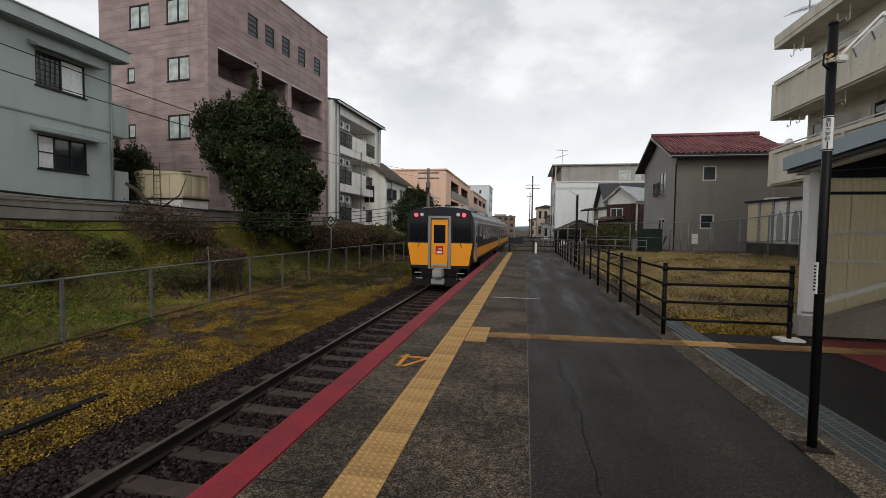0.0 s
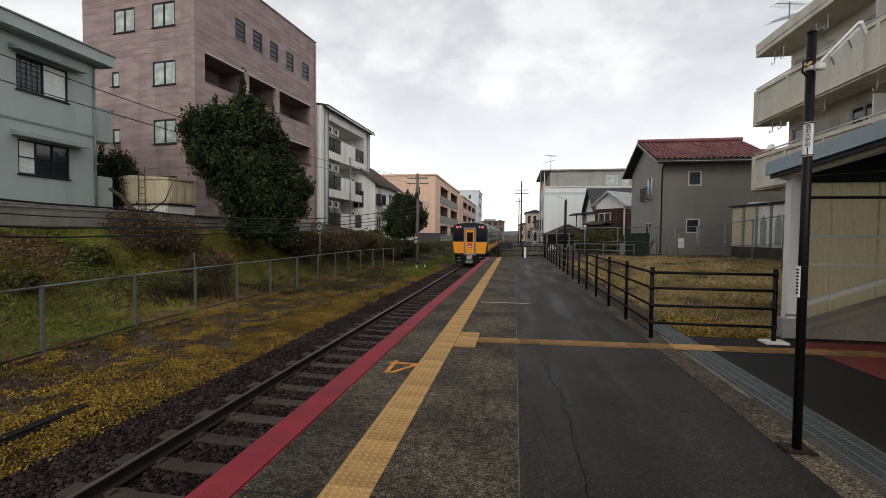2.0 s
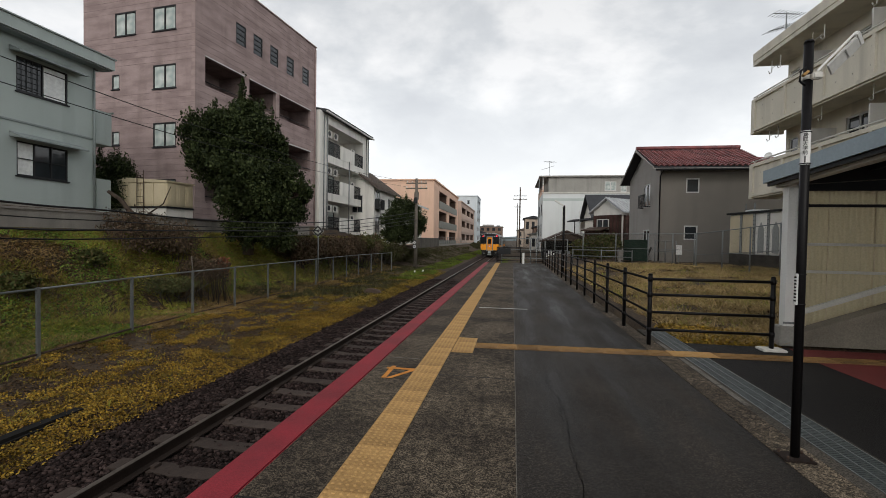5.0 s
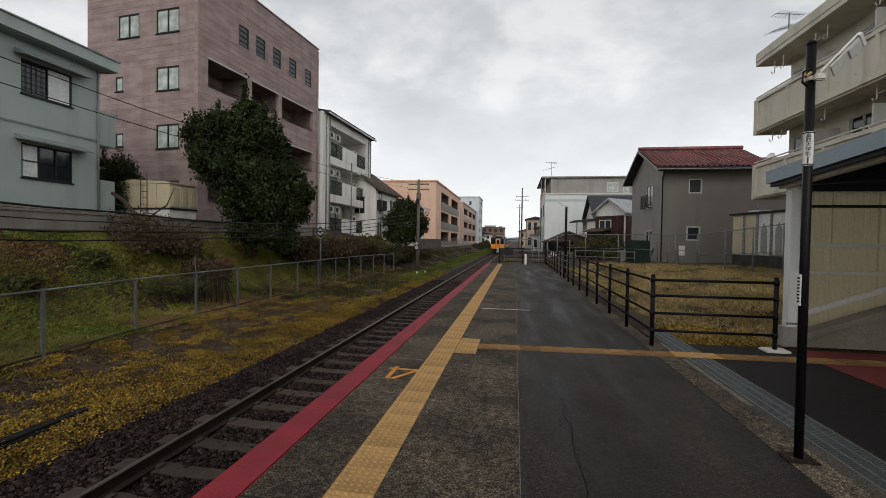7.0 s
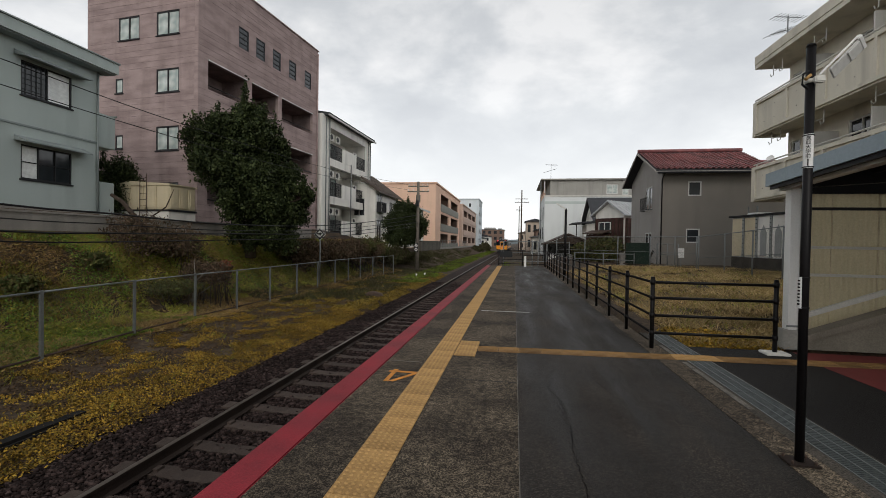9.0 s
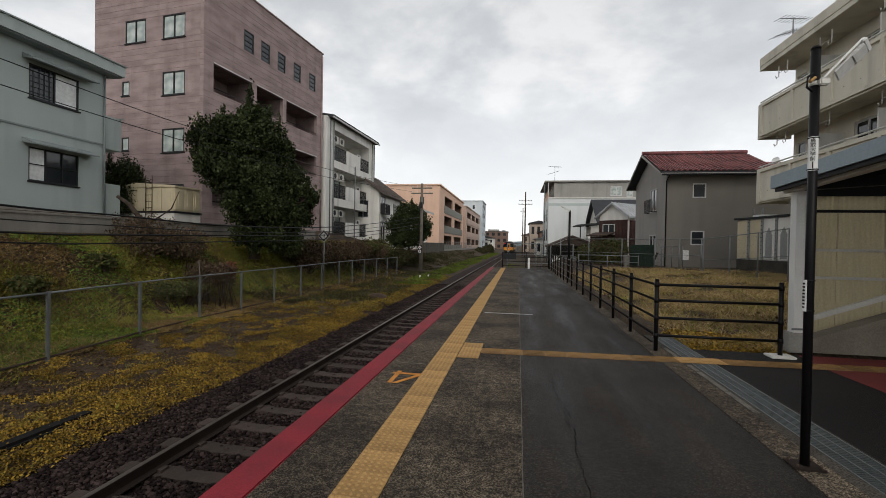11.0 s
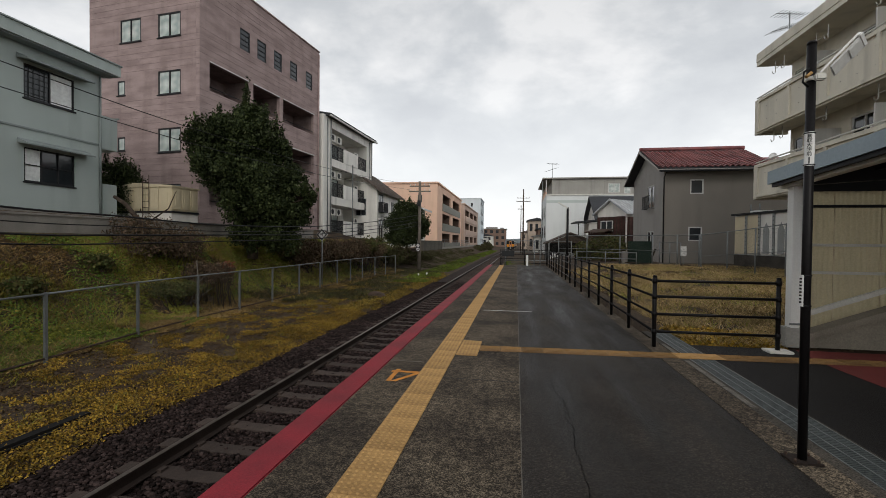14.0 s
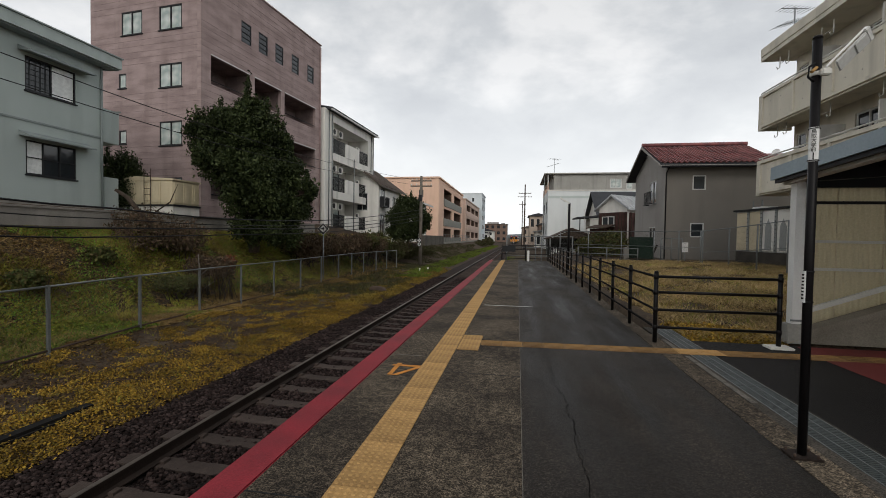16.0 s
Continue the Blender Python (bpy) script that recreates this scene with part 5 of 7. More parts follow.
def writing(body, size, parent, m, material="ink"):
    me = text_mesh(body, size)
    me.materials.clear()
    me.materials.append(M[material])
    o = new("writing", me)
    o.parent = parent
    o.matrix_basis = m
    return o


def lamp_pole():
    p = empty("platform_lamp", pose(2.05, 3.50, 0), "black steel platform lamp pole with slim white lamp", "street lamp")
    R = 0.029
    part("pole", tube([(0, 0, 0.0), (0, 0, 2.98)], R, sides=20), "black", p)
    part("cap", tube([(0, 0, 2.98), (0, 0, 3.0)], R + 0.003, sides=20, r2=R - 0.004), "black", p)
    part("base_plate", B((-0.10, 0.10, -0.08, 0.08, 0.006, 0.020), bevel=0.004), "rail_side", p, "dark rusty steel base plate")
    for a, b in ((-0.075, -0.055), (0.075, -0.055), (0.075, 0.055), (-0.075, 0.055)):
        part("bolt", tube([(a, b, 0.020), (a, b, 0.042)], 0.009, sides=6), "rail", p)
    part("clamp", tube([(0, 0, 2.72), (0, 0, 2.75)], R + 0.004, sides=16), "cream_steel", p)
    part("bracket", B((-0.005, 0.06, -0.068, -0.026, 2.71, 2.758), bevel=0.008), "cream_steel", p)
    # slim lamp that rises outwards: a thin arm along a broad shallow tray
    lamp = part("lamp_housing", B((0.0, 0.33, -0.007, 0.006, 0.0, 0.013), bevel=0.004), "sign_white", p)
    lamp.matrix_basis = pose(0.025, -0.06, 2.755, 0, -49, -6)
    part("lamp_head", B((0.305, 0.34, -0.009, 0.105, -0.020, 0.013), bevel=0.006), "sign_white", lamp).matrix_basis = pose(0, 0, 0, -52, 0, 0)
    part("reflector", B((0.06, 0.304, 0.007, 0.100, -0.018, -0.004), bevel=0.004), "frame_light", lamp).matrix_basis = pose(0, 0, 0, -52, 0, 0)
    part("diffuser", B((0.20, 0.300, 0.012, 0.094, -0.026, -0.0185), bevel=0.003), "lens", lamp).matrix_basis = pose(0, 0, 0, -52, 0, 0)
    part("cable", tube([(-0.03, -0.03, 2.80), (-0.075, -0.05, 2.77), (-0.08, -0.05, 2.70), (-0.04, -0.04, 2.67)], 0.008), "wire", p)
    part("cable_end", tube([(-0.02, -0.035, 2.77), (-0.06, -0.05, 2.735)], 0.011), "yellow", p)

    def wrapped(z0, z1, a0, a1, r, material, name, label):
        ring = [(radians(a0 + (a1 - a0) * i / 10)) for i in range(11)]
        prof = [(r * math.cos(a), r * math.sin(a)) for a in ring] + [((r - 0.0015) * math.cos(a), (r - 0.0015) * math.sin(a)) for a in ring[::-1]]
        return part(name, prism(prof, z0, z1, axis="z"), material, p, label)

    wrapped(2.12, 2.36, -185, -60, R + 0.004, "sign_white", "sign", "white station name sign plate")
    for z in (2.128, 2.352):
        part("band", tube([(0, 0, z - 0.004), (0, 0, z + 0.004)], R + 0.006, sides=20), "frame_dark", p)
    d = pose(0, 0, 0, 0, 0, -31.0)
    for i, ch in enumerate("\u9ce5\u53d6\u5927\u5b66\u524d"):
        writing(ch, 0.033, p, d @ pose(0, -R - 0.005, 2.327 - i * 0.0315, 90))
    writing("1", 0.07, p, d @ pose(0, -R - 0.005, 2.155, 90))
    nt = wrapped(1.12, 1.345, -195, -140, R + 0.010, "sign_white", "notice", "narrow white notice with unreadable writing")
    for i in range(8):
        part("writing", B((-0.009, 0.009, -0.0015, 0.0, -0.006, 0.006)), "ink", nt).matrix_basis = pose(0, 0, 0, 0, 0, -78) @ pose(0, -R - 0.0112, 1.15 + i * 0.024)
    for z in (1.125, 1.34):
        part("band", tube([(0, 0, z - 0.004), (0, 0, z + 0.004)], R + 0.004, sides=20), "wire", p)


lamp_pole()


# ---- train ----
def make_train():
    t = empty("train", pose(TRACK, 17.1, RAIL_Z), "dark blue diesel railcar with yellow end and lit tail lamps", "train")
    t.scale = (0.94, 0.94, 0.94)
    half = [(0, 0.92), (1.25, 0.92), (1.36, 1.15), (1.425, 1.95), (1.425, 2.75), (1.36, 3.1), (1.15, 3.34), (0.7, 3.47), (0, 3.5)]
    prof = half + [(-a, b) for a, b in half[-2:0:-1]]
    low = [(1.25, 0.92), (1.36, 1.15), (1.41, 1.75)]
    for c in range(2):
        y0, y1 = 0.30 + c * 19.0, 18.7 + c * 19.0
        car = part("carriage", prism(prof, y0, y1), "train_dark", t, "dark blue carriage body")
        part("roof_skin", prism([(-1.17, 3.345), (-0.7, 3.475), (0, 3.506), (0.7, 3.475), (1.17, 3.345), (0.7, 3.49), (0, 3.52), (-0.7, 3.49)], y0 + 0.01, y1 - 0.01), "train_steel", car, "pale grey roof skin")
        for s in (-1, 1):
            part("window_band", B((s * 1.43 - 0.012, s * 1.43 + 0.012, y0 + 1.2, y1 - 1.2, 1.95, 2.78)), "train_dark", car)
            part("stripe", B((s * 1.43 - 0.010, s * 1.43 + 0.010, y0, y1, 1.28, 1.70)), "train_yellow", car, "yellow body stripe")
            part("stripe", B((s * 1.425 - 0.010, s * 1.425 + 0.010, y0, y1, 2.84, 2.92)), "train_steel", car)
            for i in range(9):
                yy = y0 + 2.0 + i * 1.65
                part("window", B((s * 1.438 - 0.012, s * 1.438 + 0.012, yy, yy + 1.25, 2.03, 2.7)), "glass", car)
            for yy in (y0 + 0.25, y1 - 1.15):
                d = part("door", B((s * 1.44 - 0.008, s * 1.44 + 0.008, yy, yy + 0.85, 1.12, 2.95)), "train_steel", car)
                part("door_window", B((s * 1.452 - 0.006, s * 1.452 + 0.006, yy + 0.2, yy + 0.65, 1.95, 2.75)), "glass", d)
            part("skirt", B((s * 1.22 - 0.02, s * 1.22 + 0.02, y0 + 4.6, y1 - 4.6, 0.35, 0.92)), "underframe", car)
        for yy in (y0 + 3.5, y1 - 6.2):
            part("roof_unit", B((-0.75, 0.75, yy, yy + 2.7, 3.47, 3.72), bevel=0.04), "grey_panel", car)
        for k in (3.0, 15.4):
            bog = part("bogie", B((-1.05, -0.93, y0 + k - 1.5, y0 + k + 1.5, 0.38, 0.6), (0.93, 1.05, y0 + k - 1.5, y0 + k + 1.5, 0.38, 0.6), (-0.9, 0.9, y0 + k - 0.25, y0 + k + 0.25, 0.4, 0.85)), "underframe", car)
            for q in (-1.05, 1.05):
                for s in (-1, 1):
                    part("wheel", tube([(s * 0.53, y0 + k + q, 0.43), (s * 0.64, y0 + k + q, 0.43)], 0.425, sides=24), "rail", bog)
    # the end that shows: dark mask, yellow panels, gangway door
    mask = prism([(-1.425, 1.95), (-1.29, 0.88), (1.29, 0.88), (1.425, 1.95), (1.425, 3.0), (1.30, 3.30), (1.0, 3.42), (-1.0, 3.42), (-1.30, 3.30), (-1.425, 3.0)], 0.0, 0.31)
    end = part("end_mask", mask, "train_dark", t)
    for s in (-1, 1):
        a, b = sorted((s * 0.50, s * 1.41))
        if s > 0:
            pr = [(0.50, 1.00), (1.25, 1.00), (1.405, 1.95), (0.50, 1.95)]
        else:
            pr = [(-0.50, 1.00), (-0.50, 1.95), (-1.405, 1.95), (-1.25, 1.00)]
        part("yellow_panel", prism(pr, -0.03, 0.0), "train_yellow", end, "bright yellow lower end panel")
        part("cab_window", prism([(s * 0.56, 2.02), (s * 1.33, 2.02), (s * 1.33, 2.98), (s * 1.24, 3.04), (s * 0.56, 3.04)], -0.012, 0.002), "cab_glass", end)
        part("headlight", tube([(s * 0.78, -0.05, 3.16), (s * 0.78, 0.0, 3.16)], 0.075, sides=14), "lens", end)
        part("tail_lamp", tube([(s * 1.03, -0.06, 3.14), (s * 1.03, 0.0, 3.14)], 0.078, sides=14), "tail", end, "lit red tail lamp")
        part("lamp_bezel", B((min(s * 0.66, s * 1.15), max(s * 0.66, s * 1.15), -0.03, 0.0, 3.03, 3.27), bevel=0.01), "frame_dark", end)
        part("wiper", tube([(s * 0.95, -0.05, 1.78), (s * 0.72, -0.03, 2.35)], 0.015), "wire", end)
        part("corner_step", B((min(s * 0.95, s * 1.22), max(s * 0.95, s * 1.22), 0.02, 0.3, 0.3, 0.88)), "underframe", end)
    apron = prism([(-1.29, 0.94), (-1.02, 0.16), (1.02, 0.16), (1.29, 0.94)], 0.12, 0.30)
    end_apron = part("apron", apron, "train_dark", t, "dark skirt under the end")
    for s in (-1, 1):
        part("apron_cheek", prism([(s * 1.28, 0.96), (s * 1.0, 0.16), (s * 0.72, 0.16), (s * 0.95, 0.96)], -0.02, 0.13), "train_dark", end_apron)
        part("step", B((min(s * 0.74, s * 1.0), max(s * 0.74, s * 1.0), -0.08, 0.0, 0.42, 0.46), (min(s * 0.78, s * 1.08), max(s * 0.78, s * 1.08), -0.08, 0.0, 0.66, 0.70)), "grey_panel", end_apron)
    d = part("gangway_frame", B((-0.49, -0.385, -0.10, 0.0, 0.86, 3.10), (0.385, 0.49, -0.10, 0.0, 0.86, 3.10), (-0.385, 0.385, -0.10, 0.0, 3.0, 3.10), (-0.385, 0.385, -0.10, 0.0, 0.86, 0.92)), "dull_steel", end, "steel gangway door frame")
    part("seal", B((-0.385, -0.36, -0.09, 0.0, 0.92, 3.0), (0.36, 0.385, -0.09, 0.0, 0.92, 3.0), (-0.36, 0.36, -0.09, 0.0, 2.96, 3.0)), "wire", end)
    door = part("gangway_door", B((-0.36, 0.36, -0.06, 0.0, 0.94, 2.955), bevel=0.015), "train_yellow", end, "yellow gangway door")
    part("door_window", B((-0.25, 0.25, -0.075, -0.058, 1.95, 2.72), bevel=0.01), "cab_glass", door)
    part("emblem", B((-0.16, 0.16, -0.078, -0.06, 1.47, 1.83)), "train_red", door, "red square emblem")
    part("emblem_bar", B((-0.11, 0.11, -0.084, -0.079, 1.52, 1.60), (-0.06, 0.11, -0.084, -0.079, 1.68, 1.72)), "sign_white", door)
    part("door_handle", B((-0.30, -0.22, -0.09, -0.06, 1.68, 1.74)), "train_steel", door)
    part("foot_rail", B((-0.3, 0.3, -0.10, -0.06, 1.0, 1.05)), "train_steel", door)
    cp = part("coupler", B((-0.22, 0.22, -0.55, 0.0, 0.50, 0.86), bevel=0.05), "grey_panel", t, "grey steel automatic coupler")
    part("coupler_plate", B((-0.17, 0.17, -0.62, -0.55, 0.55, 0.80), bevel=0.03), "train_steel", cp)
    part("jumper_box", B((-0.3, 0.26, -0.35, 0.0, 0.22, 0.47), bevel=0.03), "grey_panel", t)
    part("buffer_beam", B((-1.2, 1.2, -0.02, 0.25, 0.55, 0.87)), "underframe", t)
    part("snow_plough", prism([(-0.1, 0.12), (0.25, 0.12), (0.25, 0.5), (0.05, 0.5)], -1.15, 1.15, axis="x"), "underframe", t)
    for x in (-0.75, 0.75):
        part("hose", tube([(x, -0.03, 0.8), (x, -0.12, 0.6), (x + 0.08, -0.1, 0.4), (x + 0.12, 0.0, 0.5)], 0.03), "wire", t)
    for x in (-0.3, 0.1):
        part("horn", B((x, x + 0.2, 0.5, 0.9, 3.48, 3.61), bevel=0.02), "frame_dark", t)
    return t


train = make_train()


# ---- beside the track ----
def chain_panel(l, h, step=0.07, r=0.0008):
    """Crossed wires of a chain-link panel in local x and z."""
    segs = []
    for k in np.arange(-h, l, step):
        a, b = max(0.0, k), min(l, k + h)
        if b - a > 0.02:
            segs.append(((a, a - k), (b, b - k)))
            segs.append(((a, h - (a - k)), (b, h - (b - k))))
    v, f = [], []
    for (xa, za), (xb, zb) in segs:
        n = len(v)
        for x, z in ((xa, za), (xb, zb)):
            v += [(x, -r, z - r * 1.4), (x, r, z - r * 1.4), (x, 0, z + r * 1.4)]
        f += [(n, n + 1, n + 4, n + 3), (n + 1, n + 2, n + 5, n + 4), (n + 2, n, n + 3, n + 5)]
    return np.array(v), np.array(f)


def chain_fence(label, pts, h, post_r=0.03, square=False, mesh=True, mid=False):
    f = empty("chain_link_fence", pose(0, 0, 0), label, "fence")
    for x, y, z in pts:
        if square:
            bm = B((-post_r, post_r, -post_r, post_r, -0.3, h + 0.03), bevel=0.006)
        else:
            bm = tube([(0, 0, -0.3), (0, 0, h + 0.03)], post_r, sides=10)
        part("post", bm, "steel", f).location = (x, y, z)
    for (xa, ya, za), (xb, yb, zb) in zip(pts, pts[1:]):
        l = math.hypot(xb - xa, yb - ya)
        part("top_rail", tube([(xa, ya, za + h), (xb, yb, zb + h)], 0.021), "steel", f)
        part("bottom_rail", tube([(xa, ya, za + 0.10), (xb, yb, zb + 0.10)], 0.022, sides=6), "rail", f, "rusty bottom rail")
        if mid:
            part("middle_rail", tube([(xa, ya, za + h * 0.5), (xb, yb, zb + h * 0.5)], 0.014, sides=6), "steel", f)
        if mesh:
            v, q = chain_panel(l, h - 0.08)
            p = fast_mesh("mesh_panel", v, q, "mesh_wire", f)
            u, s = Vector((xb - xa, yb - ya, zb - za)) / l, 0
            p.matrix_basis = Matrix(((u.x, -u.y, 0, xa), (u.y, u.x, 0, ya), (u.z, 0, 1, za + 0.06), (0, 0, 0, 1)))
    return f


LEFT_FENCE = [(-8.75, 4.6), (-9.02, 7.05), (-9.32, 9.45), (-9.45, 11.7), (-9.45, 13.7), (-9.5, 15.85), (-9.55, 18.1), (-9.65, 20.4), (-9.75, 22.75), (-9.75, 24.7), (-9.7, 26.6), (-9.5, 28.5), (-9.3, 30.3), (-9.05, 32.0)]
chain_fence("rusting galvanised chain link fence along the grassy bank", [(x, y, -0.9) for x, y in LEFT_FENCE], 1.36, 0.029, True)


def retaining_wall():
    w = obj("retaining_wall", B((-13.75, -13.5, -12, 27.5, 0.8, 2.2), (-13.8, -13.46, -12, 27.5, 2.2, 2.26)), "concrete")
    tagged(w, "low stained concrete retaining wall on the bank", "wall", kind="structure")
    w = obj("retaining_wall", B((-11.6, -11.3, 52.5, 66.5, -1.2, 1.62), (-11.62, -11.28, 52.4, 66.5, 1.62, 1.70)), "old_concrete")
    tagged(w, "dark concrete wall below the apartment blocks", "wall", kind="structure")
    w = obj("retaining_wall", B((-11.6, -11.3, 66.6, 125, -1.2, 0.62), (-11.64, -11.26, 66.6, 125, 0.62, 0.72)), "grey_conc")
    tagged(w, "pale grey concrete wall with a railing beside the track", "wall", kind="structure")
    f = empty("metal_fence", pose(-11.45, 67, 0.72), "grey steel railing on the concrete wall", "fence")
    for i in range(18):
        part("post", B((-0.03, 0.03, i * 2.4, i * 2.4 + 0.06, 0, 1.2)), "steel", f)
    for z in (0.3, 0.7, 1.15):
        part("rail", B((-0.02, 0.02, 0, 41, z, z + 0.05)), "steel", f)


retaining_wall()


def water_tank():
    t = empty("water_tank", pose(-17.25, 16.0, 2.08, 0, 0, -4), "cream sectional plastic water tank with a ladder", "water tank")
    t.scale = (0.97, 0.6, 1)
    part("base", B((0, 3.4, 0, 2.3, 0, 0.55)), "cream", t, "white concrete base")
    part("sole_frame", B((-0.05, 3.45, -0.05, 2.35, 0.55, 0.63)), "frame_dark", t)
    part("body", B((0, 3.4, 0, 2.3, 0.63, 1.62), bevel=0.03), "tank", t)
    for i in range(5):
        x = 0.04 + i * 0.68
        part("panel", B((x + 0.02, x + 0.60, -0.03, 0.0, 0.70, 1.56), (x + 0.16, x + 0.46, -0.05, -0.03, 0.85, 1.40), bevel=0.014), "tank", t)
        part("rib", B((x - 0.05, x - 0.0, -0.07, 0.0, 0.63, 1.62)), "tank", t)
    for i in range(3):
        y = 0.06 + i * 0.76
        part("panel", B((3.4, 3.43, y + 0.02, y + 0.66, 0.70, 1.56), (3.43, 3.45, y + 0.18, y + 0.5, 0.85, 1.40), bevel=0.014), "tank", t)
    part("lid", prism([(-0.06, 1.62), (3.46, 1.62), (3.46, 1.68), (1.7, 1.80), (-0.06, 1.68)], -0.06, 2.36), "tank", t)
    part("manhole", tube([(0.9, 0.7, 1.70), (0.9, 0.7, 1.86)], 0.35, sides=20), "tank", t)
    lad = tube([(1.98, -0.14, 0.0), (1.98, -0.14, 2.1)], 0.018)
    tube([(2.32, -0.14, 0.0), (2.32, -0.14, 2.1)], 0.018, lad)
    for i in range(7):
        tube([(1.98, -0.14, 0.25 + i * 0.26), (2.32, -0.14, 0.25 + i * 0.26)], 0.012, lad, 6)
    part("ladder", lad, "rail", t)


water_tank()


def track_sign():
    s = empty("track_sign", pose(-10.25, 21.9, -0.85), "white diamond track sign with black border on grey post", "sign")
    part("post", tube([(0, 0, -0.1), (0, 0, 2.70)], 0.035, sides=10), "steel", s)
    d = part("plate", B((-0.235, 0.235, -0.012, 0.0, -0.235, 0.235)), "sign_white", s)
    d.matrix_basis = pose(0, -0.04, 2.72, 0, 45, 0)
    part("border", B((-0.215, 0.215, -0.016, -0.012, 0.15, 0.215), (-0.215, 0.215, -0.016, -0.012, -0.215, -0.15), (-0.215, -0.15, -0.016, -0.012, -0.15, 0.15), (0.15, 0.215, -0.016, -0.012, -0.15, 0.15)), "ink", d)
    writing("4", 0.30, s, pose(0, -0.058, 2.72, 90))


track_sign()


def utility_pole(m, h, r, arms, label, signs=False, mat_="pole"):
    p = empty("utility_pole", m, label, "utility pole")
    part("pole", tube([(0, 0, -0.2), (0, 0, h)], r, sides=14, r2=r * 0.65), mat_, p)
    for z, w in arms:
        a = part("crossarm", B((-w, w, -0.05, 0.05, z - 0.05, z + 0.05), bevel=0.01), mat_, p)
        for x in (-w + 0.08, -w * 0.45, w * 0.45, w - 0.08):
            part("insulator", tube([(x, 0, z + 0.05), (x, 0, z + 0.22)], 0.045, sides=8, r2=0.03), "cream", a)
    if signs:
        part("sign_back", B((-0.24, 0.10, -r - 0.03, -r - 0.01, 1.70, 2.42), bevel=0.01), "frame_dark", p)
        d = part("sign_plate", B((-0.115, 0.115, -0.01, 0.0, -0.115, 0.115)), "sign_white", p)
        d.matrix_basis = pose(-0.07, -r - 0.035, 2.22, 0, 45, 0)
        part("border", B((-0.10, 0.10, -0.014, -0.01, -0.022, 0.022), (-0.022, 0.022, -0.014, -0.01, -0.10, 0.10)), "ink", d)
        c = part("sign_disc", tube([(0, -0.01, 0), (0, 0.0, 0)], 0.14, sides=20), "sign_white", p)
        c.matrix_basis = pose(-0.07, -r - 0.035, 1.88)
        part("mark", tube([(0, -0.016, 0), (0, -0.010, 0)], 0.075, sides=16), "ink", c)
        part("crossbox", B((-0.14, 0.14, -r - 0.2, -r, 5.6, 6.1), bevel=0.02), "frame_dark", p)
    return p


utility_pole(pose(-8.3, 36.9, -1.0), 7.75, 0.17, [(7.35, 0.90), (6.9, 0.95)], "weathered grey wooden utility pole beside the track", True, "old_wood")
utility_pole(pose(1.3, 90, -0.6), 13.0, 0.17, [(11.2, 1.25), (10.5, 1.4)], "tall dark utility pole with two crossarms", False, "rail")
utility_pole(pose(0.9, 96, -0.6), 10.2, 0.12, [(9.4, 0.7)], "slim dark utility pole beyond the platform", False, "rail")


def cable(name, pts, r, label):
    """A hanging cable through the points, smoothed."""
    P = [Vector(p) for p in pts]
    out = []
    for i in range(len(P) - 1):
        a, b, c, d = P[max(i - 1, 0)], P[i], P[i + 1], P[min(i + 2, len(P) - 1)]
        for k in range(8):
            t = k / 8
            out.append(0.5 * ((2 * b) + (c - a) * t + (2 * a - 5 * b + 4 * c - d) * t * t + (3 * b - a - 3 * c + d) * t ** 3))
    out.append(P[-1])
    tagged(obj(name, tube(out, r, sides=6), "wire"), label, "cable", "line cables")


X = -8.3
for zs, r in (((2.35, 2.06, 2.02, 1.96, 2.17, 2.75, 3.85), 0.020), ((2.05, 1.83, 1.80, 1.78, 1.98, 2.5, 3.55), 0.012), ((1.85, 1.62, 1.61, 1.68, 1.84, 2.3, 3.25), 0.020), ((1.65, 1.45, 1.43, 1.50, 1.66, 2.1, 2.95), 0.016)):
    cable("cable", [(X, y, z + (0.02 * math.sin(y * 1.7) if 6 < y < 30 else 0)) for y, z in zip((0, 5.8, 7.8, 11.4, 17.2, 25, 36.8), zs)], r, "dark sagging telecom cable strung between poles")
cable("cable", [(-9.8, 0, 5.1), (-9.75, 6.9, 4.92), (-9.7, 12.3, 4.92), (-9.5, 22, 5.3), (-9.2, 36.9, 6.5)], 0.010, "thin dark overhead wire")
cable("cable", [(-9.8, 0, 4.6), (-9.75, 6.9, 4.43), (-9.7, 13.6, 4.50), (-9.5, 22, 4.9), (-9.2, 36.9, 6.05)], 0.010, "thin dark overhead wire")
tr = obj("cable_trough", B((-6.02, -5.80, 1.5, 5.2, -1.2, -0.88), bevel=0.04), "underframe")
tagged(tr, "dark old timber edging half buried in weeds", "timber edging")
rk = bmesh.new()
bmesh.ops.create_icosphere(rk, subdivisions=2, radius=0.35)
for v in rk.verts:
    v.co = Vector((v.co.x * 1.3, v.co.y, v.co.z * 0.6)) * (1 + 0.3 * noise.noise(v.co * 3))
o = obj("rock", rk, "rail")
o.location = (-6.2, 18.9, -0.92)
tagged(o, "dark earthy lump among the yellow weeds", "rock")


for x, y in ((-6.9, 30.5), (-6.5, 31.5)):
    st = obj("marker_stake", B((-0.05, 0.05, -0.05, 0.05, -0.1, 0.22), bevel=0.01), "sign_white")
    st.location = (x, y, -0.95)
    tagged(st, "short white marker stake in the grass", "stake", "white stakes")
ms = empty("mast", pose(3.2, 57, -0.4), "thin grey mast beside the pale building", "mast")
part("pole", tube([(0, 0, 0), (0, 0, 9.8)], 0.05, sides=8), "steel", ms)


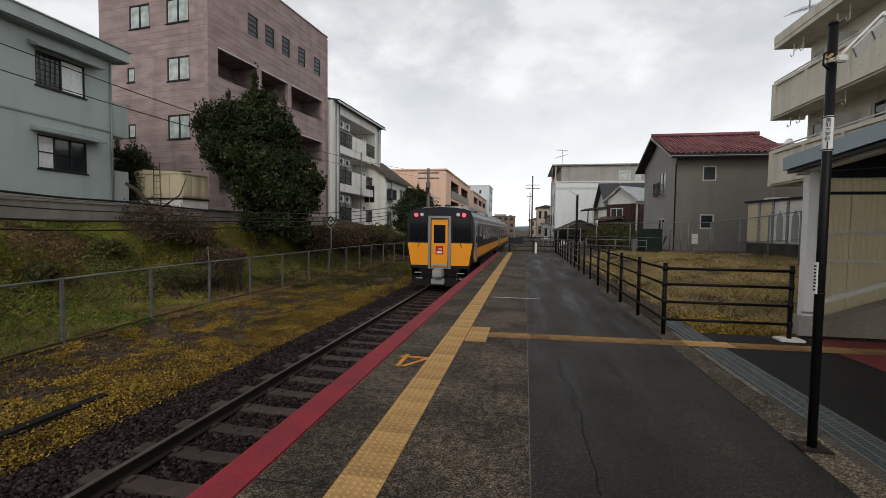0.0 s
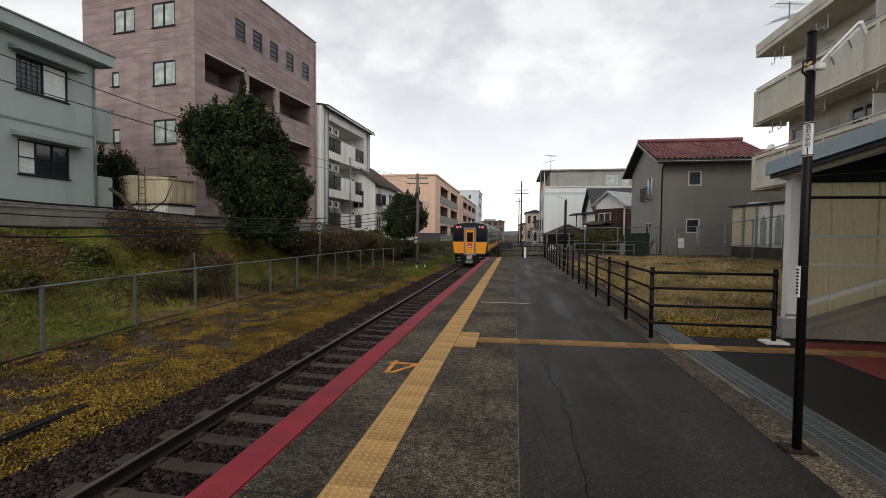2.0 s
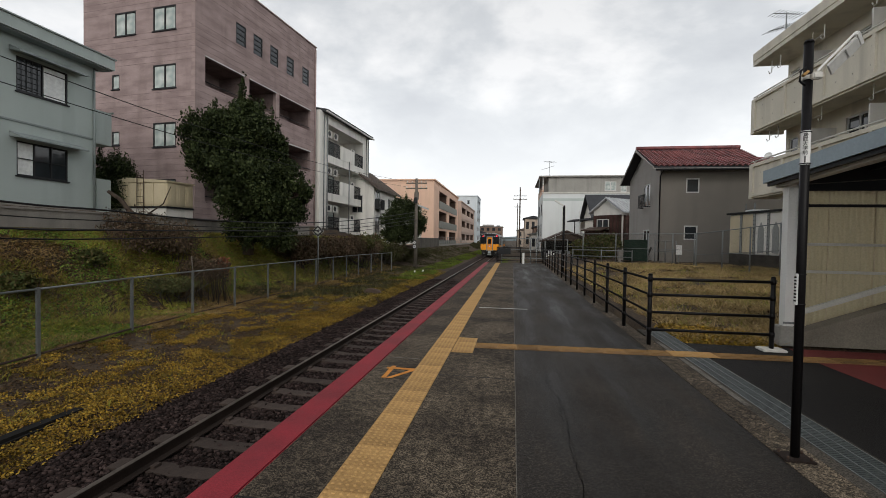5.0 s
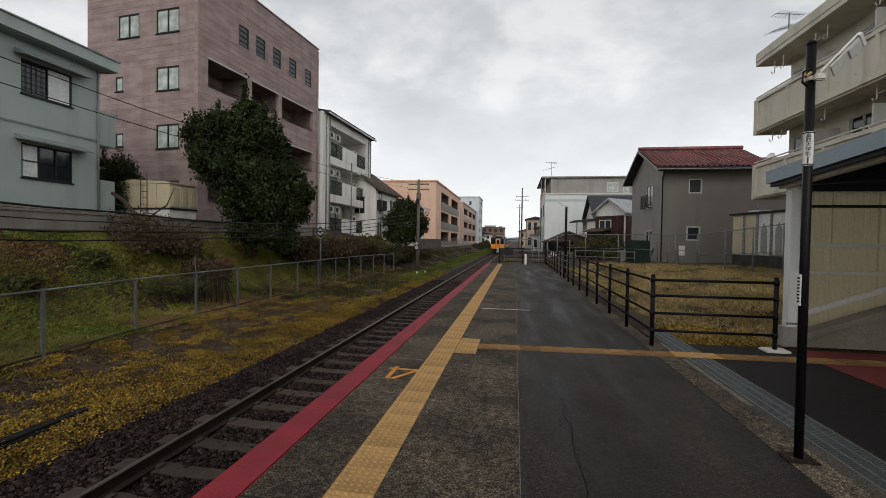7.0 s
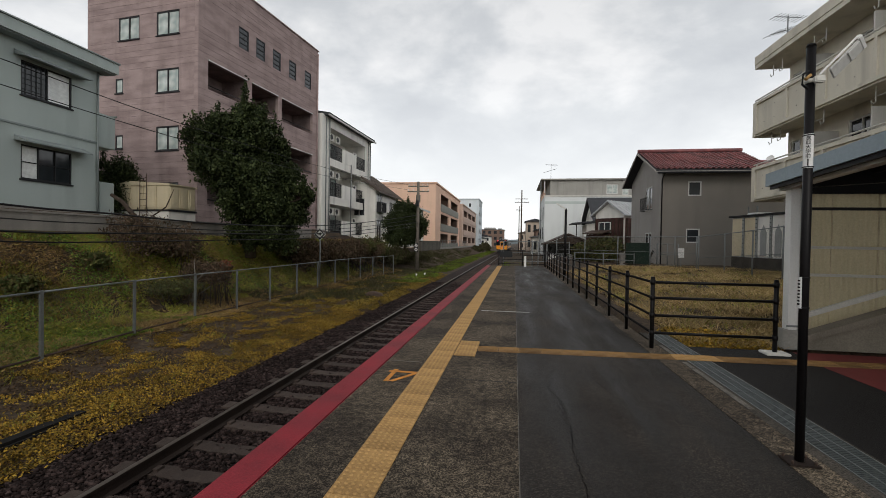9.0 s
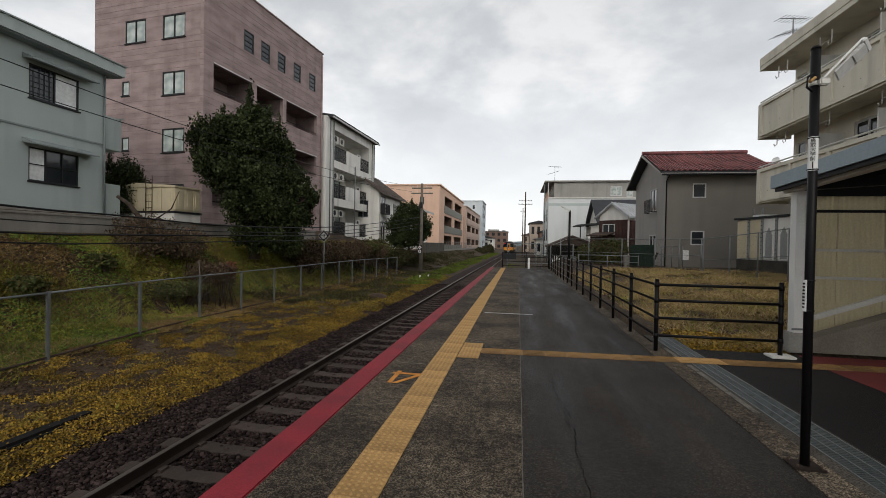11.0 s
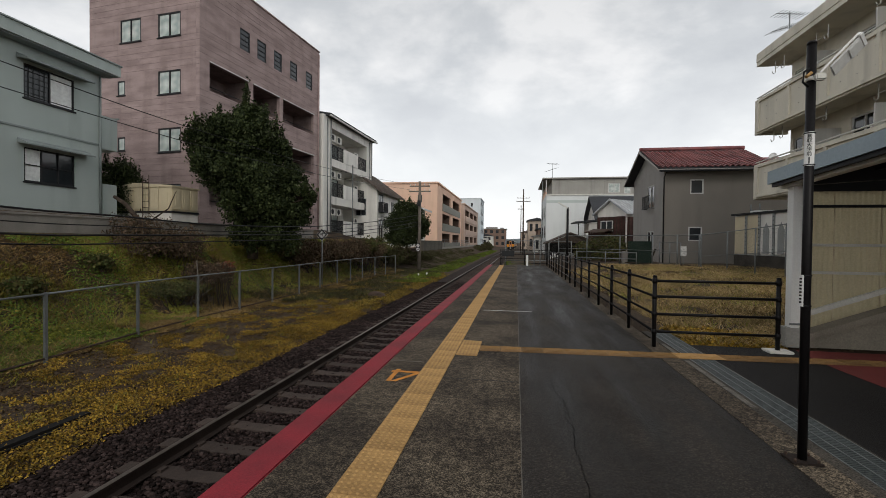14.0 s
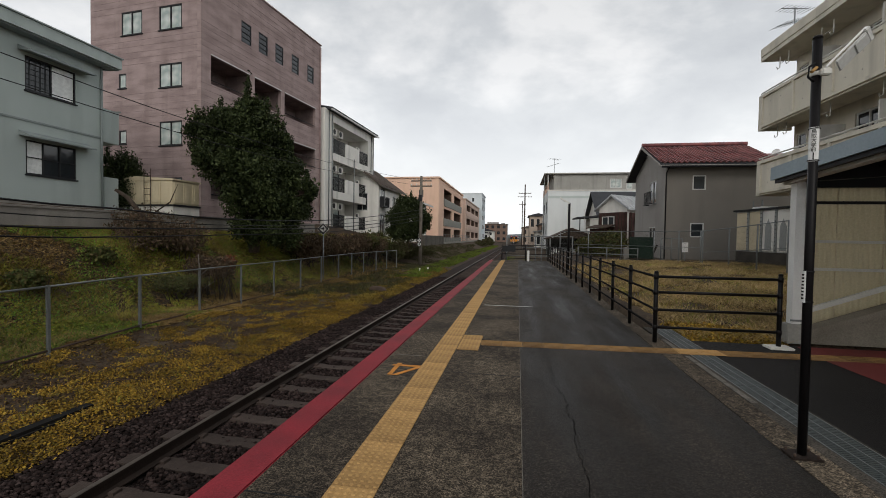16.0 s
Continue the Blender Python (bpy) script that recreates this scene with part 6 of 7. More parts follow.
# ---- plants ----
def lobes_cloud(lobes, n, hollow=0.55):
    """Places in the outer part of overlapping lobes (x, y, z, rx, ry, rz)."""
    w = np.array([a[3] * a[4] + a[4] * a[5] + a[3] * a[5] for a in lobes])
    pick = rng.choice(len(lobes), n, p=w / w.sum())
    L = np.array(lobes)[pick]
    d = rng.normal(0, 1, (n, 3))
    d /= np.linalg.norm(d, axis=1, keepdims=True)
    ph = np.array([noise.noise((a[0] * 2.6 + b[0], a[1] * 2.6 + b[1], a[2] * 2.6 + b[2])) for a, b in zip(d, L[:, :3])])
    r = (hollow + (1.06 - hollow) * rng.uniform(0, 1, n) ** 0.6) * (1 + 0.5 * ph) + 0.22 * (rng.uniform(0, 1, n) < 0.13) * rng.uniform(0, 1, n)
    return L[:, :3] + d * L[:, 3:] * r[:, None]


def tree(name, x, y, z, lobes, n, size, label, trunk=0.2, top=4.0, leaf="leaf_tree", cat="tree"):
    t = empty(name, pose(x, y, z), label, cat)
    if trunk:
        bm = tube([(0, 0, -0.3), (0.05, 0, top * 0.35), (-0.05, 0.05, top * 0.7), (0, 0, top)], trunk, sides=10, r2=trunk * 0.35)
        for a in lobes:
            s = Vector((0, 0, min(top * 0.75, max(0.3, (a[2] - z) * 0.55))))
            e = Vector((a[0] - x, a[1] - y, a[2] - z))
            tube([s, (s + e) / 2 + Vector((0, 0, 0.15)), e], trunk * 0.4, bm, 6, trunk * 0.08)
        part("trunk", bm, "bark", t)
    small = []
    for a in lobes:
        for k in range(int(8 * a[3] * a[5]) + 1):
            d = Vector((random.gauss(0, 1), random.gauss(0, 1), random.gauss(0.25, 1))).normalized()
            q = random.uniform(0.22, 0.55)
            if k % 3 == 0:
                # a shoot that stands out of the crown
                h = random.uniform(0.45, 0.95)
                small.append((a[0] + d.x * a[3], a[1] + d.y * a[4], a[2] + abs(d.z) * a[5] * 1.0 + h * 0.5, 0.13, 0.13, h * 0.75))
            small.append((a[0] + d.x * a[3] * 1.06, a[1] + d.y * a[4] * 1.06, a[2] + d.z * a[5] * 1.06, q, q, q * random.uniform(0.7, 1.3)))
    at = np.concatenate([lobes_cloud([(*a[:3], *[0.88 * k for k in a[3:]]) for a in lobes], int(n * 0.6)), lobes_cloud(small, int(n * 0.4), 0.1)]) - np.array([x, y, z])
    leaves("crown", at, size, leaf, 0.25, t)
    return t


tree("tree", -11.9, 18.2, 1.0, [(-13.2, 18.0, 5.6, 1.45, 1.4, 1.2), (-12.4, 18.3, 6.7, 0.75, 0.9, 0.75), (-11.5, 18.0, 5.7, 1.1, 1.3, 1.0), (-12.4, 17.7, 4.5, 1.4, 1.4, 1.0), (-11.3, 17.9, 3.4, 1.6, 1.6, 1.3), (-10.15, 18.4, 2.7, 0.85, 1.1, 0.8), (-10.6, 18.5, 4.2, 0.85, 1.0, 0.9), (-11.3, 18.3, 1.9, 1.45, 1.2, 0.65), (-13.3, 18.2, 6.9, 0.28, 0.3, 0.5), (-12.2, 18.2, 7.5, 0.3, 0.3, 0.35), (-10.5, 18.6, 5.6, 0.28, 0.3, 0.6), (-9.2, 18.4, 3.5, 0.3, 0.35, 0.35), (-14.4, 18.0, 4.9, 0.4, 0.5, 0.4)], 105000, 0.075, "large dark evergreen tree with dense foliage on the bank", 0.24, 5.0)
tree("tree", -9.9, 38.8, 0.3, [(-9.9, 38.8, 4.1, 1.15, 1.1, 0.95), (-9.3, 38.8, 3.0, 1.35, 1.2, 1.1), (-10.8, 38.8, 3.2, 0.9, 1.1, 1.1), (-8.6, 38.7, 2.9, 0.85, 1.0, 0.8), (-10.1, 38.5, 1.9, 1.5, 1.2, 0.85), (-11.0, 38.6, 1.8, 0.7, 1.0, 0.7)], 42000, 0.075, "small dark evergreen tree before the white house", 0.14, 3.2)
tree("bush", -16.7, 16.4, 2.3, [(-17.0, 16.4, 3.85, 0.85, 0.8, 0.95), (-16.85, 16.3, 3.1, 0.8, 0.7, 0.7)], 26000, 0.05, "clipped round dark green bush beside the house", 0.08, 1.0, cat="bush")
BUSHES = [
    ([(-12.6, 12.9, 1.6, 0.9, 0.9, 0.7), (-12.0, 14.0, 1.4, 0.8, 0.8, 0.55)], 8000, 0.035, "twig", "tangled dry brown bramble thicket on the bank"),
    ([(-10.9, 13.6, 0.35, 0.55, 0.5, 0.42), (-10.4, 14.0, 0.35, 0.45, 0.5, 0.4)], 4200, 0.035, "twig", "heap of dry reddish brown twigs"),
    ([(-10.35, 14.3, 0.50, 0.22, 0.25, 0.26)], 700, 0.05, "redleaf", "small shrub with rusty red dead leaves"),
    ([(-11.4, 22.5, 0.9, 1.1, 1.6, 0.7), (-11.2, 25.5, 0.9, 1.1, 1.8, 0.7), (-11.0, 28.5, 0.9, 1.0, 1.8, 0.75), (-10.9, 31.5, 0.8, 1.0, 1.8, 0.8)], 26000, 0.05, "twig", "brown overgrown hedge along the bank"),
    ([(-12.0, 21.5, 1.2, 0.8, 1.0, 0.6), (-10.7, 30.0, 1.2, 0.9, 1.0, 0.6), (-11.2, 34.0, 1.0, 1.1, 1.4, 0.8)], 8000, 0.09, "leaf_bush", "dull green shrubs on the bank"),
    ([(-10.4, 36.5, 0.4, 1.2, 1.8, 0.8), (-10.6, 41, 0.1, 1.2, 2.4, 0.6), (-10.2, 47, -0.1, 1.1, 3.4, 0.55), (-10.2, 55, -0.35, 1.0, 4.4, 0.5)], 24000, 0.075, "scrub", "dark brown green scrub on the bank below the houses"),
    ([(-10.2, 64, -0.5, 0.9, 5.6, 0.45), (-10.2, 76, -0.55, 0.9, 7.0, 0.45), (-10.0, 90, -0.5, 0.9, 8.0, 0.5), (-9.5, 112, -0.2, 1.4, 7.0, 0.9), (-9, 135, 0.0, 1.6, 9.0, 1.5)], 16000, 0.17, "scrub", "scrub along the far railway bank"),
    ([(5.4, 30.0, 1.2, 1.0, 0.9, 0.8), (6.3, 30.2, 1.3, 0.8, 0.8, 0.8), (4.7, 31.0, 1.0, 0.8, 0.8, 0.6)], 7000, 0.09, "leaf_bush", "leafy green garden shrubs behind the fence"),
    ([(-11.6, 8.6, 0.35, 0.40, 0.35, 0.25)], 2000, 0.05, "leaf_bush", "dark green tuft on the bank"),
    ([(-12.2, 11.0, 0.85, 0.38, 0.35, 0.22)], 1600, 0.05, "leaf_bush", "dark green tuft near the wall"),
    ([(-10.9, 12.2, -0.05, 0.7, 0.5, 0.26), (-10.8, 12.8, -0.05, 0.6, 0.5, 0.22)], 4500, 0.035, "leaf_bush", "low mound of creeping green plants"),
]
for lobes, n, size, leaf, label in BUSHES:
    cx, cy = lobes[0][0], lobes[0][1]
    t = empty("bush", pose(cx, cy, ground_z(cx, cy)), label, "bush")
    st = bmesh.new()
    for a in lobes:
        for k in range(9):
            e = Vector((a[0] - cx + random.uniform(-1, 1) * a[3], a[1] - cy + random.uniform(-1, 1) * a[4], a[2] - t.location.z + random.uniform(0.3, 1.05) * a[5]))
            s = Vector((a[0] - cx + random.uniform(-0.3, 0.3), a[1] - cy + random.uniform(-0.3, 0.3), ground_z(a[0], a[1]) - t.location.z - 0.1))
            tube([s, (s + e) / 2 + Vector((random.uniform(-0.15, 0.15), 0, 0.1)), e], 0.014, st, 5, 0.004)
    tagged(part("stem", st, "bark", t), kind="stuff")
    leaves("foliage", lobes_cloud(lobes, n, 0.3) - np.array(t.location), size, leaf, 0.1, t, 3.0 if leaf == "twig" else 1.7)

lg = empty("dead_branch", pose(-13.0, 13.0, 2.0), "bare dead branch leaning over the wall", "branch")
part("branch", tube([(0.9, 0.2, -0.7), (0.3, 0, 0.1), (-0.3, 0, 0.75), (-0.75, 0, 1.0)], 0.10, sides=8, r2=0.06), "bark", lg)
part("twig", tube([(0.3, 0.1, 0.0), (1.2, 0.2, 0.6), (1.5, 0.2, 1.2)], 0.03, sides=6, r2=0.01), "bark", lg)
dd = empty("dead_branch", pose(-10.6, 13.0, -0.4), "pale bare forked branch standing in the brush", "branch")
part("branch", tube([(0, 0, -0.2), (0.1, 0, 0.6), (0.05, 0, 1.25)], 0.03, sides=6, r2=0.012), "old_wood", dd)
part("twig", tube([(0.1, 0, 0.5), (0.5, 0.1, 0.9)], 0.02, sides=6, r2=0.008), "old_wood", dd)
part("twig", tube([(-0.2, 0, -0.2), (0.6, 0.1, 0.35)], 0.02, sides=6, r2=0.008), "old_wood", dd)


def patches(n, x0, x1, y0, y1, scale, cut, seed, power=1.0):
    """Random places on the ground where a noise is above cut."""
    x = rng.uniform(x0, x1, n)
    y = y0 + (y1 - y0) * rng.uniform(0, 1, n) ** power
    k = [noise.noise((a * scale, b * scale, seed)) + 0.5 * noise.noise((a * scale * 3.1, b * scale * 3.1, seed + 9)) > (cut(a, b) if callable(cut) else cut) for a, b in zip(x, y)]
    x, y = x[k], y[k]
    out = ~((x > 4.15) & (y < 8.0) & (y > 0))
    x, y = x[out], y[out]
    return np.stack([x, y, [ground_z(a, b) + 0.035 * smooth(-7.0, -6.2, a) * (a < -5) for a, b in zip(x, y)]], 1)


def sprout(at, k, spread, lift):
    """k leaves round each place."""
    p = np.repeat(at, k, 0)
    return p + np.stack([rng.normal(0, spread, len(p)), rng.normal(0, spread, len(p)), np.abs(rng.normal(0, lift, len(p))) + 0.004], 1)


def edge_cut(x, y):
    """The yellow weeds grow thickest along the ballast and thin out further along the line."""
    d = -5.55 - x
    far = 0.010 * max(0, y - 13)
    if d < 0.45:
        return -0.35 + far
    if d < 1.1:
        return -0.35 + (d - 0.45) * 0.75 + far
    return (0.16 if x > -9.0 else 0.24) + far


def cover():
    a = patches(66000, -10.9, -5.2, 2.5, 15, 1.5, edge_cut, 3.0, 1.3)
    tagged(leaves("weeds", sprout(a, 4, 0.04, 0.025), 0.021, "weed", 0.5), "yellow creeping weeds in patches on the soil", "weeds", kind="stuff")
    a = patches(46000, -10.9, -5.2, 15, 34, 1.4, edge_cut, 3.0, 1.2)
    tagged(leaves("weeds", sprout(a, 3, 0.06, 0.03), 0.036, "weed_olive", 0.5), "dull yellow weeds further along the track", "weeds", kind="stuff")
    a = patches(26000, -12.6, -5.6, 2.5, 32, 1.7, 0.08, 91.0, 1.3)
    tagged(leaves("weeds", sprout(a, 2, 0.05, 0.03), 0.026, "weed_olive", 0.45), "thin scattered olive weeds on the bank", "weeds", kind="stuff")
    a = patches(48000, -11.0, -6.0, 16, 85, 0.35, -0.16, 97.0, 1.5)
    tagged(blades("grass", a, 0.16, 0.03, "scrub", None, 0.8), "brown green rough grass beside the track", "grass", kind="stuff")
    a = patches(94000, -12.5, -5.1, 2.5, 30, 1.2, -0.25, 14.0, 1.3)
    tagged(leaves("dead_leaves", sprout(a, 2, 0.05, 0.012), 0.026, "brownleaf", 0.7), "brown dead leaves and stalks on the soil", "leaf litter", kind="stuff")
    a = patches(80000, -13.4, -10.4, 1.0, 34, 0.6, 0.02, 21.0, 1.15)
    tagged(blades("grass", a, 0.13, 0.022, "grassblade", None, 0.7), "short green grass on the railway bank", "grass", kind="stuff")
    a = patches(46000, -13.4, -10.8, 1.0, 34, 0.5, 0.06, 33.0, 1.15)
    tagged(leaves("weeds", sprout(a, 3, 0.05, 0.04), 0.028, "greenleaf", 0.4), "broad leaved green weeds on the bank", "weeds", kind="stuff")
    a = patches(90000, -13.4, -9.2, 1.0, 36, 0.5, -0.12, 40.0, 1.15)
    tagged(blades("dry_grass", a, 0.13, 0.017, "rust_grass", None, 1.1), "rusty brown dry grass on the bank", "grass", kind="stuff")
    a = patches(16000, -13.0, -9.2, 1.0, 30, 0.5, 0.10, 47.0, 1.15)
    tagged(blades("dry_grass", a, 0.11, 0.015, "straw", None, 1.2), "pale straw lying on the bank", "grass", kind="stuff")
    # stalks and blades beaten flat, which carry the bank's colour between the standing tufts
    a = patches(90000, -13.4, -9.1, 2.0, 30, 0.45, -0.30, 52.0, 1.2)
    tagged(leaves("dry_grass", a + [0, 0, 0.03], 0.034, "rust_grass", 0.75, None, 3.2), "flattened brown grass on the bank", "grass", kind="stuff")
    a = patches(100000, -13.4, -10.2, 2.0, 30, 0.45, -0.02, 58.0, 1.2)
    tagged(leaves("grass", a + [0, 0, 0.05], 0.036, "grassblade", 0.65, None, 3.0), "flattened green grass on the bank", "grass", kind="stuff")
    a = patches(26000, -10.9, -9.2, 3.0, 12, 0.55, 0.0, 53.0, 1.1)
    tagged(leaves("grass", a + [0, 0, 0.05], 0.03, "verge", 0.5, None, 3.2), "darker green grass at the foot of the bank", "grass", kind="stuff")
    a = patches(5000, -9.4, -5.6, 2.5, 34, 1.4, 0.34, 55.0, 1.2)
    tagged(blades("grass", np.repeat(a, 3, 0) + rng.normal(0, 0.03, (3 * len(a), 3)) * [1, 1, 0], 0.10, 0.014, "grassblade", None, 0.6), "scattered green tufts among the yellow weeds", "grass", kind="stuff")
    a = patches(30000, -7.5, -5.5, 26, 130, 0.3, -0.2, 61.0, 1.4)
    tagged(blades("grass", a, 0.16, 0.05, "verge", None, 0.7), "fresh green verge beside the far track", "grass", kind="stuff")
    a = patches(6000, -1.4, 1.6, 31, 60, 0.3, -0.2, 63.0, 1.2)
    tagged(blades("grass", a, 0.16, 0.05, "verge", None, 0.7), "green grass beyond the platform end", "grass", kind="stuff")
    a = patches(115000, 2.75, 13.5, 7.45, 24.5, 0.9, -0.28, 70.0, 1.25)
    tagged(blades("dry_grass", a, 0.12, 0.016, "straw", None, 1.2), "dry yellow brown grass in the fenced plot", "grass", kind="stuff")
    a = patches(30000, 2.75, 12, 7.4, 24, 0.8, 0.05, 73.0, 1.3)
    tagged(leaves("dead_leaves", sprout(a, 2, 0.05, 0.02), 0.03, "brownleaf", 0.6), "brown dead leaves in the dry grass plot", "leaf litter", kind="stuff")
    a = patches(12000, 2.75, 12, 7.4, 22, 0.8, 0.10, 76.0, 1.4)
    tagged(blades("grass", a, 0.13, 0.02, "grassblade", None, 0.7), "green tufts in the dry grass plot", "grass", kind="stuff")
    a = patches(2600, 2.7, 4.0, 7.3, 8.6, 1.2, -0.4, 80.0)
    tagged(leaves("weeds", sprout(a, 4, 0.04, 0.03), 0.035, "weed", 0.5), "yellow green weeds at the fence foot", "weeds", kind="stuff")
    a = patches(800, 2.06, 2.3, 7.6, 20, 2.0, 0.0, 84.0, 1.6)
    tagged(leaves("weeds", sprout(a, 3, 0.02, 0.015), 0.022, "leaf_bush", 0.4), "small weeds along the kerb", "weeds", kind="stuff")


cover()


# ---- platform end and the right-hand plot ----
def end_gate():
    g = empty("metal_gate", pose(-1.05, 30.3, 0.0), "black tubular barrier across the end of the platform", "gate")
    for x in (0, 1.6, 3.1):
        part("post", tube([(x, 0, -0.1), (x, 0, 1.1)], 0.035, sides=10), "black", g)
    for z in (0.15, 0.45, 0.75, 1.05):
        part("rail", tube([(0, 0, z), (3.1, 0, z)], 0.022), "black", g)
    part("board", B((0.05, 0.92, -0.05, -0.03, 0.60, 1.0)), "frame_dark", g, "dark board on the barrier")
    f = empty("pipe_fence", pose(-0.75, 31.2, 0.0), "grey galvanised pipe enclosure beyond the platform", "fence")
    for x in (0, 2.0, 2.4, 4.5):
        part("post", tube([(x, 0, -0.9), (x, 0, 1.70)], 0.04, sides=10), "steel", f)
    for z in (1.68, 0.9, 0.3):
        part("rail", tube([(0, 0, z), (4.5, 0, z)], 0.028), "steel", f)
    for x0, x1 in ((0.0, 2.0), (2.4, 4.5)):
        v, q = chain_panel(x1 - x0, 1.3, 0.11, 0.003)
        fast_mesh("mesh_panel", v, q, "mesh_wire", f).location = (x0, 0, 0.32)
    p = empty("marker_post", pose(0.72, 29.5, 0.0), "short white marker post at the platform end", "post")
    part("post", B((-0.07, 0.07, -0.05, 0.05, 0.0, 0.72), bevel=0.015), "sign_white", p)


end_gate()
RF = [(2.75, 29.5), (4.3, 28.0), (5.9, 26.5), (7.2, 24.9), (8.1, 23.9), (8.75, 22.9)]
chain_fence("tall grey chain link fence round the dry grass plot", [(x, y, 0.40) for x, y in RF], 1.62, 0.03, False, True, True)
net = obj("shade_net", prism([(6.25, 26.17), (7.18, 25.02), (7.2, 25.04), (6.28, 26.20)], 0.45, 1.70, axis="z"), "green_net")
tagged(net, "dark green plastic shade net hung on the fence", "net")
RG = [(8.80, 22.8), (9.3, 21.3), (9.65, 19.7), (9.9, 18.1), (10.0, 16.4), (10.0, 14.6)]
chain_fence("taller grey chain link fence below the apartment balconies", [(x, y, -0.03 + 0.11 * k) for k, (x, y) in enumerate(RG)], 2.05, 0.03, False, True, True)


def notice_and_clutter():
    n = empty("notice_board", pose(8.45, 24.05, 0.4), "plain white notice fixed to the fence", "notice")
    part("plate", B((-0.14, 0.14, -0.02, 0, 0.55, 1.05)), "sign_white", n)
    part("stake", B((-0.02, 0.02, 0.0, 0.03, 0.0, 0.55)), "steel", n)
    r = empty("pipe_barrier", pose(3.6, 27.2, 0.35), "low grey pipe barrier at the plot's edge", "barrier")
    for x in (0, 1.5, 3.0):
        part("post", tube([(x, -x * 0.5, -0.1), (x, -x * 0.5, 0.75)], 0.03), "steel", r)
    for z in (0.35, 0.7):
        part("rail", tube([(0, 0, z), (3.0, -1.5, z)], 0.025), "steel", r)
    for i, (x, y, a) in enumerate(((7.3, 26.0, 20), (7.6, 26.1, -25), (7.0, 26.3, 8))):
        p = obj("wood_plank", B((-0.05, 0.05, -0.02, 0.02, 0, 1.0)), "kerb")
        p.matrix_world = pose(x, y, 0.35, 8, a, 0)
        tagged(p, "old brown board leaning among the clutter", "plank", "leaning boards")
    b = obj("block_stack", B((-0.5, 0.5, -0.2, 0.2, 0, 0.4), (-0.5, 0.1, -0.2, 0.2, 0.41, 0.8), bevel=0.02), "concrete")
    b.location = (6.5, 26.4, 0.32)
    tagged(b, "stack of pale concrete blocks by the fence", "blocks")
    gt = empty("metal_gate", pose(7.55, 24.9, 0.4, 0, 0, -25), "narrow grey tube garden gate", "gate")
    for x in (0, 0.5, 1.0):
        part("bar", tube([(x, 0, 0), (x, 0, 1.25)], 0.025), "steel", gt)
    for z in (0.1, 0.7, 1.25):
        part("rail", tube([(0, 0, z), (1.0, 0, z)], 0.02), "steel", gt)
    # store with panel walls
    s = empty("shed", pose(11.15, 24.8, 0.3, 0, 0, -79), "pale panelled store with pointed grey window shapes", "shed")
    part("base", B((0, 3.6, 0, 2.8, 0, 0.75)), "kerb", s, "dark block base wall")
    part("body", B((0, 3.6, 0.02, 2.8, 0.75, 2.75)), "frame_light", s)
    for i in range(4):
        x = 0.06 + i * 0.88
        part("panel", B((x, x + 0.74, -0.03, 0.015, 0.80, 2.70), bevel=0.02), ("tank", "tank", "white", "white")[i], s)
        seam = part("seam", B((x + 0.75, x + 0.87, -0.06, 0.012, 0.76, 2.74)), "grey_panel", s)
        tagged(part("rivet", B(*[(x + 0.785, x + 0.835, -0.075, -0.058, 0.85 + k * 0.19, 0.90 + k * 0.19) for k in range(10)]), "frame_dark", seam), kind="stuff")
        if i > 1:
            part("window_shape", prism([(x + 0.18, 0.85), (x + 0.56, 0.85), (x + 0.56, 1.95), (x + 0.37, 2.3), (x + 0.18, 1.95)], -0.045, -0.032), "grey_panel", s, "grey pointed window shape")
    part("roof", B((-0.1, 3.7, -0.12, 2.9, 2.752, 2.84)), "frame_dark", s)
    part("tube", tube([(1.2, 0.4, 2.84), (1.2, 0.4, 3.3)], 0.04), "steel", s)
    part("vent", tube([(0.6, 0.4, 2.84), (0.6, 0.4, 3.3)], 0.03), "steel", s)
    part("hatch", B((0.9, 1.6, 0.1, 0.9, 2.84, 2.95), bevel=0.03), "sign_white", s)


notice_and_clutter()


def second_lamp():
    p = empty("platform_lamp", pose(2.45, 22, -0.05), "black platform lamp pole with a slim white lamp", "street lamp")
    part("pole", tube([(0, 0, 0), (0, 0, 3.35)], 0.055, sides=12), "black", p)
    a = part("lamp_housing", B((-0.55, 0.0, -0.04, 0.04, -0.02, 0.03), bevel=0.01), "cream_steel", p)
    a.matrix_basis = pose(0, -0.05, 3.30, 0, 33, 0)
    part("diffuser", B((-0.5, -0.2, -0.03, 0.03, -0.035, -0.021)), "lens", a)


second_lamp()


# ---- houses and blocks further off ----
gable_house("house", pose(8.9, 50, 0), 9, 8, 4.4, 7.0, "cream", "roof_dark", "house with a big dark slate roof", 0.5, "x", [("f", 2, 3.4, 1.0, 2.2)])
hs = gable_house("house", pose(7.39, 42.15, 0, 0, 0, -50), 3.0, 5.2, 4.35, 5.4, "white", "roof_metal", "old white gabled house with a ribbed metal roof", 0.35, "y", [("r", 2.6, 3.8, 2.5, 3.6)])
part("boarding", B((0.02, 2.98, -0.10, -0.004, 0, 3.95)), "redboard", hs, "weathered brown board front")
for k in range(9):
    part("batten", B((0.05 + k * 0.35, 0.11 + k * 0.35, -0.15, -0.101, 0.1, 3.9)), "bark", hs)
window(hs, pose(0.5, -0.17, 2.7), 1.3, 0.9, "frame_light", "glass", 2, 0, 0.07)
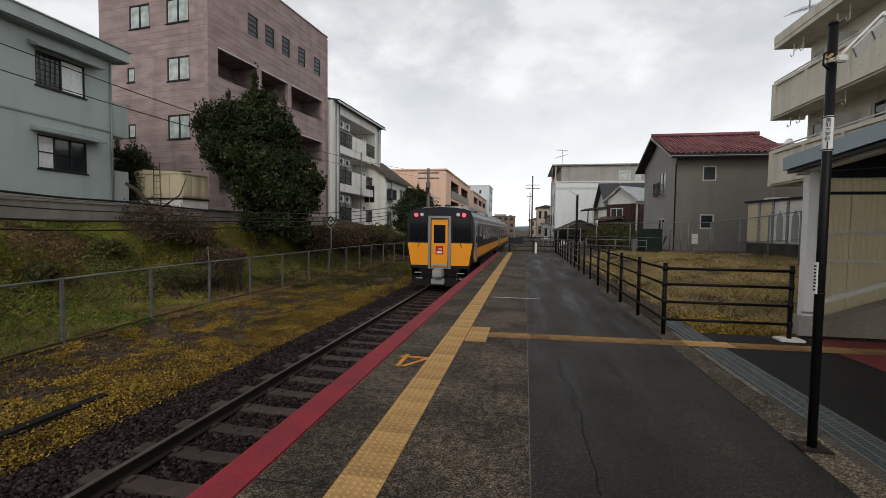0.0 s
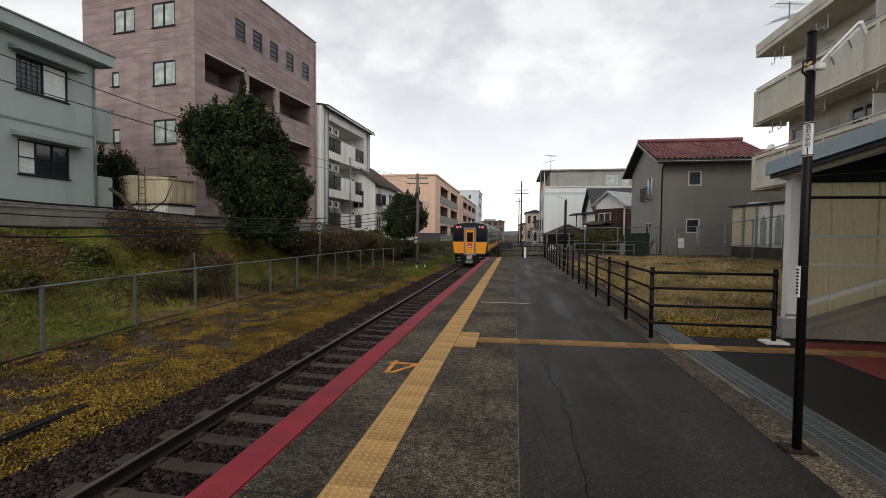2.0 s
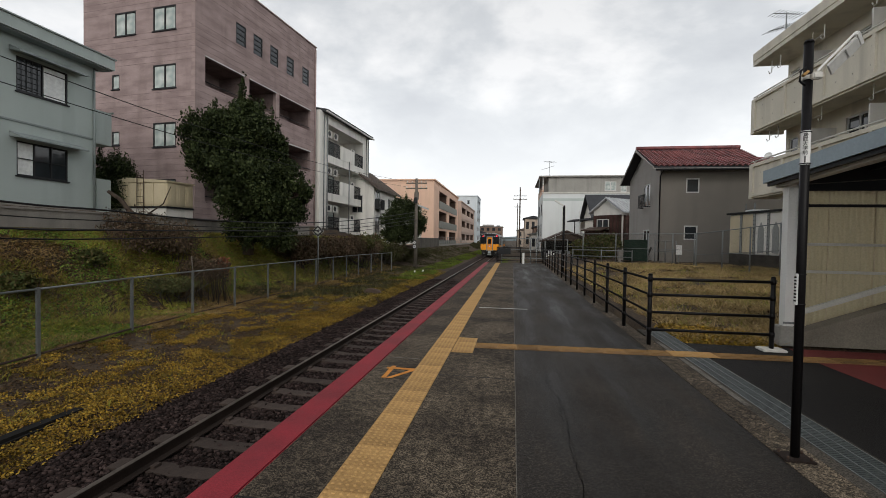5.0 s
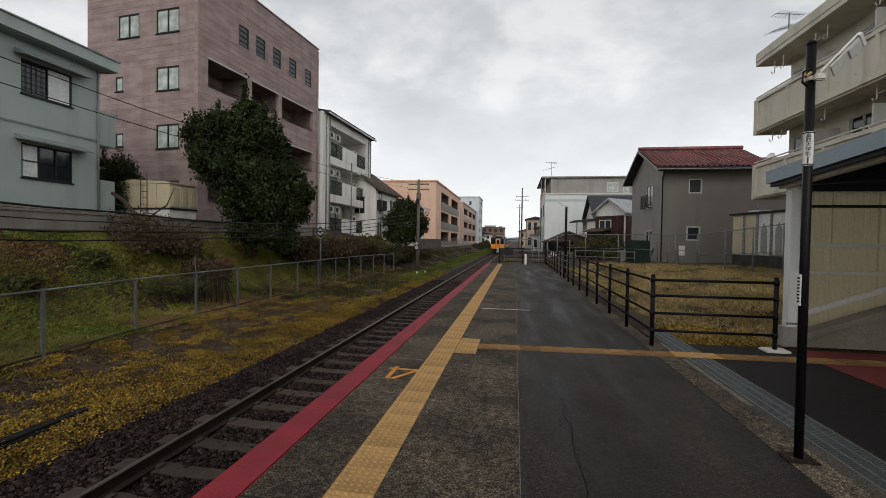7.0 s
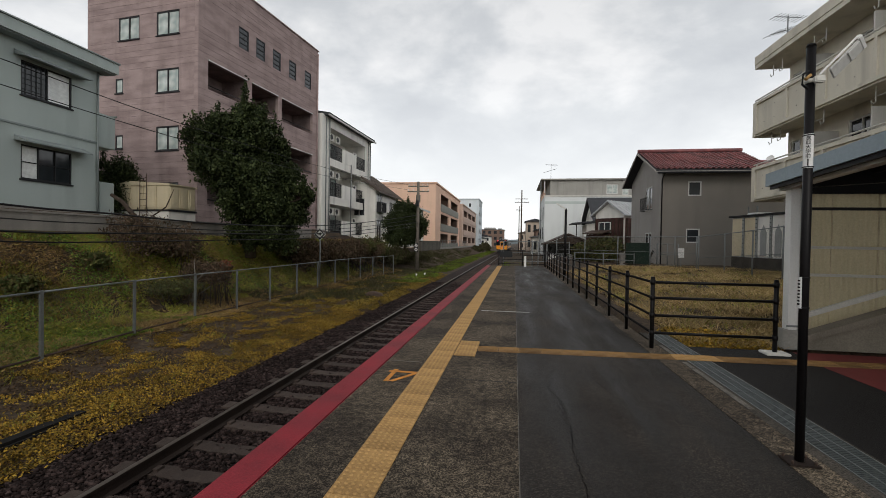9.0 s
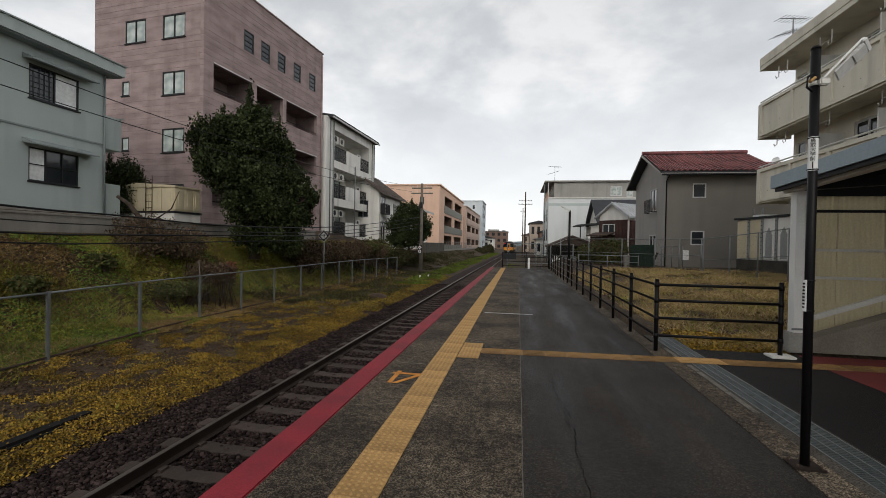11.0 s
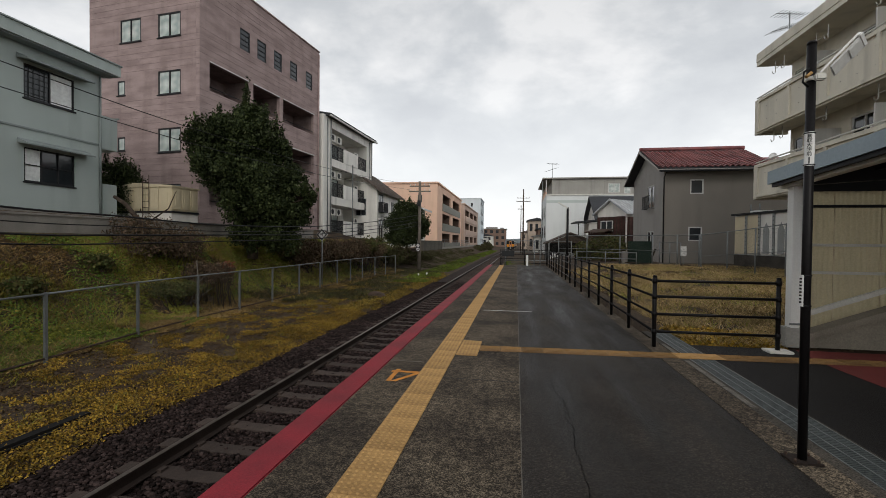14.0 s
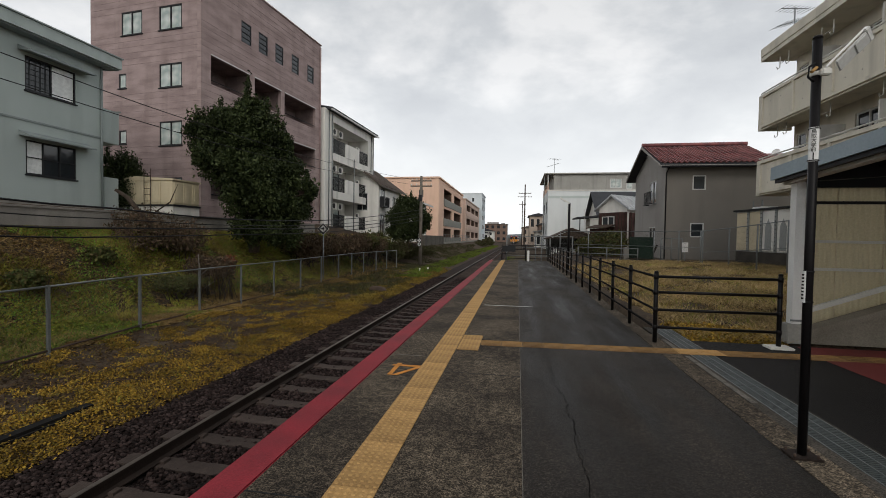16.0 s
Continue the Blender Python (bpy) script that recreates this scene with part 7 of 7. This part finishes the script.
for k in range(13):
    part("roof_seam", tube([(3.38, -0.3 + k * 0.47, 4.27), (1.5, -0.3 + k * 0.47, 5.57)], 0.025, sides=5), "frame_light", hs)
part("lean_to", B((-0.2, 1.6, -1.0, -0.22, 0, 2.5)), "redboard", hs, "rust brown timber lean to")
part("boarding", B((3.01, 3.16, 0.2, 2.5, 0, 3.9), (3.01, 3.16, 3.9, 5.2, 0, 3.9)), "redboard", hs, "red brown boarded wall")
for k in range(5):
    part("batten", B((3.16, 3.21, 0.25 + k * 0.5, 0.32 + k * 0.5, 0.1, 3.85)), "bark", hs)
part("awning", prism([(-1.4, 2.5), (-0.2, 2.8), (-0.2, 2.88), (-1.4, 2.58)], -0.3, 1.9, axis="x"), "rail", hs)
an = empty("annex", pose(6.2, 46, 0), "small pale flat roofed annex with a satellite dish", "shed")
part("wall", B((1.0, 2.7, 0, 3, 0, 3.6)), "cream", an)
part("roof", prism([(-0.35, 3.62), (2.8, 3.9), (2.8, 4.05), (-0.35, 3.75)], -0.4, 3.3), "roof_dark", an)
part("post", tube([(0.0, 0, 0), (0.0, 0, 3.6)], 0.05), "frame_dark", an)
part("post", tube([(0.45, 0, 0), (0.45, 0, 4.6)], 0.05), "frame_light", an)
part("satellite_dish", tube([(1.0, -0.25, 2.5), (1.0, -0.2, 2.5)], 0.28, sides=18), "sign_white", an)
sh = empty("shelter", pose(3.0, 43, -0.3), "low gabled shelter with a brown roof and open sides", "shelter")
part("roof", prism([(-0.2, 1.75), (2.1, 2.75), (4.6, 1.85), (4.6, 1.97), (2.1, 2.90), (-0.2, 1.87)], 0, 5), "rail", sh)
part("gable", prism([(0.1, 1.85), (2.1, 2.72), (4.3, 1.92)], 0.15, 0.22), "bark", sh)
for x in (0.1, 4.2):
    for y in (0.2, 4.8):
        part("post", B((x - 0.06, x + 0.06, y - 0.06, y + 0.06, -0.3, 1.9)), "steel", sh)
# the shade at the back of the shelter is in this near-black colour
part("back_wall", B((0, 4.4, 4.85, 4.95, -0.3, 1.9)), "dark", sh)
for i, x in enumerate((0.7, 1.6, 2.5, 3.3)):
    c = obj("covered_goods", B((-0.35, 0.35, -0.8, 0.8, 0, 0.9), bevel=0.2), ("sign_white", "steel", "grey_panel", "sign_white")[i])
    c.matrix_world = pose(3.0 + x, 44.5, -0.35, 0, 0, i * 9)
    tagged(c, "pale covered bundle stored under the shelter", "bundle", "stored bundles")


def far_block(x, y, z, w, d, h, material, label, rows, cols, roof="roof_dark", flat=False):
    b = empty("building", pose(x, y, z), label, "building")
    holes = []
    for r in range(rows):
        for c in range(cols):
            x0 = (c + 0.25) * w / cols
            holes.append((x0, x0 + 0.5 * w / cols, (r + 0.3) * h / rows, (r + 0.8) * h / rows))
    wall("wall", material, b, pose(0, 0, 0), w, h, holes, 0.2)
    # added sheet, its near-black stands in for unlit rooms
    part("dark_backing", B((0.2, w - 0.2, 0.6, 0.7, 0, h)), "dark", b)
    for q in holes:
        window(b, pose(q[0], 0.06, q[2]), q[1] - q[0], q[3] - q[2], "frame_dark", "glass", 2, 0, 0.12, sill=False)
    sh_ = [(1 + i * 3.2, 2.6 + i * 3.2, (r + 0.3) * h / rows, (r + 0.8) * h / rows) for r in range(rows) for i in range(int((d - 1) // 3.2))]
    m = pose(w, 0.201, 0, 0, 0, 90) if x < 0 else pose(0, d - 0.201, 0, 0, 0, -90)
    wall("wall", material, b, m, d - 0.402, h, sh_, 0.2)
    part("wall", B((0, w, d - 0.2, d, 0, h)), material, b)
    rise = 0.15 if flat else min(1.6, w * 0.18)
    part("roof", prism([(-0.4, h), (w + 0.4, h), (w + 0.4, h + 0.12), (w / 2, h + rise), (-0.4, h + 0.12)], -0.4, d + 0.4), roof, b)
    if flat:
        part("roof_house", B((w * 0.12, w * 0.62, 1, 6, h + 0.1, h + 1.0), bevel=0.05), "house_side", b)
        part("roof_house", B((w * 0.74, w * 0.9, 2, 5, h + 0.1, h + 0.7), bevel=0.05), "grey_panel", b)
    return b


far_block(-16.5, 172, -0.5, 7.0, 12, 4.5, "white", "pale low house beside the far track", 2, 3)
far_block(-15.5, 205, -0.5, 10.5, 14, 8.3, "brick_brown", "brown three storey block far down the line", 3, 4, flat=True)
far_block(-14, 158, -0.5, 3.5, 9, 3.6, "cream", "small pale house by the far track", 1, 2)
far_block(2.9, 112, -0.5, 4.2, 10, 7.6, "tan", "brown house beyond the platform end", 2, 3)
far_block(4.6, 98, -0.5, 6, 9, 5.0, "brick_brown", "tan two storey house beyond the platform end", 2, 3)
far_block(5.0, 76, -0.5, 8, 9, 6.0, "apt", "weathered grey house behind the pale building", 2, 3)
far_block(1.4, 140, -0.5, 5, 10, 5.2, "tan", "tan house far along the line", 2, 3, "roof_brown")
far_block(3.2, 82, -0.5, 2.2, 6, 3.2, "white", "small white house by the platform end", 1, 2, "steel")
far_block(22, 62, 0, 14, 12, 8, "cream", "pale block beyond the houses", 3, 4)
far_block(-34, 60, 0.5, 14, 14, 9, "cream", "pale block behind the tracks", 3, 4)


def antenna(m, s, label):
    a = empty("tv_antenna", m, label, "antenna")
    part("mast", tube([(0, 0, 0), (0, 0, s)], 0.025), "steel", a)
    part("boom", tube([(-s * 0.45, 0, s * 0.92), (s * 0.45, 0, s * 1.0)], 0.018), "steel", a)
    for i in range(8):
        x = -s * 0.42 + i * s * 0.12
        part("element", tube([(x, -0.3, s * 0.925 + i * 0.004), (x, 0.3, s * 0.925 + i * 0.004)], 0.010, sides=5), "steel", a)
    part("boom", tube([(-s * 0.5, 0.1, s * 0.45), (s * 0.4, 0.1, s * 0.75)], 0.018), "steel", a)
    for i in range(6):
        x = -s * 0.45 + i * s * 0.16
        part("element", tube([(x, -0.35, s * (0.467 + i * 0.053)), (x, 0.5, s * (0.467 + i * 0.053))], 0.010, sides=5), "steel", a)


antenna(pose(11.2, 20.6, 9.84, 0, 0, 20), 1.5, "grey television antenna on the apartment roof")
antenna(pose(4.8, 62, 10.3, 0, 0, 40), 2.3, "thin television antenna on the pale building")
dsh = empty("satellite_dish", pose(14.3, 27.6, 6.3), "small white satellite dish on the red roof", "satellite dish")
part("mast", tube([(0, 0, -0.6), (0, 0, 0.2)], 0.03), "steel", dsh)
bm = bmesh.new()
bmesh.ops.create_uvsphere(bm, u_segments=20, v_segments=10, radius=0.2, matrix=Matrix.Diagonal((1, 1, 0.25, 1)))
bmesh.ops.delete(bm, geom=[v for v in bm.verts if v.co.z > 0.02], context="VERTS")
bmesh.ops.solidify(bm, geom=bm.faces[:], thickness=0.01)
d = part("reflector", bm, "sign_white", dsh)
d.matrix_basis = pose(0, 0, 0.35, 60, 0, -50)

hv, hf = [], []
for i in range(61):
    x = -900 + i * 30
    hv += [(x, 1400, -5), (x, 1400 + 30, 16 + 9 * noise.noise((i * 0.16, 0, 3)) + 3 * noise.noise((i * 0.6, 1, 3)))]
    if i:
        n = len(hv)
        hf.append((n - 4, n - 2, n - 1, n - 3))
hill = raw("backdrop", hv, hf, "hill")
tagged(hill, "low wooded hills on the horizon", "hills", kind="structure")


def motions():
    ys = [(0, 17.1), (0.5, 20.8), (1, 24.8), (1.5, 28.9), (2, 33.2), (2.5, 37.7), (3, 42.5), (3.5, 47.6), (4, 53.0), (5, 63), (6.5, 77.8), (7.5, 88), (9, 103.5), (11.5, 129), (14, 154.5), (16, 176)]
    walk(train, [(t, pose(TRACK + bend(y), y, RAIL_Z, 0, 0, -math.degrees(math.atan(1.8e-4 * max(0, y - 35))))) for t, y in ys])


motions()
